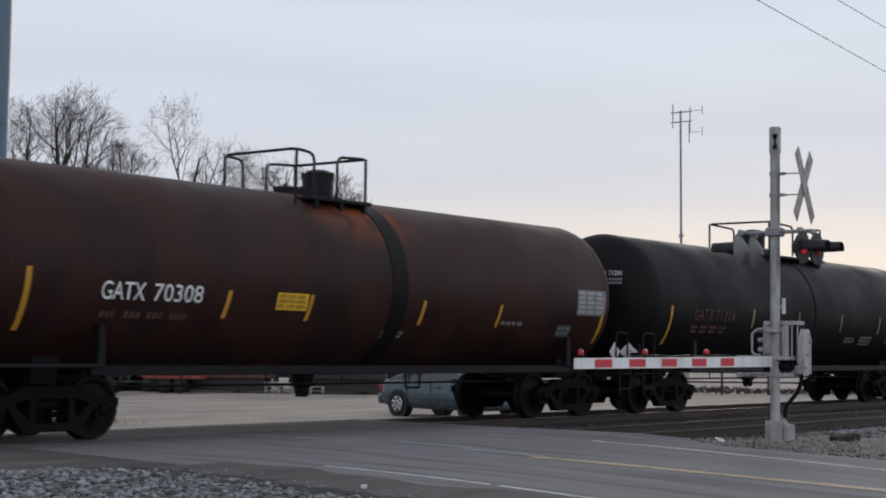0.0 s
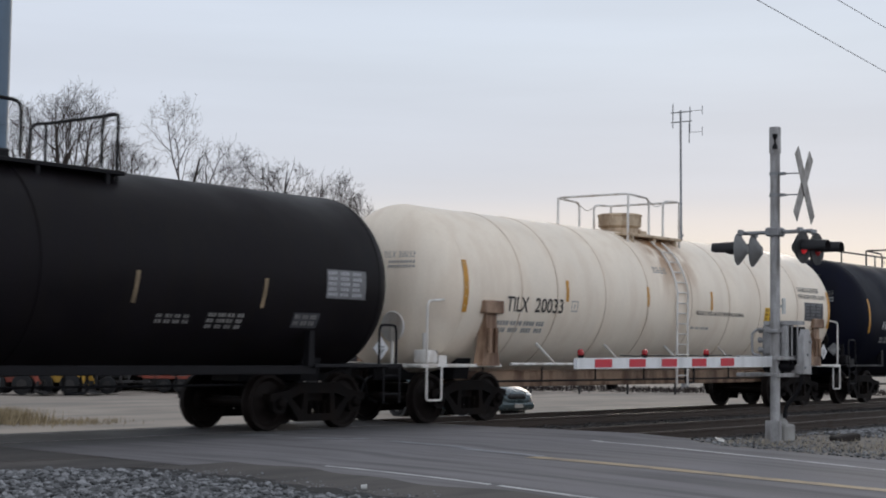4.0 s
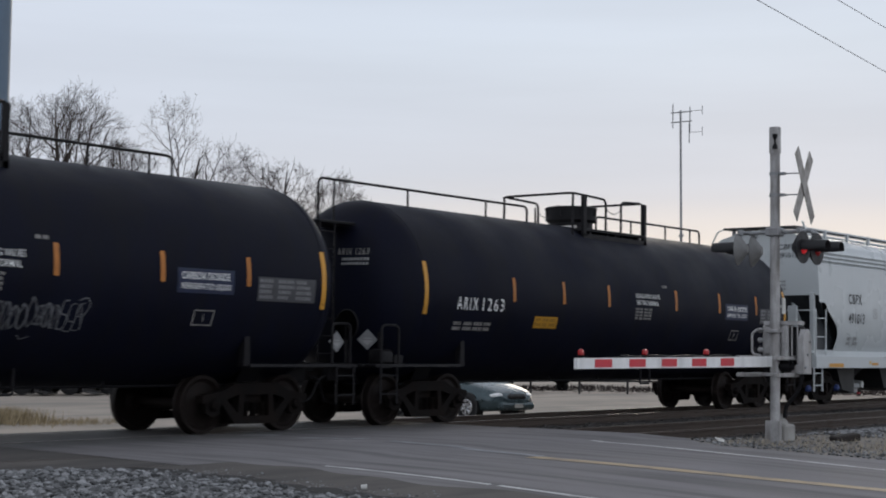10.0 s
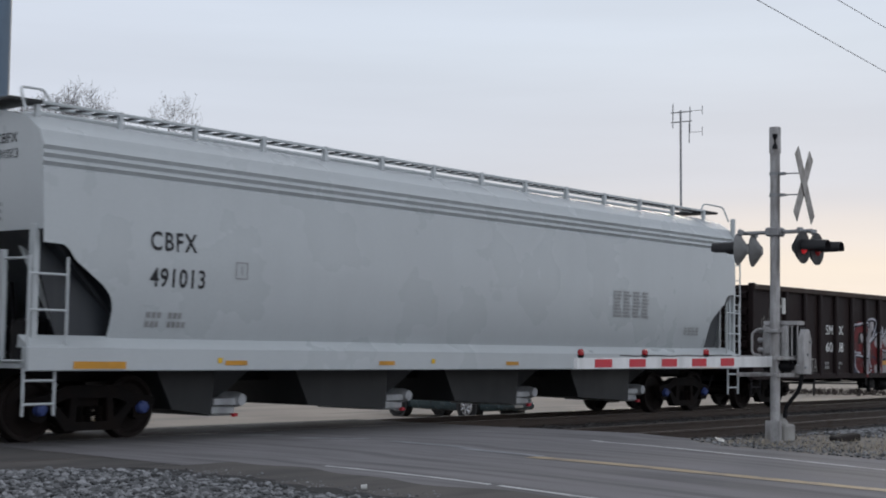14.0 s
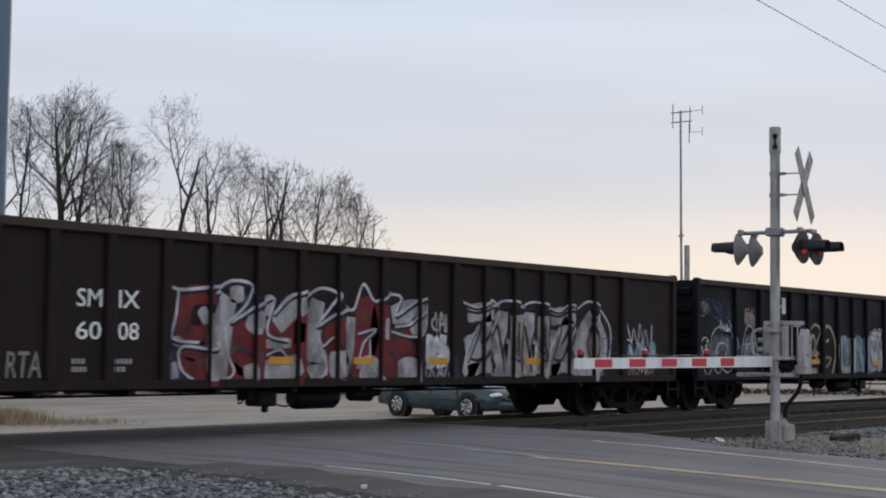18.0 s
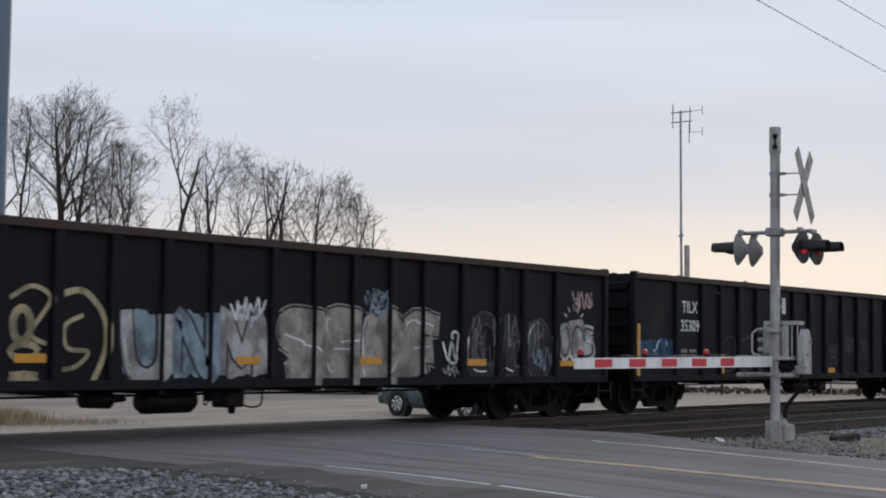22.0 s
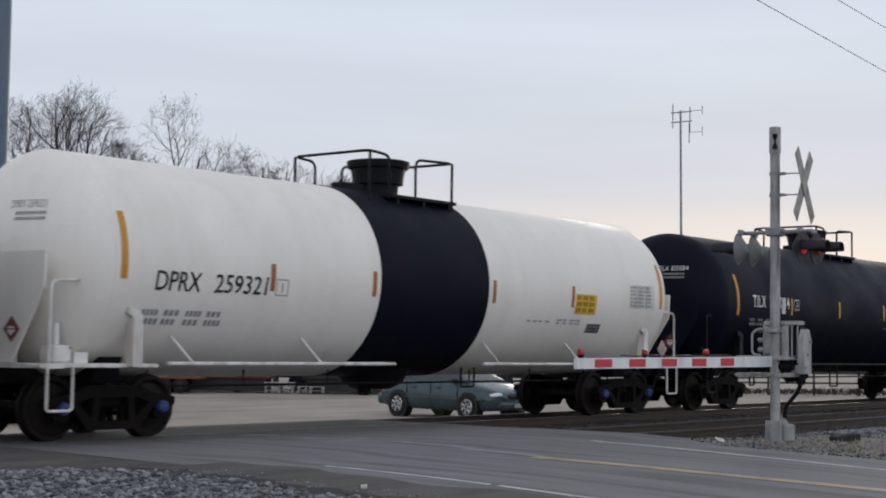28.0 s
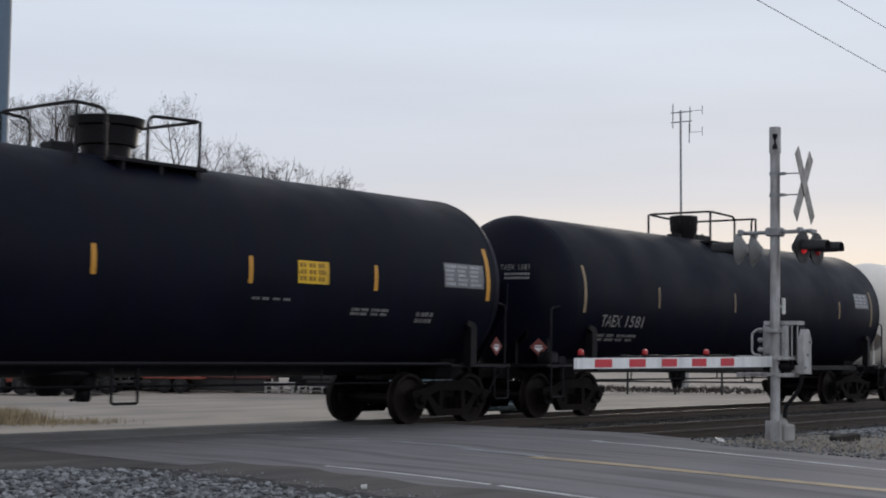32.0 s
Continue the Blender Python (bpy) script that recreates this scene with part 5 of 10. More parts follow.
def build_tank_c():
    xc = -43.04
    R, zc = 1.58, 2.47
    car, surf, ends = tank_car("tank_car", xc, "cream tank car with rust stains below the manway", -50.81, -35.27, R, zc, (-50.0, -35.95), M_CREAM, M_WHITESTEEL, -43.03, 0.49, 4.47, (-44.2, -41.87), 4.83, fittings=((0.8, 0.3, 0.1),), side_pipe=((-49.3, -36.9),), end_post=False, platform=True, dome_mat=M_CREAMDOME)
    s2 = tank_surface(R + 0.014, zc)
    lettering("TILX", -49.52 - xc, -48.83 - xc, 2.08, 2.36, s2, M_INKBLACK, car)
    lettering("20033", -48.6 - xc, -47.65 - xc, 2.08, 2.36, s2, M_INKBLACK, car)
    bars(-49.7 - xc, -48.0 - xc, 1.66, 1.92, 2, surf, M_INKMID, car, 23)
    frame_box(car, -47.35 - xc, -47.12 - xc, 2.13, 2.34, surf, M_INKMID)
    tapes(car, surf, [(x - xc, 0) for x in (-47.51, -44.41, -41.59, -38.16)], M_TAPE, 2.53, 0.42, 0.10)
    tapes(car, surf, [(-50.8 - xc, 0), (-35.25 - xc, 0)], M_TAPE, 2.5, 0.95, 0.14)
    data_box(car, -38.92 - xc, -38.2 - xc, 2.12, 2.46, surf, M_PLACARD, M_INKAMBER, 3, 25, "yellow_notice")
    bars(-44.0 - xc, -43.4 - xc, 3.05, 3.2, 3, surf, M_INKMID, car, 26)
    lettering("REGULATING VALVES VENTING NORMAL", -42.3 - xc, -40.0 - xc, 2.2, 2.29, s2, M_INKBLACK, car, weight=0.004)
    bars(-42.4 - xc, -41.5 - xc, 1.86, 1.94, 1, surf, M_INKMID, car, 28)
    lettering("CARBON DIOXIDE", -37.0 - xc, -35.75 - xc, 2.92, 3.04, s2, M_INKBLACK, car)
    lettering("REFRIGERATED LIQUID", -37.0 - xc, -35.45 - xc, 2.74, 2.86, s2, M_INKBLACK, car)
    data_box(car, -36.7 - xc, -35.6 - xc, 2.2, 2.66, surf, M_PANELDARK, M_PANEL, 5, 29)
    for x in (-49.06, -47.86, -46.1, -44.4, -42.51, -40.73, -39.15, -37.11):
        bm = BM()
        lathe(bm, [(x - xc - 0.018, R - 0.01), (x - xc - 0.012, R + 0.007), (x - xc + 0.012, R + 0.007), (x - xc + 0.018, R - 0.01)], "x", 64, (0, 0, zc))
        part("jacket_seam", bm, M_TANSEAM, car)
    bm = BM()
    bbox(bm, -49.6 - xc, -36.4 - xc, -0.42, 0.42, 0.62, 1.06, 0.02)
    part("centre_sill", bm, M_CREAMRUST, car, "rusty cream centre sill")
    for x in (-50.0, -35.95):
        bm = BM()
        xx = x - xc
        prism(bm, [(xx - 0.28, 1.06), (xx + 0.28, 1.06), (xx + 0.16, 1.55), (xx + 0.16, 2.1), (xx - 0.16, 2.1), (xx - 0.16, 1.55)], -1.56, -1.36)
        bbox(bm, xx - 0.30, xx + 0.30, -1.64, -1.45, 2.02, 2.26, 0.02)
        lathe(bm, [(1.3, 0.04), (1.75, 0.04)], "z", 10, (xx - 0.1, -1.6, 0))
        lathe(bm, [(1.3, 0.04), (1.75, 0.04)], "z", 10, (xx + 0.1, -1.6, 0))
        part("anchor_bracket", bm, M_CREAMRUST, car, "rust-stained steel anchor bracket")
        bm = BM()
        prism(bm, [(xx - 0.28, 1.06), (xx + 0.28, 1.06), (xx + 0.16, 1.55), (xx - 0.16, 1.55)], 1.36, 1.5)
        part("anchor_bracket", bm, M_CREAMRUST, car)
    # ladder up the side
    bm = BM()
    pts = []
    for k in range(15):
        z = 0.62 + (zc + R - 0.25 - 0.62) * k / 14
        y = 1.62 if z < zc + 0.1 else math.sqrt(max(0.05, (R + 0.06) ** 2 - (z - zc) ** 2))
        pts.append((y, z))
    for x in (-43.25, -42.78):
        tube(bm, [(x - xc, -y, z) for y, z in pts], 0.024, 6)
    ld = part("ladder", bm, M_WHITESTEEL, car)
    for k in range(1, 14):
        y, z = pts[k]
        bm = BM()
        tube(bm, [(-43.25 - xc, -y, z), (-42.78 - xc, -y, z)], 0.016, 6)
        part("rung", bm, M_WHITESTEEL, ld)
    guard_rails(car, -44.2 - xc, -41.92 - xc, 0.92, 3.9, 4.80, M_WHITESTEEL, 0.9, 0.76)
    for sy in (-1, 1):
        bm = BM()
        tube(bm, [(-43.3 - xc + 0.62 * k / 6, sy * 0.92, 4.72 - 0.11 * math.sin(k * math.pi / 6)) for k in range(7)], 0.01, 5)
        part("chain", bm, M_WHITESTEEL, car)
    end_marks(car, xc, -50.81, R, zc, "TILX 20033", M_INKMID)
    diamond(car, -35.4 - xc, -1.5, 1.42, 0.2, M_DIAMOND)
    CARS.append((car, xc))


def frame_box(car, x0, x1, z0, z1, surf, m):
    bm = BM()
    t = 0.018
    for a, b, c, d in ((x0, x1, z0, z0 + t), (x0, x1, z1 - t, z1), (x0, x0 + t, z0, z1), (x1 - t, x1, z0, z1), ((x0 + x1) / 2 - .012, (x0 + x1) / 2 + .012, z0 + .06, z1 - .06)):
        patch(bm, a, b, c, d, surf, 2, 0, 0.005)
    part("inspection_mark", bm, m, car, smooth=False)


def long_walk_rail(car, pts_x, y, zb, zt, m):
    """A pipe railing along the top of the tank with posts."""
    bm = BM()
    tube(bm, bend([(pts_x[0], y, zb), (pts_x[0], y, zt), (pts_x[-1], y, zt), (pts_x[-1], y, zb)], 0.12), 0.024, 6)
    r = part("top_railing", bm, m, car)
    for x in pts_x[1:-1]:
        bm = BM()
        tube(bm, [(x, y, zb), (x, y, zt)], 0.02, 6)
        part("railing_post", bm, m, r)


def build_tank_de(xc, s0, s1, trucks, dome_x, number, tx, tps, plac, faded):
    R, zc = 1.66, 2.36
    car, surf, ends = tank_car("tank_car", xc, "black tank car with railings along the top" + (" and pale graffiti scrawls" if not faded else ""), s0, s1, R, zc, trucks, M_BLACK, M_DARKMETAL, dome_x, 0.555, 4.46, (dome_x - 0.9, dome_x + 1.55), 4.6)
    s2 = tank_surface(R + 0.012, zc)
    lettering("ARIX", tx[0] - xc, tx[0] + 0.62 - xc, 2.06, 2.29, s2, M_INKWHITE, car, weight=0.002, gap=1.35)
    lettering(number, tx[0] + 0.76 - xc, tx[1] - xc, 2.06, 2.29, s2, M_INKWHITE, car, weight=0.002, gap=1.3)
    bars(tx[0] - xc, tx[1] - 0.2 - xc, 1.68, 1.86, 2, surf, M_INKGREY, car, 33)
    tapes(car, surf, [(x - xc, 0) for x in tps], M_TAPEOLD, 2.48, 0.44, 0.085)
    tapes(car, surf, [(s0 - xc, 0), (s1 - xc, 0)], M_TAPE, 2.42, 0.92, 0.10)
    data_box(car, plac - xc, plac + 0.78 - xc, 1.78, 2.0, surf, M_PLACARDOLD, M_INKAMBER, 2, 35, "yellow_notice")
    o = s0
    lx = tps[2] + 1.05
    lettering("REGULATING VALVES", lx - xc, lx + 0.98 - xc, 2.48, 2.575, s2, M_INKWHITE, car, weight=0.004)
    lettering("VENTING NORMAL", lx - xc, lx + 0.92 - xc, 2.34, 2.435, s2, M_INKWHITE, car, weight=0.004)
    bars(lx - xc, lx + 0.7 - xc, 2.02, 2.28, 4, surf, M_INKGREY, car, 37)
    bars(lx + 1.15 - xc, lx + 1.4 - xc, 2.72, 2.8, 1, surf, M_INKGREY, car, 38, words=2)
    q = tps[4] + 0.28
    p = part("name_panel", patch(BM(), q - xc, q + 1.12 - xc, 2.12, 2.48, surf, 4, 0, 0.006), M_BLUEPANEL, car, "dark blue lettered panel", smooth=False)
    lettering("CARBON DIOXIDE", q + 0.07 - xc, q + 1.02 - xc, 2.32, 2.43, tank_surface(R + 0.016, zc), M_INKWHITE, p)
    lettering("REFRIGERATED LIQUID", q + 0.07 - xc, q + 1.05 - xc, 2.165, 2.265, tank_surface(R + 0.016, zc), M_INKWHITE, p, weight=0.004)
    data_box(car, tps[5] + 0.2 - xc, s1 - 0.2 - xc, 2.05, 2.42, surf, M_PANELDARK, M_PANEL, 4, 40)
    frame_box(car, q + 0.4 - xc, q + 0.8 - xc, 1.65, 1.88, surf, M_INKGREY)
    hx = dome_x - xc
    long_walk_rail(car, [s0 - xc - 1.5, s0 - xc - 1.1, s0 - xc + 0.9, s0 - xc + 3.3, s0 - xc + 5.0, hx - 2.3], -0.45, 3.55, 4.27, M_DARKMETAL)
    long_walk_rail(car, [hx + 0.3, hx + 1.75, hx + 3.28, hx + 4.44, hx + 4.9], -0.45, 3.72, 4.27, M_DARKMETAL)
    bm = BM()
    bbox(bm, s0 - xc - 1.52, s0 - xc - 0.6, -0.52, 0.3, 3.50, 3.55, 0.01)
    ladder(bm, s0 - xc - 1.5, s0 - xc - 1.12, -0.5, 1.1, 3.5, 8)
    part("end_ladder", bm, M_DARKMETAL, car, "ladder and small platform at the end")
    guard_rails(car, hx - 1.28, hx + 1.53, 0.88, 3.8, 4.63, M_DARKMETAL, 1.3, 0.9)
    for sy in (-1, 1):
        bm = BM()
        tube(bm, [(hx + 0.62 * k / 6, sy * 0.88, 4.42 - 0.12 * math.sin(k * math.pi / 6)) for k in range(7)], 0.008, 5)
        part("chain", bm, M_DARKMETAL, car)
    bm = BM()
    box(bm, hx - 0.98, hx - 0.86, -0.97, -0.90, 3.76, 4.6)
    box(bm, hx + 1.46, hx + 1.56, -0.97, -0.90, 3.70, 4.6)
    box(bm, hx - 0.98, hx + 1.56, -0.97, -0.90, 3.70, 3.80)
    part("platform_frame", bm, M_DARKMETAL, car)
    bm = BM()
    prism(bm, [(hx - 1.5, 3.80), (hx - 0.2, 3.80), (hx - 0.2, 4.06), (hx - 0.9, 3.98)], -0.35, 0.35)
    part("manway_skirt", bm, M_WHITESTEEL, car, "pale plate beside the manway")
    end_marks(car, xc, s0, R, zc, "ARIX " + number, M_INKGREY, 2.98)
    if not faded:
        rnd = random.Random(5)
        for x0, x1, z0, z1 in ((-29.4, -28.52, 1.66, 2.06), (-26.13, -25.45, 1.66, 1.92), (-25.06, -23.24, 1.5, 1.96)):
            quick_tag(car, x0 - xc, x1 - xc, z0, z1, lambda x, z: surf(x, z) - 0.006, M_INKFAINT, rnd)
    diamond(car, ends[0] + 0.35, -0.9, 1.5, 0.18, M_PANEL, -60, "grimy grey hazard diamond")
    diamond(car, ends[1] - 0.2, -1.2, 1.45, 0.18, M_PANEL, 0, "grimy grey hazard diamond")
    CARS.append((car, xc))


def ribbon(bm, pts, w, surf, depth):
    """A painted stroke of width w along (x, z) points, lying on the surface."""
    prev = None
    n = len(pts)
    for i, (x, z) in enumerate(pts):
        a, b = pts[max(0, i - 1)], pts[min(n - 1, i + 1)]
        dx, dz = b[0] - a[0], b[1] - a[1]
        L = math.hypot(dx, dz) or 1
        ww = w(i / max(1, n - 1)) if callable(w) else w
        nx, nz = -dz / L * ww / 2, dx / L * ww / 2
        row = []
        for s in (-1, 1):
            px, pz = x + s * nx, z + s * nz
            row.append(bm.verts.new((px, surf(px, pz) - depth, pz)))
        if prev:
            bm.faces.new((prev[0], prev[1], row[1], row[0]))
        prev = row


def curve(pts, k=6):
    """A smooth curve through the points."""
    out = []
    n = len(pts)
    for i in range(n - 1):
        p0, p1, p2, p3 = pts[max(0, i - 1)], pts[i], pts[i + 1], pts[min(n - 1, i + 2)]
        for j in range(k):
            t = j / k
            out.append(tuple(0.5 * (2 * b + (c - a) * t + (2 * a - 5 * b + 4 * c - d) * t * t + (3 * b - a - 3 * c + d) * t ** 3) for a, b, c, d in zip(p0, p1, p2, p3)))
    out.append(pts[-1])
    return out


def quick_tag(car, x0, x1, z0, z1, surf, m, rnd):
    """Narrow crowded letters in thin paint, with a flourish below and at the end."""
    bm = BM()
    n = max(4, round((x1 - x0) / 0.13))
    w = (x1 - x0) / n
    for i in range(n):
        x, lean = x0 + i * w, rnd.uniform(0.02, 0.09)
        top, low = z1 - rnd.uniform(0, 0.3) * (z1 - z0), z0 + rnd.uniform(0, 0.3) * (z1 - z0)
        mid = (top + low) / 2 + rnd.uniform(-0.04, 0.04)
        forms = ([(x, low), (x + lean, top), (x + w * 0.8, mid), (x + w * 1.1, low)],
                 [(x + w, top), (x + w * 0.3, top - 0.02), (x + w * 0.2, mid), (x + w, mid - 0.03), (x + w * 0.9, low), (x, low)],
                 [(x + w * 0.5, top), (x, mid), (x + w * 0.5, low), (x + w * 1.1, mid), (x + w * 0.6, top), (x + w * 0.2, top - 0.03)],
                 [(x, top), (x + lean, low), (x + w * 0.6, mid), (x + w * 0.7, top), (x + w * 1.2, low)])
        ribbon(bm, curve(forms[rnd.randrange(4)], 5), rnd.uniform(0.012, 0.02), surf, 0.003)
        ribbon(bm, curve(forms[rnd.randrange(4)], 5), rnd.uniform(0.007, 0.012), surf, 0.004)
    for k in range(3):
        x = x0 + (x1 - x0) * rnd.uniform(-0.05, 0.5)
        ribbon(bm, curve([(x, z0 - 0.04), (x + 0.08, z0 - 0.09), (x + 0.2, z0 - 0.05)], 5), 0.01, surf, 0.003)
    ribbon(bm, curve([(x1 - 0.12, z1 - 0.02), (x1 + 0.03, z1 + 0.02), (x1 + 0.08, z1 - 0.1), (x1 - 0.02, z1 - 0.26)], 6), 0.016, surf, 0.003)
    return tagged(part("graffiti_tag", bm, m, car, "small crowded pale sprayed tag", smooth=False), kind="stuff")


def scribble(car, x0, x1, z0, z1, surf, m, rnd, w=0.022, loops=None, name="graffiti_tag", label="quick sprayed scrawl"):
    bm = BM()
    n = loops or max(4, int((x1 - x0) / 0.14))
    pts = []
    for i in range(n * 2 + 1):
        x = x0 + (x1 - x0) * (i / (n * 2)) + rnd.uniform(-.06, .06)
        z = (z0 if i % 2 else z1) + rnd.uniform(-.3, .3) * (z1 - z0)
        pts.append((x, min(z1 + .05, max(z0 - .05, z))))
    ribbon(bm, curve(pts, 5), w, surf, 0.003)
    for _ in range(max(2, n // 3)):
        cx, cz, r = rnd.uniform(x0, x1), rnd.uniform(z0, z1), rnd.uniform(.08, .2)
        a0 = rnd.random() * 6
        ribbon(bm, [(cx + r * math.cos(a0 + t * .5), cz + r * .8 * math.sin(a0 + t * .5)) for t in range(rnd.randint(6, 12))], w, surf, 0.004)
    return tagged(part(name, bm, m, car, label, smooth=False), kind="stuff")


# ---- covered hopper ----
def build_hopper():
    xc = 9.95
    car = empty("covered_hopper_car")
    tagged(car, "light grey covered hopper car with a curved roof", "hopper car", "cars of the freight train")
    a, b = 0.2 - xc, 19.75 - xc
    # body section: bowed side, three eave corrugations, roof
    side = [(1.36, 1.30), (1.50, 1.60), (1.58, 2.0), (1.612, 2.5), (1.60, 3.0), (1.575, 3.45), (1.56, 3.70), (1.53, 3.735), (1.575, 3.79), (1.535, 3.845), (1.575, 3.90), (1.53, 3.955), (1.565, 4.01), (1.52, 4.07), (1.50, 4.12), (1.46, 4.22), (1.2, 4.40), (0.8, 4.52), (0.4, 4.58), (0.0, 4.60)]
    ring = [(-y, z) for y, z in side] + [(y, z) for y, z in side[::-1][1:]]
    flank = curve([(z, y) for y, z in side[:7]], 6)
    flank_y = pl(flank)

    # lower edge of the side sheet: rises over the end bays in a rounded step
    edge = pl([(0, 2.70), (0.33, 2.69), (0.42, 2.63), (0.54, 2.48), (1.02, 2.17), (1.16, 2.03), (1.22, 1.88), (1.245, 1.6), (1.25, 1.30)])

    def cut(x):
        return edge(min(x - a, b - x))
    xs = sorted(set(seq(a, a + 1.3, 52) + seq(a + 1.3, b - 1.3, 24) + seq(b - 1.3, b, 52)))
    levels = [z for z, y in flank][::2] + [3.70]
    bm = BM()
    for s in (-1, 1):
        prev = None
        for x in xs:
            c = cut(x)
            col = [bm.verts.new((x, s * flank_y(max(c, z)), max(c, z))) for z in levels] + [bm.verts.new((x, s * y, z)) for y, z in side[7:]]
            if prev:
                for i in range(len(col) - 1):
                    q = [prev[i], col[i], col[i + 1], prev[i + 1]]
                    bm.faces.new(q if s < 0 else q[::-1])
            prev = col
    bmesh.ops.remove_doubles(bm, verts=bm.verts, dist=0.0005)
    bmesh.ops.dissolve_degenerate(bm, edges=bm.edges, dist=0.0004)
    part("side_sheet", bm, M_GREY, car, angle=25)
    # ends: upper flat sheet, slope sheet below
    for s, x in ((-1, a), (1, b)):
        bm = BM()
        poly = [(-1.6, 2.88)] + [p for p in ring if p[1] > 2.93] + [(1.6, 2.88)]
        f = [bm.verts.new((x, y, z)) for y, z in poly]
        bm.faces.new(f)
        g2 = [bm.verts.new((x - s * 0.02, y, z)) for y, z in poly]
        bm.faces.new(g2[::-1])
        part("end_sheet", bm, M_GREY, car, smooth=False)
        bm = BM()
        x2 = x - s * 2.3
        v = [bm.verts.new(p) for p in ((x, -1.58, 2.91), (x, 1.58, 2.91), (x2, 1.15, 1.0), (x2, -1.15, 1.0), (x - s * 0.03, -1.58, 2.95), (x - s * 0.03, 1.58, 2.95), (x2 - s * 0.03, 1.15, 1.05), (x2 - s * 0.03, -1.15, 1.05))]
        for q in ((0, 1, 2, 3), (4, 7, 6, 5), (0, 3, 7, 4), (1, 5, 6, 2)):
            bm.faces.new([v[i] for i in q])
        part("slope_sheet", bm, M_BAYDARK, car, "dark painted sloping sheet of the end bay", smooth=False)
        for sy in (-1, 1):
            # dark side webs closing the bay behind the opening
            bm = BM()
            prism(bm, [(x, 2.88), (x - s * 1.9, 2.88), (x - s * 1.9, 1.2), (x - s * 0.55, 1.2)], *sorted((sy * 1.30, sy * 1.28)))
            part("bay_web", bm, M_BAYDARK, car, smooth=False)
        for sy in (-1, 1):
            bm = BM()
            tube(bm, [(x - s * 0.9, sy * 1.1, 1.08), (x - s * 0.25, sy * 0.7, 2.85)], 0.05, 8)
            part("end_brace", bm, M_GREY, car)
        for y in (-1.42, 1.42):
            bm = BM()
            bbox(bm, x - 0.05, x + 0.05, y - 0.06, y + 0.06, 1.06, 2.95, 0.01)
            part("end_post", bm, M_GREY, car)
        bm = BM()
        bbox(bm, x - s * 0.06 - 0.04, x - s * 0.06 + 0.05, -0.08, 0.08, 2.4, 4.66, 0.01)
        part("end_post", bm, M_GREY, car)
        # end platform, ladder, grab irons, steps
        bm = BM()
        e = x + s * 0.22
        bbox(bm, min(e, x - s * 1.9), max(e, x - s * 1.9), -1.55, 1.55, 1.02, 1.10, 0.01)
        part("end_platform", bm, M_GREY, car)
        for sy in (-1, 1):
            bm = BM()
            ladder(bm, e - s * 0.02, e - s * 0.64, sy * 1.60, 1.08, 2.52, 3, 0.018)
            lad = part("end_ladder", bm, M_GREY, car)
            bm = BM()
            ladder(bm, e, e - s * 0.50, sy * 1.56, 0.40, 1.02, 2, 0.018)
            part("step", bm, M_GREY, car, "hanging pipe step")
        bm = BM()
        tube(bm, [(e, -1.55, 2.48), (e, 1.55, 2.48)], 0.02, 6)
        bbox(bm, e - 0.04, e + 0.04, -1.1, -0.85, 1.1, 2.6, 0.01)
        tube(bm, [(e, -1.55, 1.12), (e, 1.55, 1.12)], 0.022, 6)
        part("end_handrail", bm, M_GREY, car)
        if s > 0:
            bm = BM()
            bbox(bm, b + 0.02, b + 0.10, -1.56, -1.46, 1.1, 4.5, 0.01)
            ladder(bm, b + 0.06, b + 0.4, -1.52, 1.1, 4.3, 9, 0.014)
            part("corner_ladder", bm, M_GREY, car)
        add_coupler(car, x + s * 0.02, s)
    # side sill
    for s in (-1, 1):
        bm = BM()
        y0, y1 = sorted((s * 1.50, s * 1.64))
        bbox(bm, -0.02 - xc, 19.85 - xc, y0, y1, 0.99, 1.31, 0.015)
        part("side_sill", bm, M_GREY, car, "deep light grey side sill")
        bm = BM()
        va = [bm.verts.new((q - xc, s * y, z)) for q in (0.0, 19.83) for y, z in ((1.64, 1.30), (1.40, 1.47), (1.38, 1.30))]
        for q in ((0, 1, 4, 3), (1, 2, 5, 4), (2, 0, 3, 5), (0, 2, 1), (3, 4, 5)):
            bm.faces.new([va[i] for i in q])
        part("sill_lip", bm, M_GREY, car, smooth=False)
    srf = lambda x, z: -1.645
    for x0, x1, z0, z1 in ((0.72, 1.62, 1.02, 1.12), (3.5, 3.95, 1.07, 1.14), (7.0, 7.4, 1.07, 1.14), (10.6, 11.0, 1.07, 1.14), (14.2, 14.6, 1.06, 1.14), (17.3, 18.9, 1.01, 1.12)):
        part("reflective_strip", patch(BM(), x0 - xc, x1 - xc, z0, z1, srf, 1, 0, 0.006), M_TAPE, car, "yellow reflective strip", smooth=False)
    for x in (3.35, 8.4, 13.0):
        part("reflective_strip", patch(BM(), x - xc, x + 0.09 - xc, 1.1, 1.18, srf, 1, 0, 0.006), M_PLACARD, car, "small yellow mark", smooth=False)
    # lettering on the side
    ss2 = lambda x, z: -flank_y(z) - 0.008
    lettering("CBFX", 2.04 - xc, 2.92 - xc, 2.70, 2.98, ss2, M_INKBLACK, car, weight=0.018, gap=1.2)
    lettering("491013", 2.04 - xc, 3.09 - xc, 2.18, 2.46, ss2, M_INKBLACK, car, weight=0.016, gap=1.1)
    bars(2.04 - xc, 2.85 - xc, 1.58, 1.84, 2, ss2, M_INKMID, car, 41, words=2)
    frame_box(car, 3.7 - xc, 3.95 - xc, 2.36, 2.62, ss2, M_INKMID)
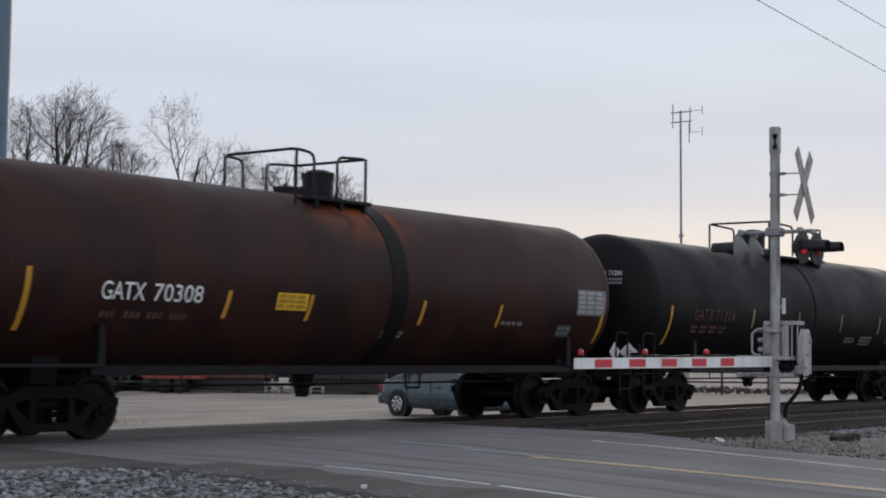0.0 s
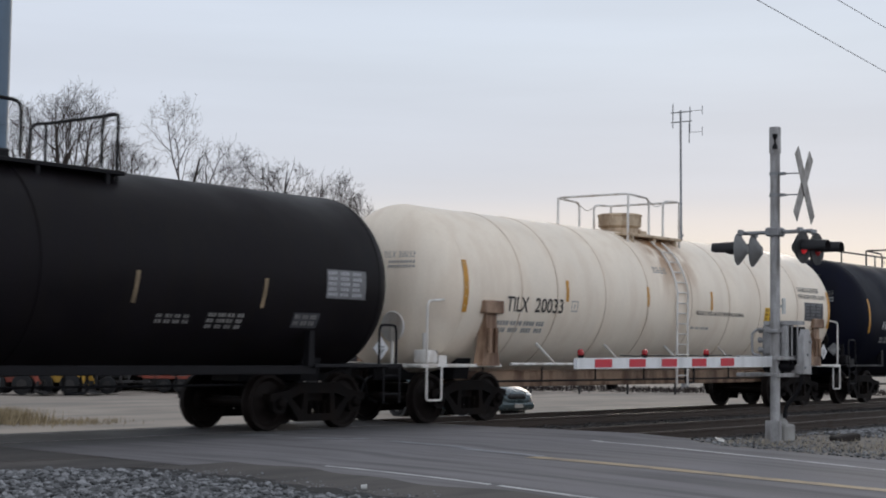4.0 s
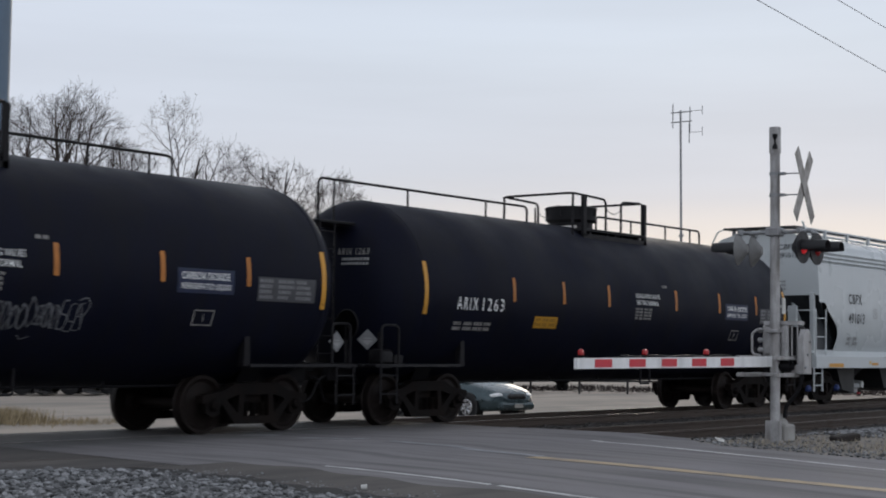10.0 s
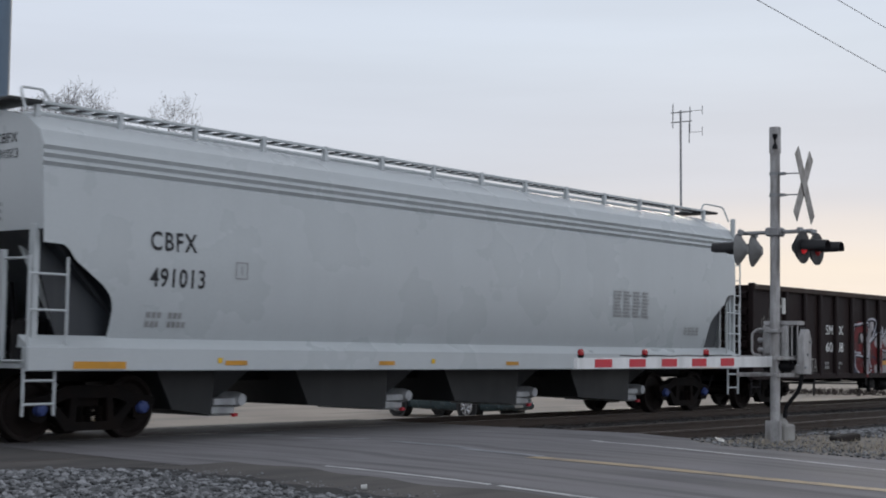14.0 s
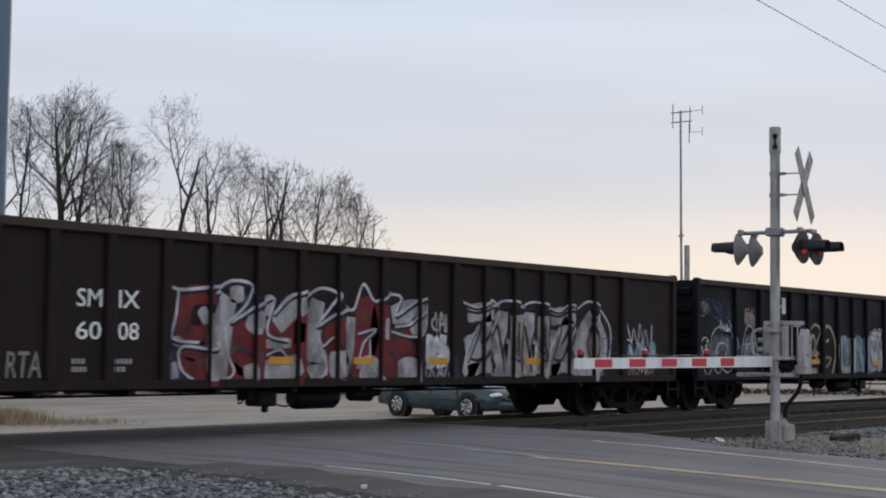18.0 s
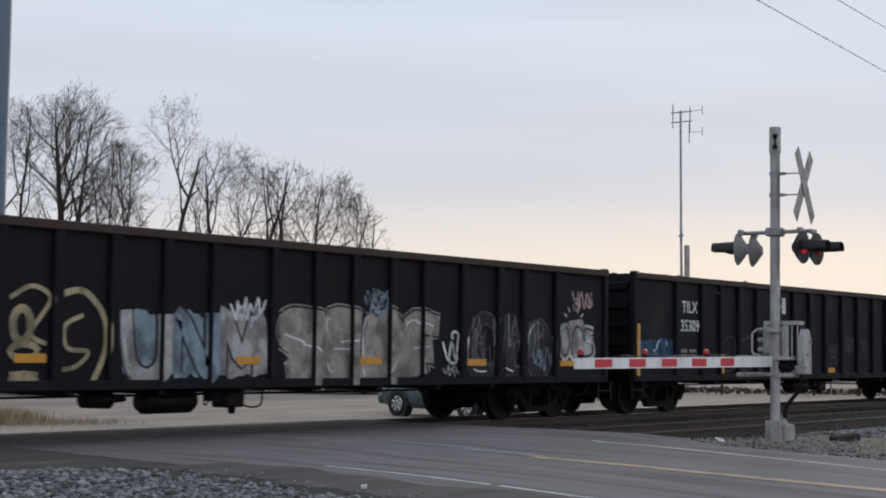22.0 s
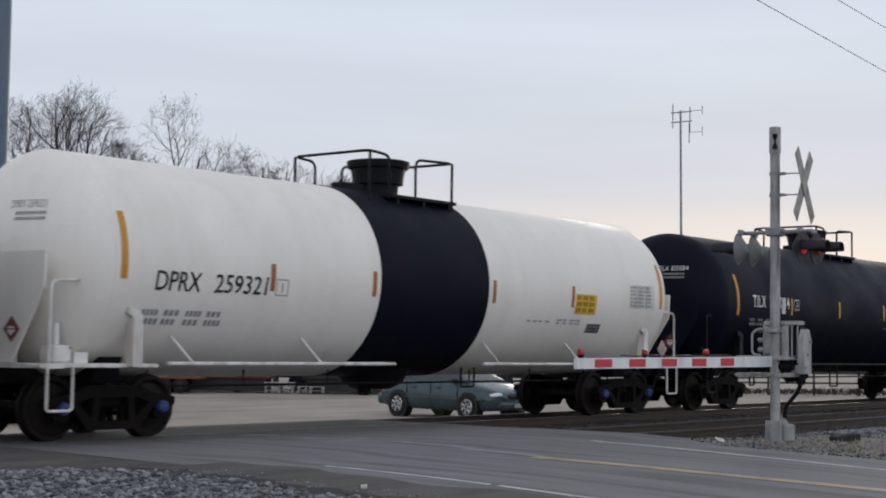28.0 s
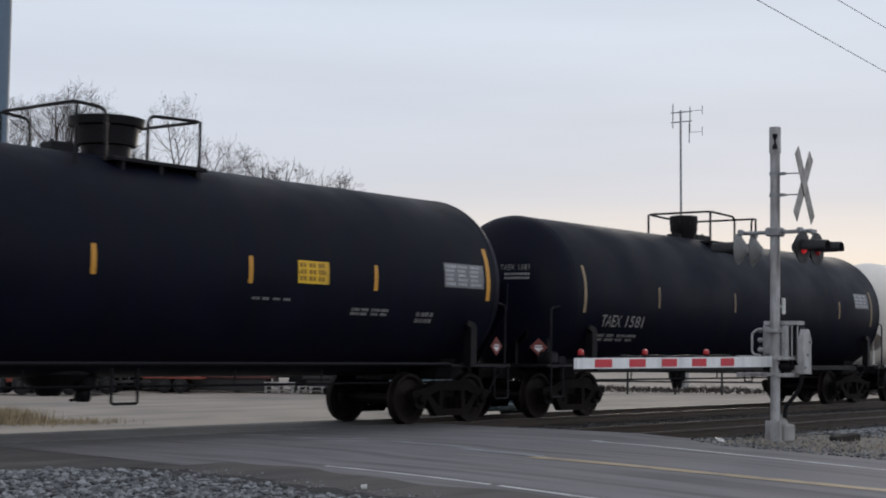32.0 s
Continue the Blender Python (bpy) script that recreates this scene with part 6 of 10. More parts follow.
    bars(14.4 - xc, 15.9 - xc, 2.05, 2.62, 8, ss2, M_INKMID, car, 42)
    bars(17.4 - xc, 18.1 - xc, 1.72, 1.92, 3, ss2, M_INKMID, car, 43)
    # end lettering
    ob = lettering("CBFX", -0.98, -0.48, 4.08, 4.22, lambda x, z: 0, M_INKBLACK, car)
    o2 = lettering("491013", -1.0, -0.46, 3.86, 4.0, lambda x, z: 0, M_INKBLACK, car)
    for o in (ob, o2):
        for v in o.data.vertices:
            v.co = (a - 0.008, -1.46 - v.co.x, v.co.z)
    bm = BM()
    for r in range(3):
        for k in range(8):
            box(bm, a - 0.008, a - 0.004, -0.25 - k * 0.06, -0.21 - k * 0.06, 3.02 + r * 0.1, 3.07 + r * 0.1)
    part("lettering", bm, M_INKMID, car, smooth=False)
    # roof walk with posts and hatches
    for y in (-0.98, -0.62, 0.62, 0.98):
        bm = BM()
        bbox(bm, 0.45 - xc, 19.5 - xc, y - 0.03, y + 0.03, 4.66, 4.70, 0.006)
        part("running_board_edge", bm, M_GREY, car)
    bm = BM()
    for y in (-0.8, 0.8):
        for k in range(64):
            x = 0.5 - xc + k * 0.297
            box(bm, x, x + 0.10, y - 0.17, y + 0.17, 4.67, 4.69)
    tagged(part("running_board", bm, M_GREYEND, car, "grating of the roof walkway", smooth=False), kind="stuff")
    for k in range(14):
        x = 0.5 - xc + k * 1.45
        for y in (-0.98, 0.98):
            bm = BM()
            bbox(bm, x - 0.04, x + 0.04, y - 0.04, y + 0.04, 4.42, 4.71, 0.006)
            part("running_board_bracket", bm, M_GREY, car)
    bm = BM()
    bbox(bm, 0.9 - xc, 19.0 - xc, -0.42, 0.42, 4.56, 4.66, 0.03)
    part("hatch_cover", bm, M_GREY, car, "long trough hatch on the roof")
    for s, x in ((-1, a), (1, b)):
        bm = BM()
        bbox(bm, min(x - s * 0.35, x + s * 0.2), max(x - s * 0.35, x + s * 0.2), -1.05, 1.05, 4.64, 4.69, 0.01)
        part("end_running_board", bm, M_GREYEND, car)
        bm = BM()
        tube(bm, bend([(x + s * 0.1, 1.0, 4.66), (x + s * 0.1, 1.25, 4.62), (x + s * 0.05, 1.45, 4.3)], 0.1), 0.02, 6)
        part("roof_grab_iron", bm, M_GREY, car)
        bm = BM()
        tube(bm, bend([(x - s * 0.5, -0.98, 4.70), (x - s * 0.4, -0.98, 4.85), (x + s * 0.15, -1.2, 4.80), (x + s * 0.15, -1.35, 4.45)], 0.1), 0.02, 6)
        part("roof_grab_iron", bm, M_GREY, car)
    # discharge bays: a shade-dark trough, then a funnel with its bright outlet gate
    for k, cx in enumerate((4.25, 8.35, 12.27, 16.42)):
        x = cx - xc
        bm = BM()
        lead = 1.5 if k == 0 else 2.65
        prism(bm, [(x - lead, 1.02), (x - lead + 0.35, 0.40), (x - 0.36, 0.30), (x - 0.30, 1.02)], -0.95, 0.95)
        bay = part("hopper_bay", bm, M_GREYEND, car, "trough between the discharge funnels, coloured dark for shade", smooth=False)
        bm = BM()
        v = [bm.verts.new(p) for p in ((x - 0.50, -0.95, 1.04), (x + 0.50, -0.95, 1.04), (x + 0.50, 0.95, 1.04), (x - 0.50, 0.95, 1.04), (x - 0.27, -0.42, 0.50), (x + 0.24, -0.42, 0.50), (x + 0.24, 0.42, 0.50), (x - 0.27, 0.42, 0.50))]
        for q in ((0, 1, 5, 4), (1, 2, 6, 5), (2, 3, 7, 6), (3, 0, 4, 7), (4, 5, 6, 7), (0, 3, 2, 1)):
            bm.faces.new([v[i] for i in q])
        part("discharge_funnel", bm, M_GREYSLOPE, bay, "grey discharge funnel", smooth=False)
        bm = BM()
        bbox(bm, x - 0.28, x + 0.30, -0.80, 0.80, 0.27, 0.46, 0.04)
        bbox(bm, x - 0.22, x + 0.42, -0.86, 0.86, 0.44, 0.54, 0.03)
        lathe(bm, [(-0.92, 0.0), (-0.92, 0.09), (-0.80, 0.12), (0.80, 0.12), (0.92, 0.09), (0.92, 0)], "y", 16, (x + 0.32, 0, 0.52))
        gate_ = part("outlet_gate", bm, M_BRIGHTCAST, bay, "bright cast outlet gate under the funnel")
        bm = BM()
        prism(bm, [(x + 0.2, 0.25), (x + 0.29, 0.26), (x + 0.28, 0.31), (x + 0.2, 0.30)], -0.86, -0.80)
        part("red_tag", bm, M_GATERED, bay, "small red tag on the outlet", smooth=False)
    bm = BM()
    bbox(bm, a + 0.2, b - 0.2, -0.25, 0.25, 0.80, 1.04, 0.02)
    part("centre_sill", bm, M_DARKMETAL, car)
    bm = BM()
    lathe(bm, [(0, 0.0), (0, 0.2), (0.9, 0.2), (0.9, 0)], "x", 16, (1.0 - xc, 0.6, 1.4))
    part("air_reservoir", bm, M_DARKMETAL, car)
    bm = BM()
    bbox(bm, 0.5 - xc, 0.9 - xc, -0.9, -0.5, 1.1, 1.7, 0.04)
    tube(bm, [(0.6 - xc, -0.6, 1.1), (0.45 - xc, -0.6, 2.2)], 0.03, 6)
    part("brake_gear", bm, M_DARKMETAL, car)
    add_truck(car, 1.5 - xc, True)
    add_truck(car, 18.3 - xc, True)
    CARS.append((car, xc))


# ---- gondolas ----
def gondola(name, xc, x0, x1, ribs, trucks, paint, label, top_z=3.02, bottom=0.72, gear=(0.6, 1)):
    car = empty(name)
    tagged(car, label, "gondola car", "cars of the freight train")
    a, b = x0 - xc, x1 - xc
    for s in (-1, 1):
        bm = BM()
        y0, y1 = sorted((s * 1.40, s * 1.43))
        box(bm, a, b, y0, y1, bottom + 0.02, top_z - 0.06)
        part("side_sheet", bm, paint, car, smooth=False)
        bm = BM()
        y0, y1 = sorted((s * 1.34, s * 1.53))
        bbox(bm, a - 0.05, b + 0.05, y0, y1, top_z - 0.13, top_z, 0.015)
        part("top_chord", bm, M_GONTOP, car, "rusty steel top chord")
        bm = BM()
        y0, y1 = sorted((s * 1.38, s * 1.50))
        bbox(bm, a, b, y0, y1, bottom, bottom + 0.14, 0.012)
        part("bottom_sill", bm, paint, car)
        shared = None
        for x in ribs:
            if shared is None:
                bm = BM()
                prism(bm, [(-0.085, bottom + 0.08), (0.085, bottom + 0.08), (0.085, top_z - 0.12), (-0.085, top_z - 0.12)], *sorted((s * 1.42, s * 1.525)))
                bmesh.ops.bevel(bm, geom=[e for e in bm.edges if abs(e.verts[0].co.z - e.verts[1].co.z) > 0.5], offset=0.03, segments=1, affect="EDGES")
                shared = part("side_post", bm, paint, car, smooth=False)
                shared.matrix_basis = pose(x - xc, 0, 0)
            else:
                again(shared, pose(x - xc, 0, 0), car)
    for s, x in ((-1, a), (1, b)):
        bm = BM()
        box(bm, min(x, x - s * 0.06), max(x, x - s * 0.06), -1.4, 1.4, bottom + 0.1, top_z - 0.02)
        e = part("end_sheet", bm, paint, car, smooth=False)
        for z in (1.15, 1.55, 1.95, 2.35, 2.75):
            bm = BM()
            prism(bm, [(x, z - 0.11), (x + s * 0.10, z - 0.06), (x + s * 0.10, z + 0.06), (x, z + 0.11)], -1.32, 1.32)
            part("end_rib", bm, paint, e)
        for sy in (-1, 1):
            bm = BM()
            bbox(bm, x - 0.07, x + 0.07, min(sy * 1.36, sy * 1.5), max(sy * 1.36, sy * 1.5), bottom, top_z + 0.03, 0.015)
            part("corner_post", bm, paint, car)
            bm = BM()
            ladder(bm, x - s * 0.04 + s * 0.2, x + s * 0.2 - s * 0.5, sy * 1.49, 0.35, 0.74, 1)
            part("step", bm, M_DARKMETAL, car)
        for z in (1.4, 1.75, 2.1, 2.45, 2.8):
            bm = BM()
            tube(bm, bend([(x + s * 0.02, -1.25, z), (x + s * 0.14, -1.25, z), (x + s * 0.14, -0.80, z), (x + s * 0.02, -0.80, z)], 0.03), 0.012, 5)
            part("grab_iron", bm, M_DARKMETAL, car)
        bm = BM()
        bbox(bm, x + s * 0.11 - 0.01, x + s * 0.11 + 0.01, -0.62, -0.22, 2.42, 2.56, 0.003)
        part("end_number_plate", bm, M_INKGREY, car, smooth=False)
        add_coupler(car, x + s * 0.02 - s * 0.32, s)
    bm = BM()
    box(bm, a, b, -1.4, 1.4, bottom + 0.10, bottom + 0.2)
    part("floor", bm, paint, car, smooth=False)
    bm = BM()
    bbox(bm, a + 0.1, b - 0.1, -0.32, 0.32, 0.66, 0.9, 0.02)
    part("centre_sill", bm, M_DARKMETAL, car)
    for k in range(9):
        bm = BM()
        x = trucks[0] - xc + 2.0 + (trucks[1] - trucks[0] - 4.0) * k / 8
        bbox(bm, x - 0.06, x + 0.06, -1.4, 1.4, 0.64, 0.84, 0.01)
        part("cross_bearer", bm, M_DARKMETAL, car)
    # air reservoir, control valve and brake cylinder hung in a row; side = 1 puts the valve after the reservoir
    m, side_ = gear
    bm = BM()
    lathe(bm, [(-0.54, 0.0), (-0.52, 0.14), (-0.44, 0.19), (0.44, 0.19), (0.52, 0.14), (0.54, 0)], "x", 18, (m, -0.75, 0.52))
    part("air_reservoir", bm, M_DARKMETAL, car)
    bm = BM()
    v = m + side_ * 1.25
    bbox(bm, v - 0.22, v + 0.22, -0.95, -0.6, 0.40, 0.72, 0.04)
    bbox(bm, v - 0.42, v - 0.2, -0.9, -0.66, 0.5, 0.72, 0.03)
    lathe(bm, [(0.30, 0.0), (0.30, 0.05), (0.44, 0.07), (0.44, 0)], "z", 8, (v + 0.06, -0.8, 0))
    tube(bm, bend([(v + 0.2, -0.8, 0.46), (v + 0.45, -0.84, 0.38), (v + 0.62, -0.9, 0.42), (v + 0.62, -0.9, 0.72)], 0.1), 0.015, 6)
    tube(bm, bend([(v - 0.4, -0.84, 0.55), (v - 0.62, -0.9, 0.42), (v - 0.68, -0.95, 0.72)], 0.1), 0.013, 6)
    part("brake_valve", bm, M_DARKMETAL, car)
    bm = BM()
    c = m - side_ * 1.25
    lathe(bm, [(-0.28, 0.0), (-0.27, 0.12), (0.2, 0.14), (0.24, 0.06), (0.5, 0.04), (0.5, 0.0)], "x", 14, (c, -0.7, 0.56))
    part("brake_cylinder", bm, M_DARKMETAL, car)
    bm = BM()
    tube(bm, [(trucks[0] - xc + 1.1, -0.5, 0.6), (trucks[1] - xc - 1.1, -0.5, 0.6)], 0.02, 6)
    part("brake_pipe", bm, M_DARKMETAL, car)
    for t in trucks:
        add_truck(car, t - xc)

    def surf(x, z):
        for r in ribs:
            if abs(x - (r - xc)) < 0.06:
                return -1.526
        return -1.432
    return car, surf, (lambda x, z: -1.432), (lambda x, z: -1.53)


def cut_to_posts(bm, ribs, xc, depth):
    """Splits painted shapes at the posts' edges and lays each piece on the post or on the sheet."""
    for r in ribs:
        for d in (-0.075, 0.075):
            bmesh.ops.bisect_plane(bm, geom=bm.verts[:] + bm.edges[:] + bm.faces[:], plane_co=(r - xc + d, 0, 0), plane_no=(1, 0, 0), dist=1e-5)
    bmesh.ops.split_edges(bm, edges=bm.edges[:])
    for f in bm.faces:
        cx = f.calc_center_median().x
        on = any(abs(cx - (r - xc)) < 0.075 for r in ribs)
        for v in f.verts:
            v.co.y = (-1.5265 if on else -1.4325) - depth
            v.co.z = max(0.745, v.co.z)


def ellipse(cx, cz, rx, rz, a0=0.0, a1=math.tau, n=14, tilt=0.0):
    out = []
    for i in range(n + 1):
        t = a0 + (a1 - a0) * i / n
        x, z = rx * math.cos(t), rz * math.sin(t)
        out.append((cx + x * math.cos(tilt) - z * math.sin(tilt), cz + x * math.sin(tilt) + z * math.cos(tilt)))
    return out


def letter_strokes(kind, x, z, w, h, rnd):
    """Stroke lines of one sprayed block letter in the box x..x+w, z..z+h."""
    j = lambda v: v + rnd.uniform(-.05, .05) * w
    P = lambda u, v: (j(x + u * w), j(z + v * h))
    K = {
        "S": [[P(.95, .95), P(.25, .98), P(.1, .68), P(.8, .5), P(.85, .15), P(.1, .05)]],
        "K": [[P(.2, 0), P(.15, 1)], [P(.95, 1), P(.3, .5), P(.95, 0)]],
        "E": [[P(.9, .95), P(.2, .9), P(.15, .5), P(.2, .05), P(.95, .1)], [P(.2, .5), P(.8, .55)]],
        "R": [[P(.15, 0), P(.15, 1), P(.8, .95), P(.8, .55), P(.25, .5), P(.95, 0)]],
        "A": [[P(.05, 0), P(.45, 1.1), P(.95, 0)], [P(.25, .35), P(.75, .4)]],
        "C": [[P(.95, .85), P(.5, 1.02), P(.12, .6), P(.2, .12), P(.9, .1)]],
        "O": [ellipse(x + w * .5, z + h * .5, w * .38, h * .46, 0.5, 0.5 + math.tau)],
        "N": [[P(.1, 0), P(.12, 1), P(.8, .05), P(.88, 1)]],
        "M": [[P(.05, 0), P(.1, 1), P(.5, .3), P(.9, 1), P(.95, 0)]],
        "U": [[P(.1, 1), P(.12, .2), P(.5, .0), P(.88, .2), P(.9, 1)]],
        "F": [[P(.9, .95), P(.15, .9), P(.2, 0)], [P(.2, .5), P(.75, .55)]],
        "8": [ellipse(x + w * .5, z + h * .72, w * .3, h * .25), ellipse(x + w * .5, z + h * .26, w * .36, h * .26)],
        "I": [[P(.5, 0), P(.45, 1)], [P(.3, .05), P(.75, .0)]],
        "D": [[P(.15, 0), P(.15, 1), P(.7, .9), P(.85, .5), P(.7, .08), P(.15, 0)]],
        "Z": [[P(.05, .95), P(.9, 1), P(.15, .08), P(.95, .1)]],
        "V": [[P(.05, 1), P(.5, 0), P(.95, 1)]],
    }
    return [curve(s, 5) if len(s) < 12 else s for s in K[kind]]


def graffiti(car, xc, ribs, word, x0, x1, z0, z1, fills, outline, halo, seed, fat=0.34, lines=None, label="sprayed graffiti lettering"):
    """A sprayed word: halo, outline and fill of each letter, on the sheets and posts."""
    rnd = random.Random(seed)
    n = len(word)
    w = (x1 - x0) / n
    strokes = [(letter_strokes(c, x0 - xc + i * w, z0 + rnd.uniform(-.03, .03), w * 0.98, (z1 - z0) * rnd.uniform(.92, 1.04), rnd), i) for i, c in enumerate(word)]
    flat = lambda x, z: 0.0
    t = fat * w
    layers = []
    if halo:
        layers.append((halo, t + 0.15, 0.0, None))
    layers.append((outline, t + 0.085, 0.0012, None))
    for k, m in enumerate(fills):
        layers.append((m, t, 0.0024 + 0.0006 * k, k))
    made = []
    for m, width, depth, pick in layers:
        bm = BM()
        for st, i in strokes:
            if pick is not None and i % len(fills) != pick:
                continue
            for s in st:
                ribbon(bm, s, (lambda q, ww=width: ww * (0.75 + 0.4 * q)), flat, 0.0)
        if not bm.faces:
            bm.free()
            continue
        cut_to_posts(bm, ribs, xc, depth)
        made.append(tagged(part("graffiti", bm, m, car, label, smooth=False), kind="stuff"))
    if lines:
        # loose thin lines over the fill
        bm = BM()
        for st, i in strokes:
            for s in st:
                o = rnd.uniform(-.3, .3) * t
                ribbon(bm, [(p[0] + o, p[1] - abs(o) * .6) for p in s[1:-1]], 0.028, flat, 0.0)
        cut_to_posts(bm, ribs, xc, 0.005)
        tagged(part("graffiti_line", bm, lines, car, smooth=False), kind="stuff")
    bm = BM()
    for st, i in strokes:
        for s in st:
            k = rnd.randint(0, max(0, len(s) - 4))
            ribbon(bm, [(p[0] - t * .22, p[1] + t * .1) for p in s[k:k + 4]], 0.03, flat, 0.0)
    cut_to_posts(bm, ribs, xc, 0.006)
    tagged(part("graffiti_highlight", bm, M_SPRAYWHITE, car, smooth=False), kind="stuff")


def sprayed(name, c, vary=0.45, under=None):
    return mat(name, c, 0.6, vary=vary, scale=2.6, fine=12, bump=0.02, spec=0.2, stain=under or tuple(v * 0.3 for v in c), stain_amt=0.8, stain_scale=(1.3, 1.3, 0.9))


M_SPRAYWHITE = sprayed("spray_white", (0.60, 0.60, 0.61))
M_SPRAYSILVER = sprayed("spray_bright_silver", (0.33, 0.315, 0.32), under=(0.12, 0.11, 0.12))
M_SPRAYEDGE = sprayed("spray_edge_white", (0.46, 0.46, 0.50), under=(0.22, 0.22, 0.25))
M_SPRAYHAZE = sprayed("spray_haze", (0.085, 0.10, 0.112))
M_SPRAYMIST = sprayed("spray_mist_white", (0.36, 0.38, 0.39), under=(0.14, 0.15, 0.16))
M_SPRAYDULLPINK = sprayed("spray_dull_pink", (0.20, 0.15, 0.14))
M_SPRAYNAVY = sprayed("spray_navy", (0.03, 0.033, 0.06))
M_SPRAYGREY = sprayed("spray_silver", (0.33, 0.32, 0.32))
M_SPRAYBEIGE = sprayed("spray_beige", (0.27, 0.24, 0.215))
M_SPRAYRED = sprayed("spray_red", (0.135, 0.020, 0.021), under=(0.06, 0.018, 0.02))
M_SPRAYDARKRED = sprayed("spray_dark_red", (0.075, 0.013, 0.014), under=(0.10, 0.06, 0.06))
M_SPRAYFAINT = sprayed("faint_spray", (0.07, 0.072, 0.078))
M_SPRAYRUST = sprayed("spray_rust", (0.11, 0.045, 0.02))
M_SPRAYDARK = sprayed("spray_dark", (0.022, 0.02, 0.026))
M_SPRAYBLUE = sprayed("spray_pale_blue", (0.20, 0.26, 0.31))
M_SPRAYTEAL = sprayed("spray_blue", (0.035, 0.085, 0.16))
M_SPRAYGOLD = sprayed("spray_cream_yellow", (0.34, 0.29, 0.18))
M_SPRAYPINK = sprayed("spray_pink", (0.36, 0.26, 0.24))


def blob(car, xc, ribs, x0, x1, z0, z1, m, seed, depth=0.0008, lumps=7, name="graffiti_fill"):
    """An uneven field of spray paint."""
    rnd = random.Random(seed)
    bm = BM()
    cx, cz, rx, rz = (x0 + x1) / 2 - xc, (z0 + z1) / 2, (x1 - x0) / 2, (z1 - z0) / 2
    ph = [rnd.uniform(0, 6) for _ in range(3)]
    ring = []
    for k in range(48):
        t = k / 48 * math.tau
        sq = (abs(math.cos(t)) ** 4 + abs(math.sin(t)) ** 4) ** -0.25
        r = sq * (0.92 + 0.06 * math.sin(lumps * t + ph[0]) + 0.04 * math.sin(13 * t + ph[1]))
        ring.append(bm.verts.new((cx + rx * r * math.cos(t), 0, cz + rz * r * math.sin(t))))
    c = bm.verts.new((cx, 0, cz))
    for k in range(48):
        bm.faces.new((c, ring[k], ring[(k + 1) % 48]))
    cut_to_posts(bm, ribs, xc, depth)
    return tagged(part(name, bm, m, car, smooth=False), kind="stuff")


def tag(car, xc, x0, x1, z0, z1, m, seed, w=0.03, loops=None, ribs=()):
    rnd = random.Random(seed)
    scribble(car, x0 - xc, x1 - xc, z0, z1, lambda x, z: -1.435, m, rnd, w, loops)


def rects(car, xc, items, m, label="yellow reflective strip", y=-1.44, name="reflective_strip"):
    for x0, x1, z0, z1 in items:
        part(name, patch(BM(), x0 - xc, x1 - xc, z0, z1, lambda x, z: y, 1, 0, 0.004), m, car, label, smooth=False)


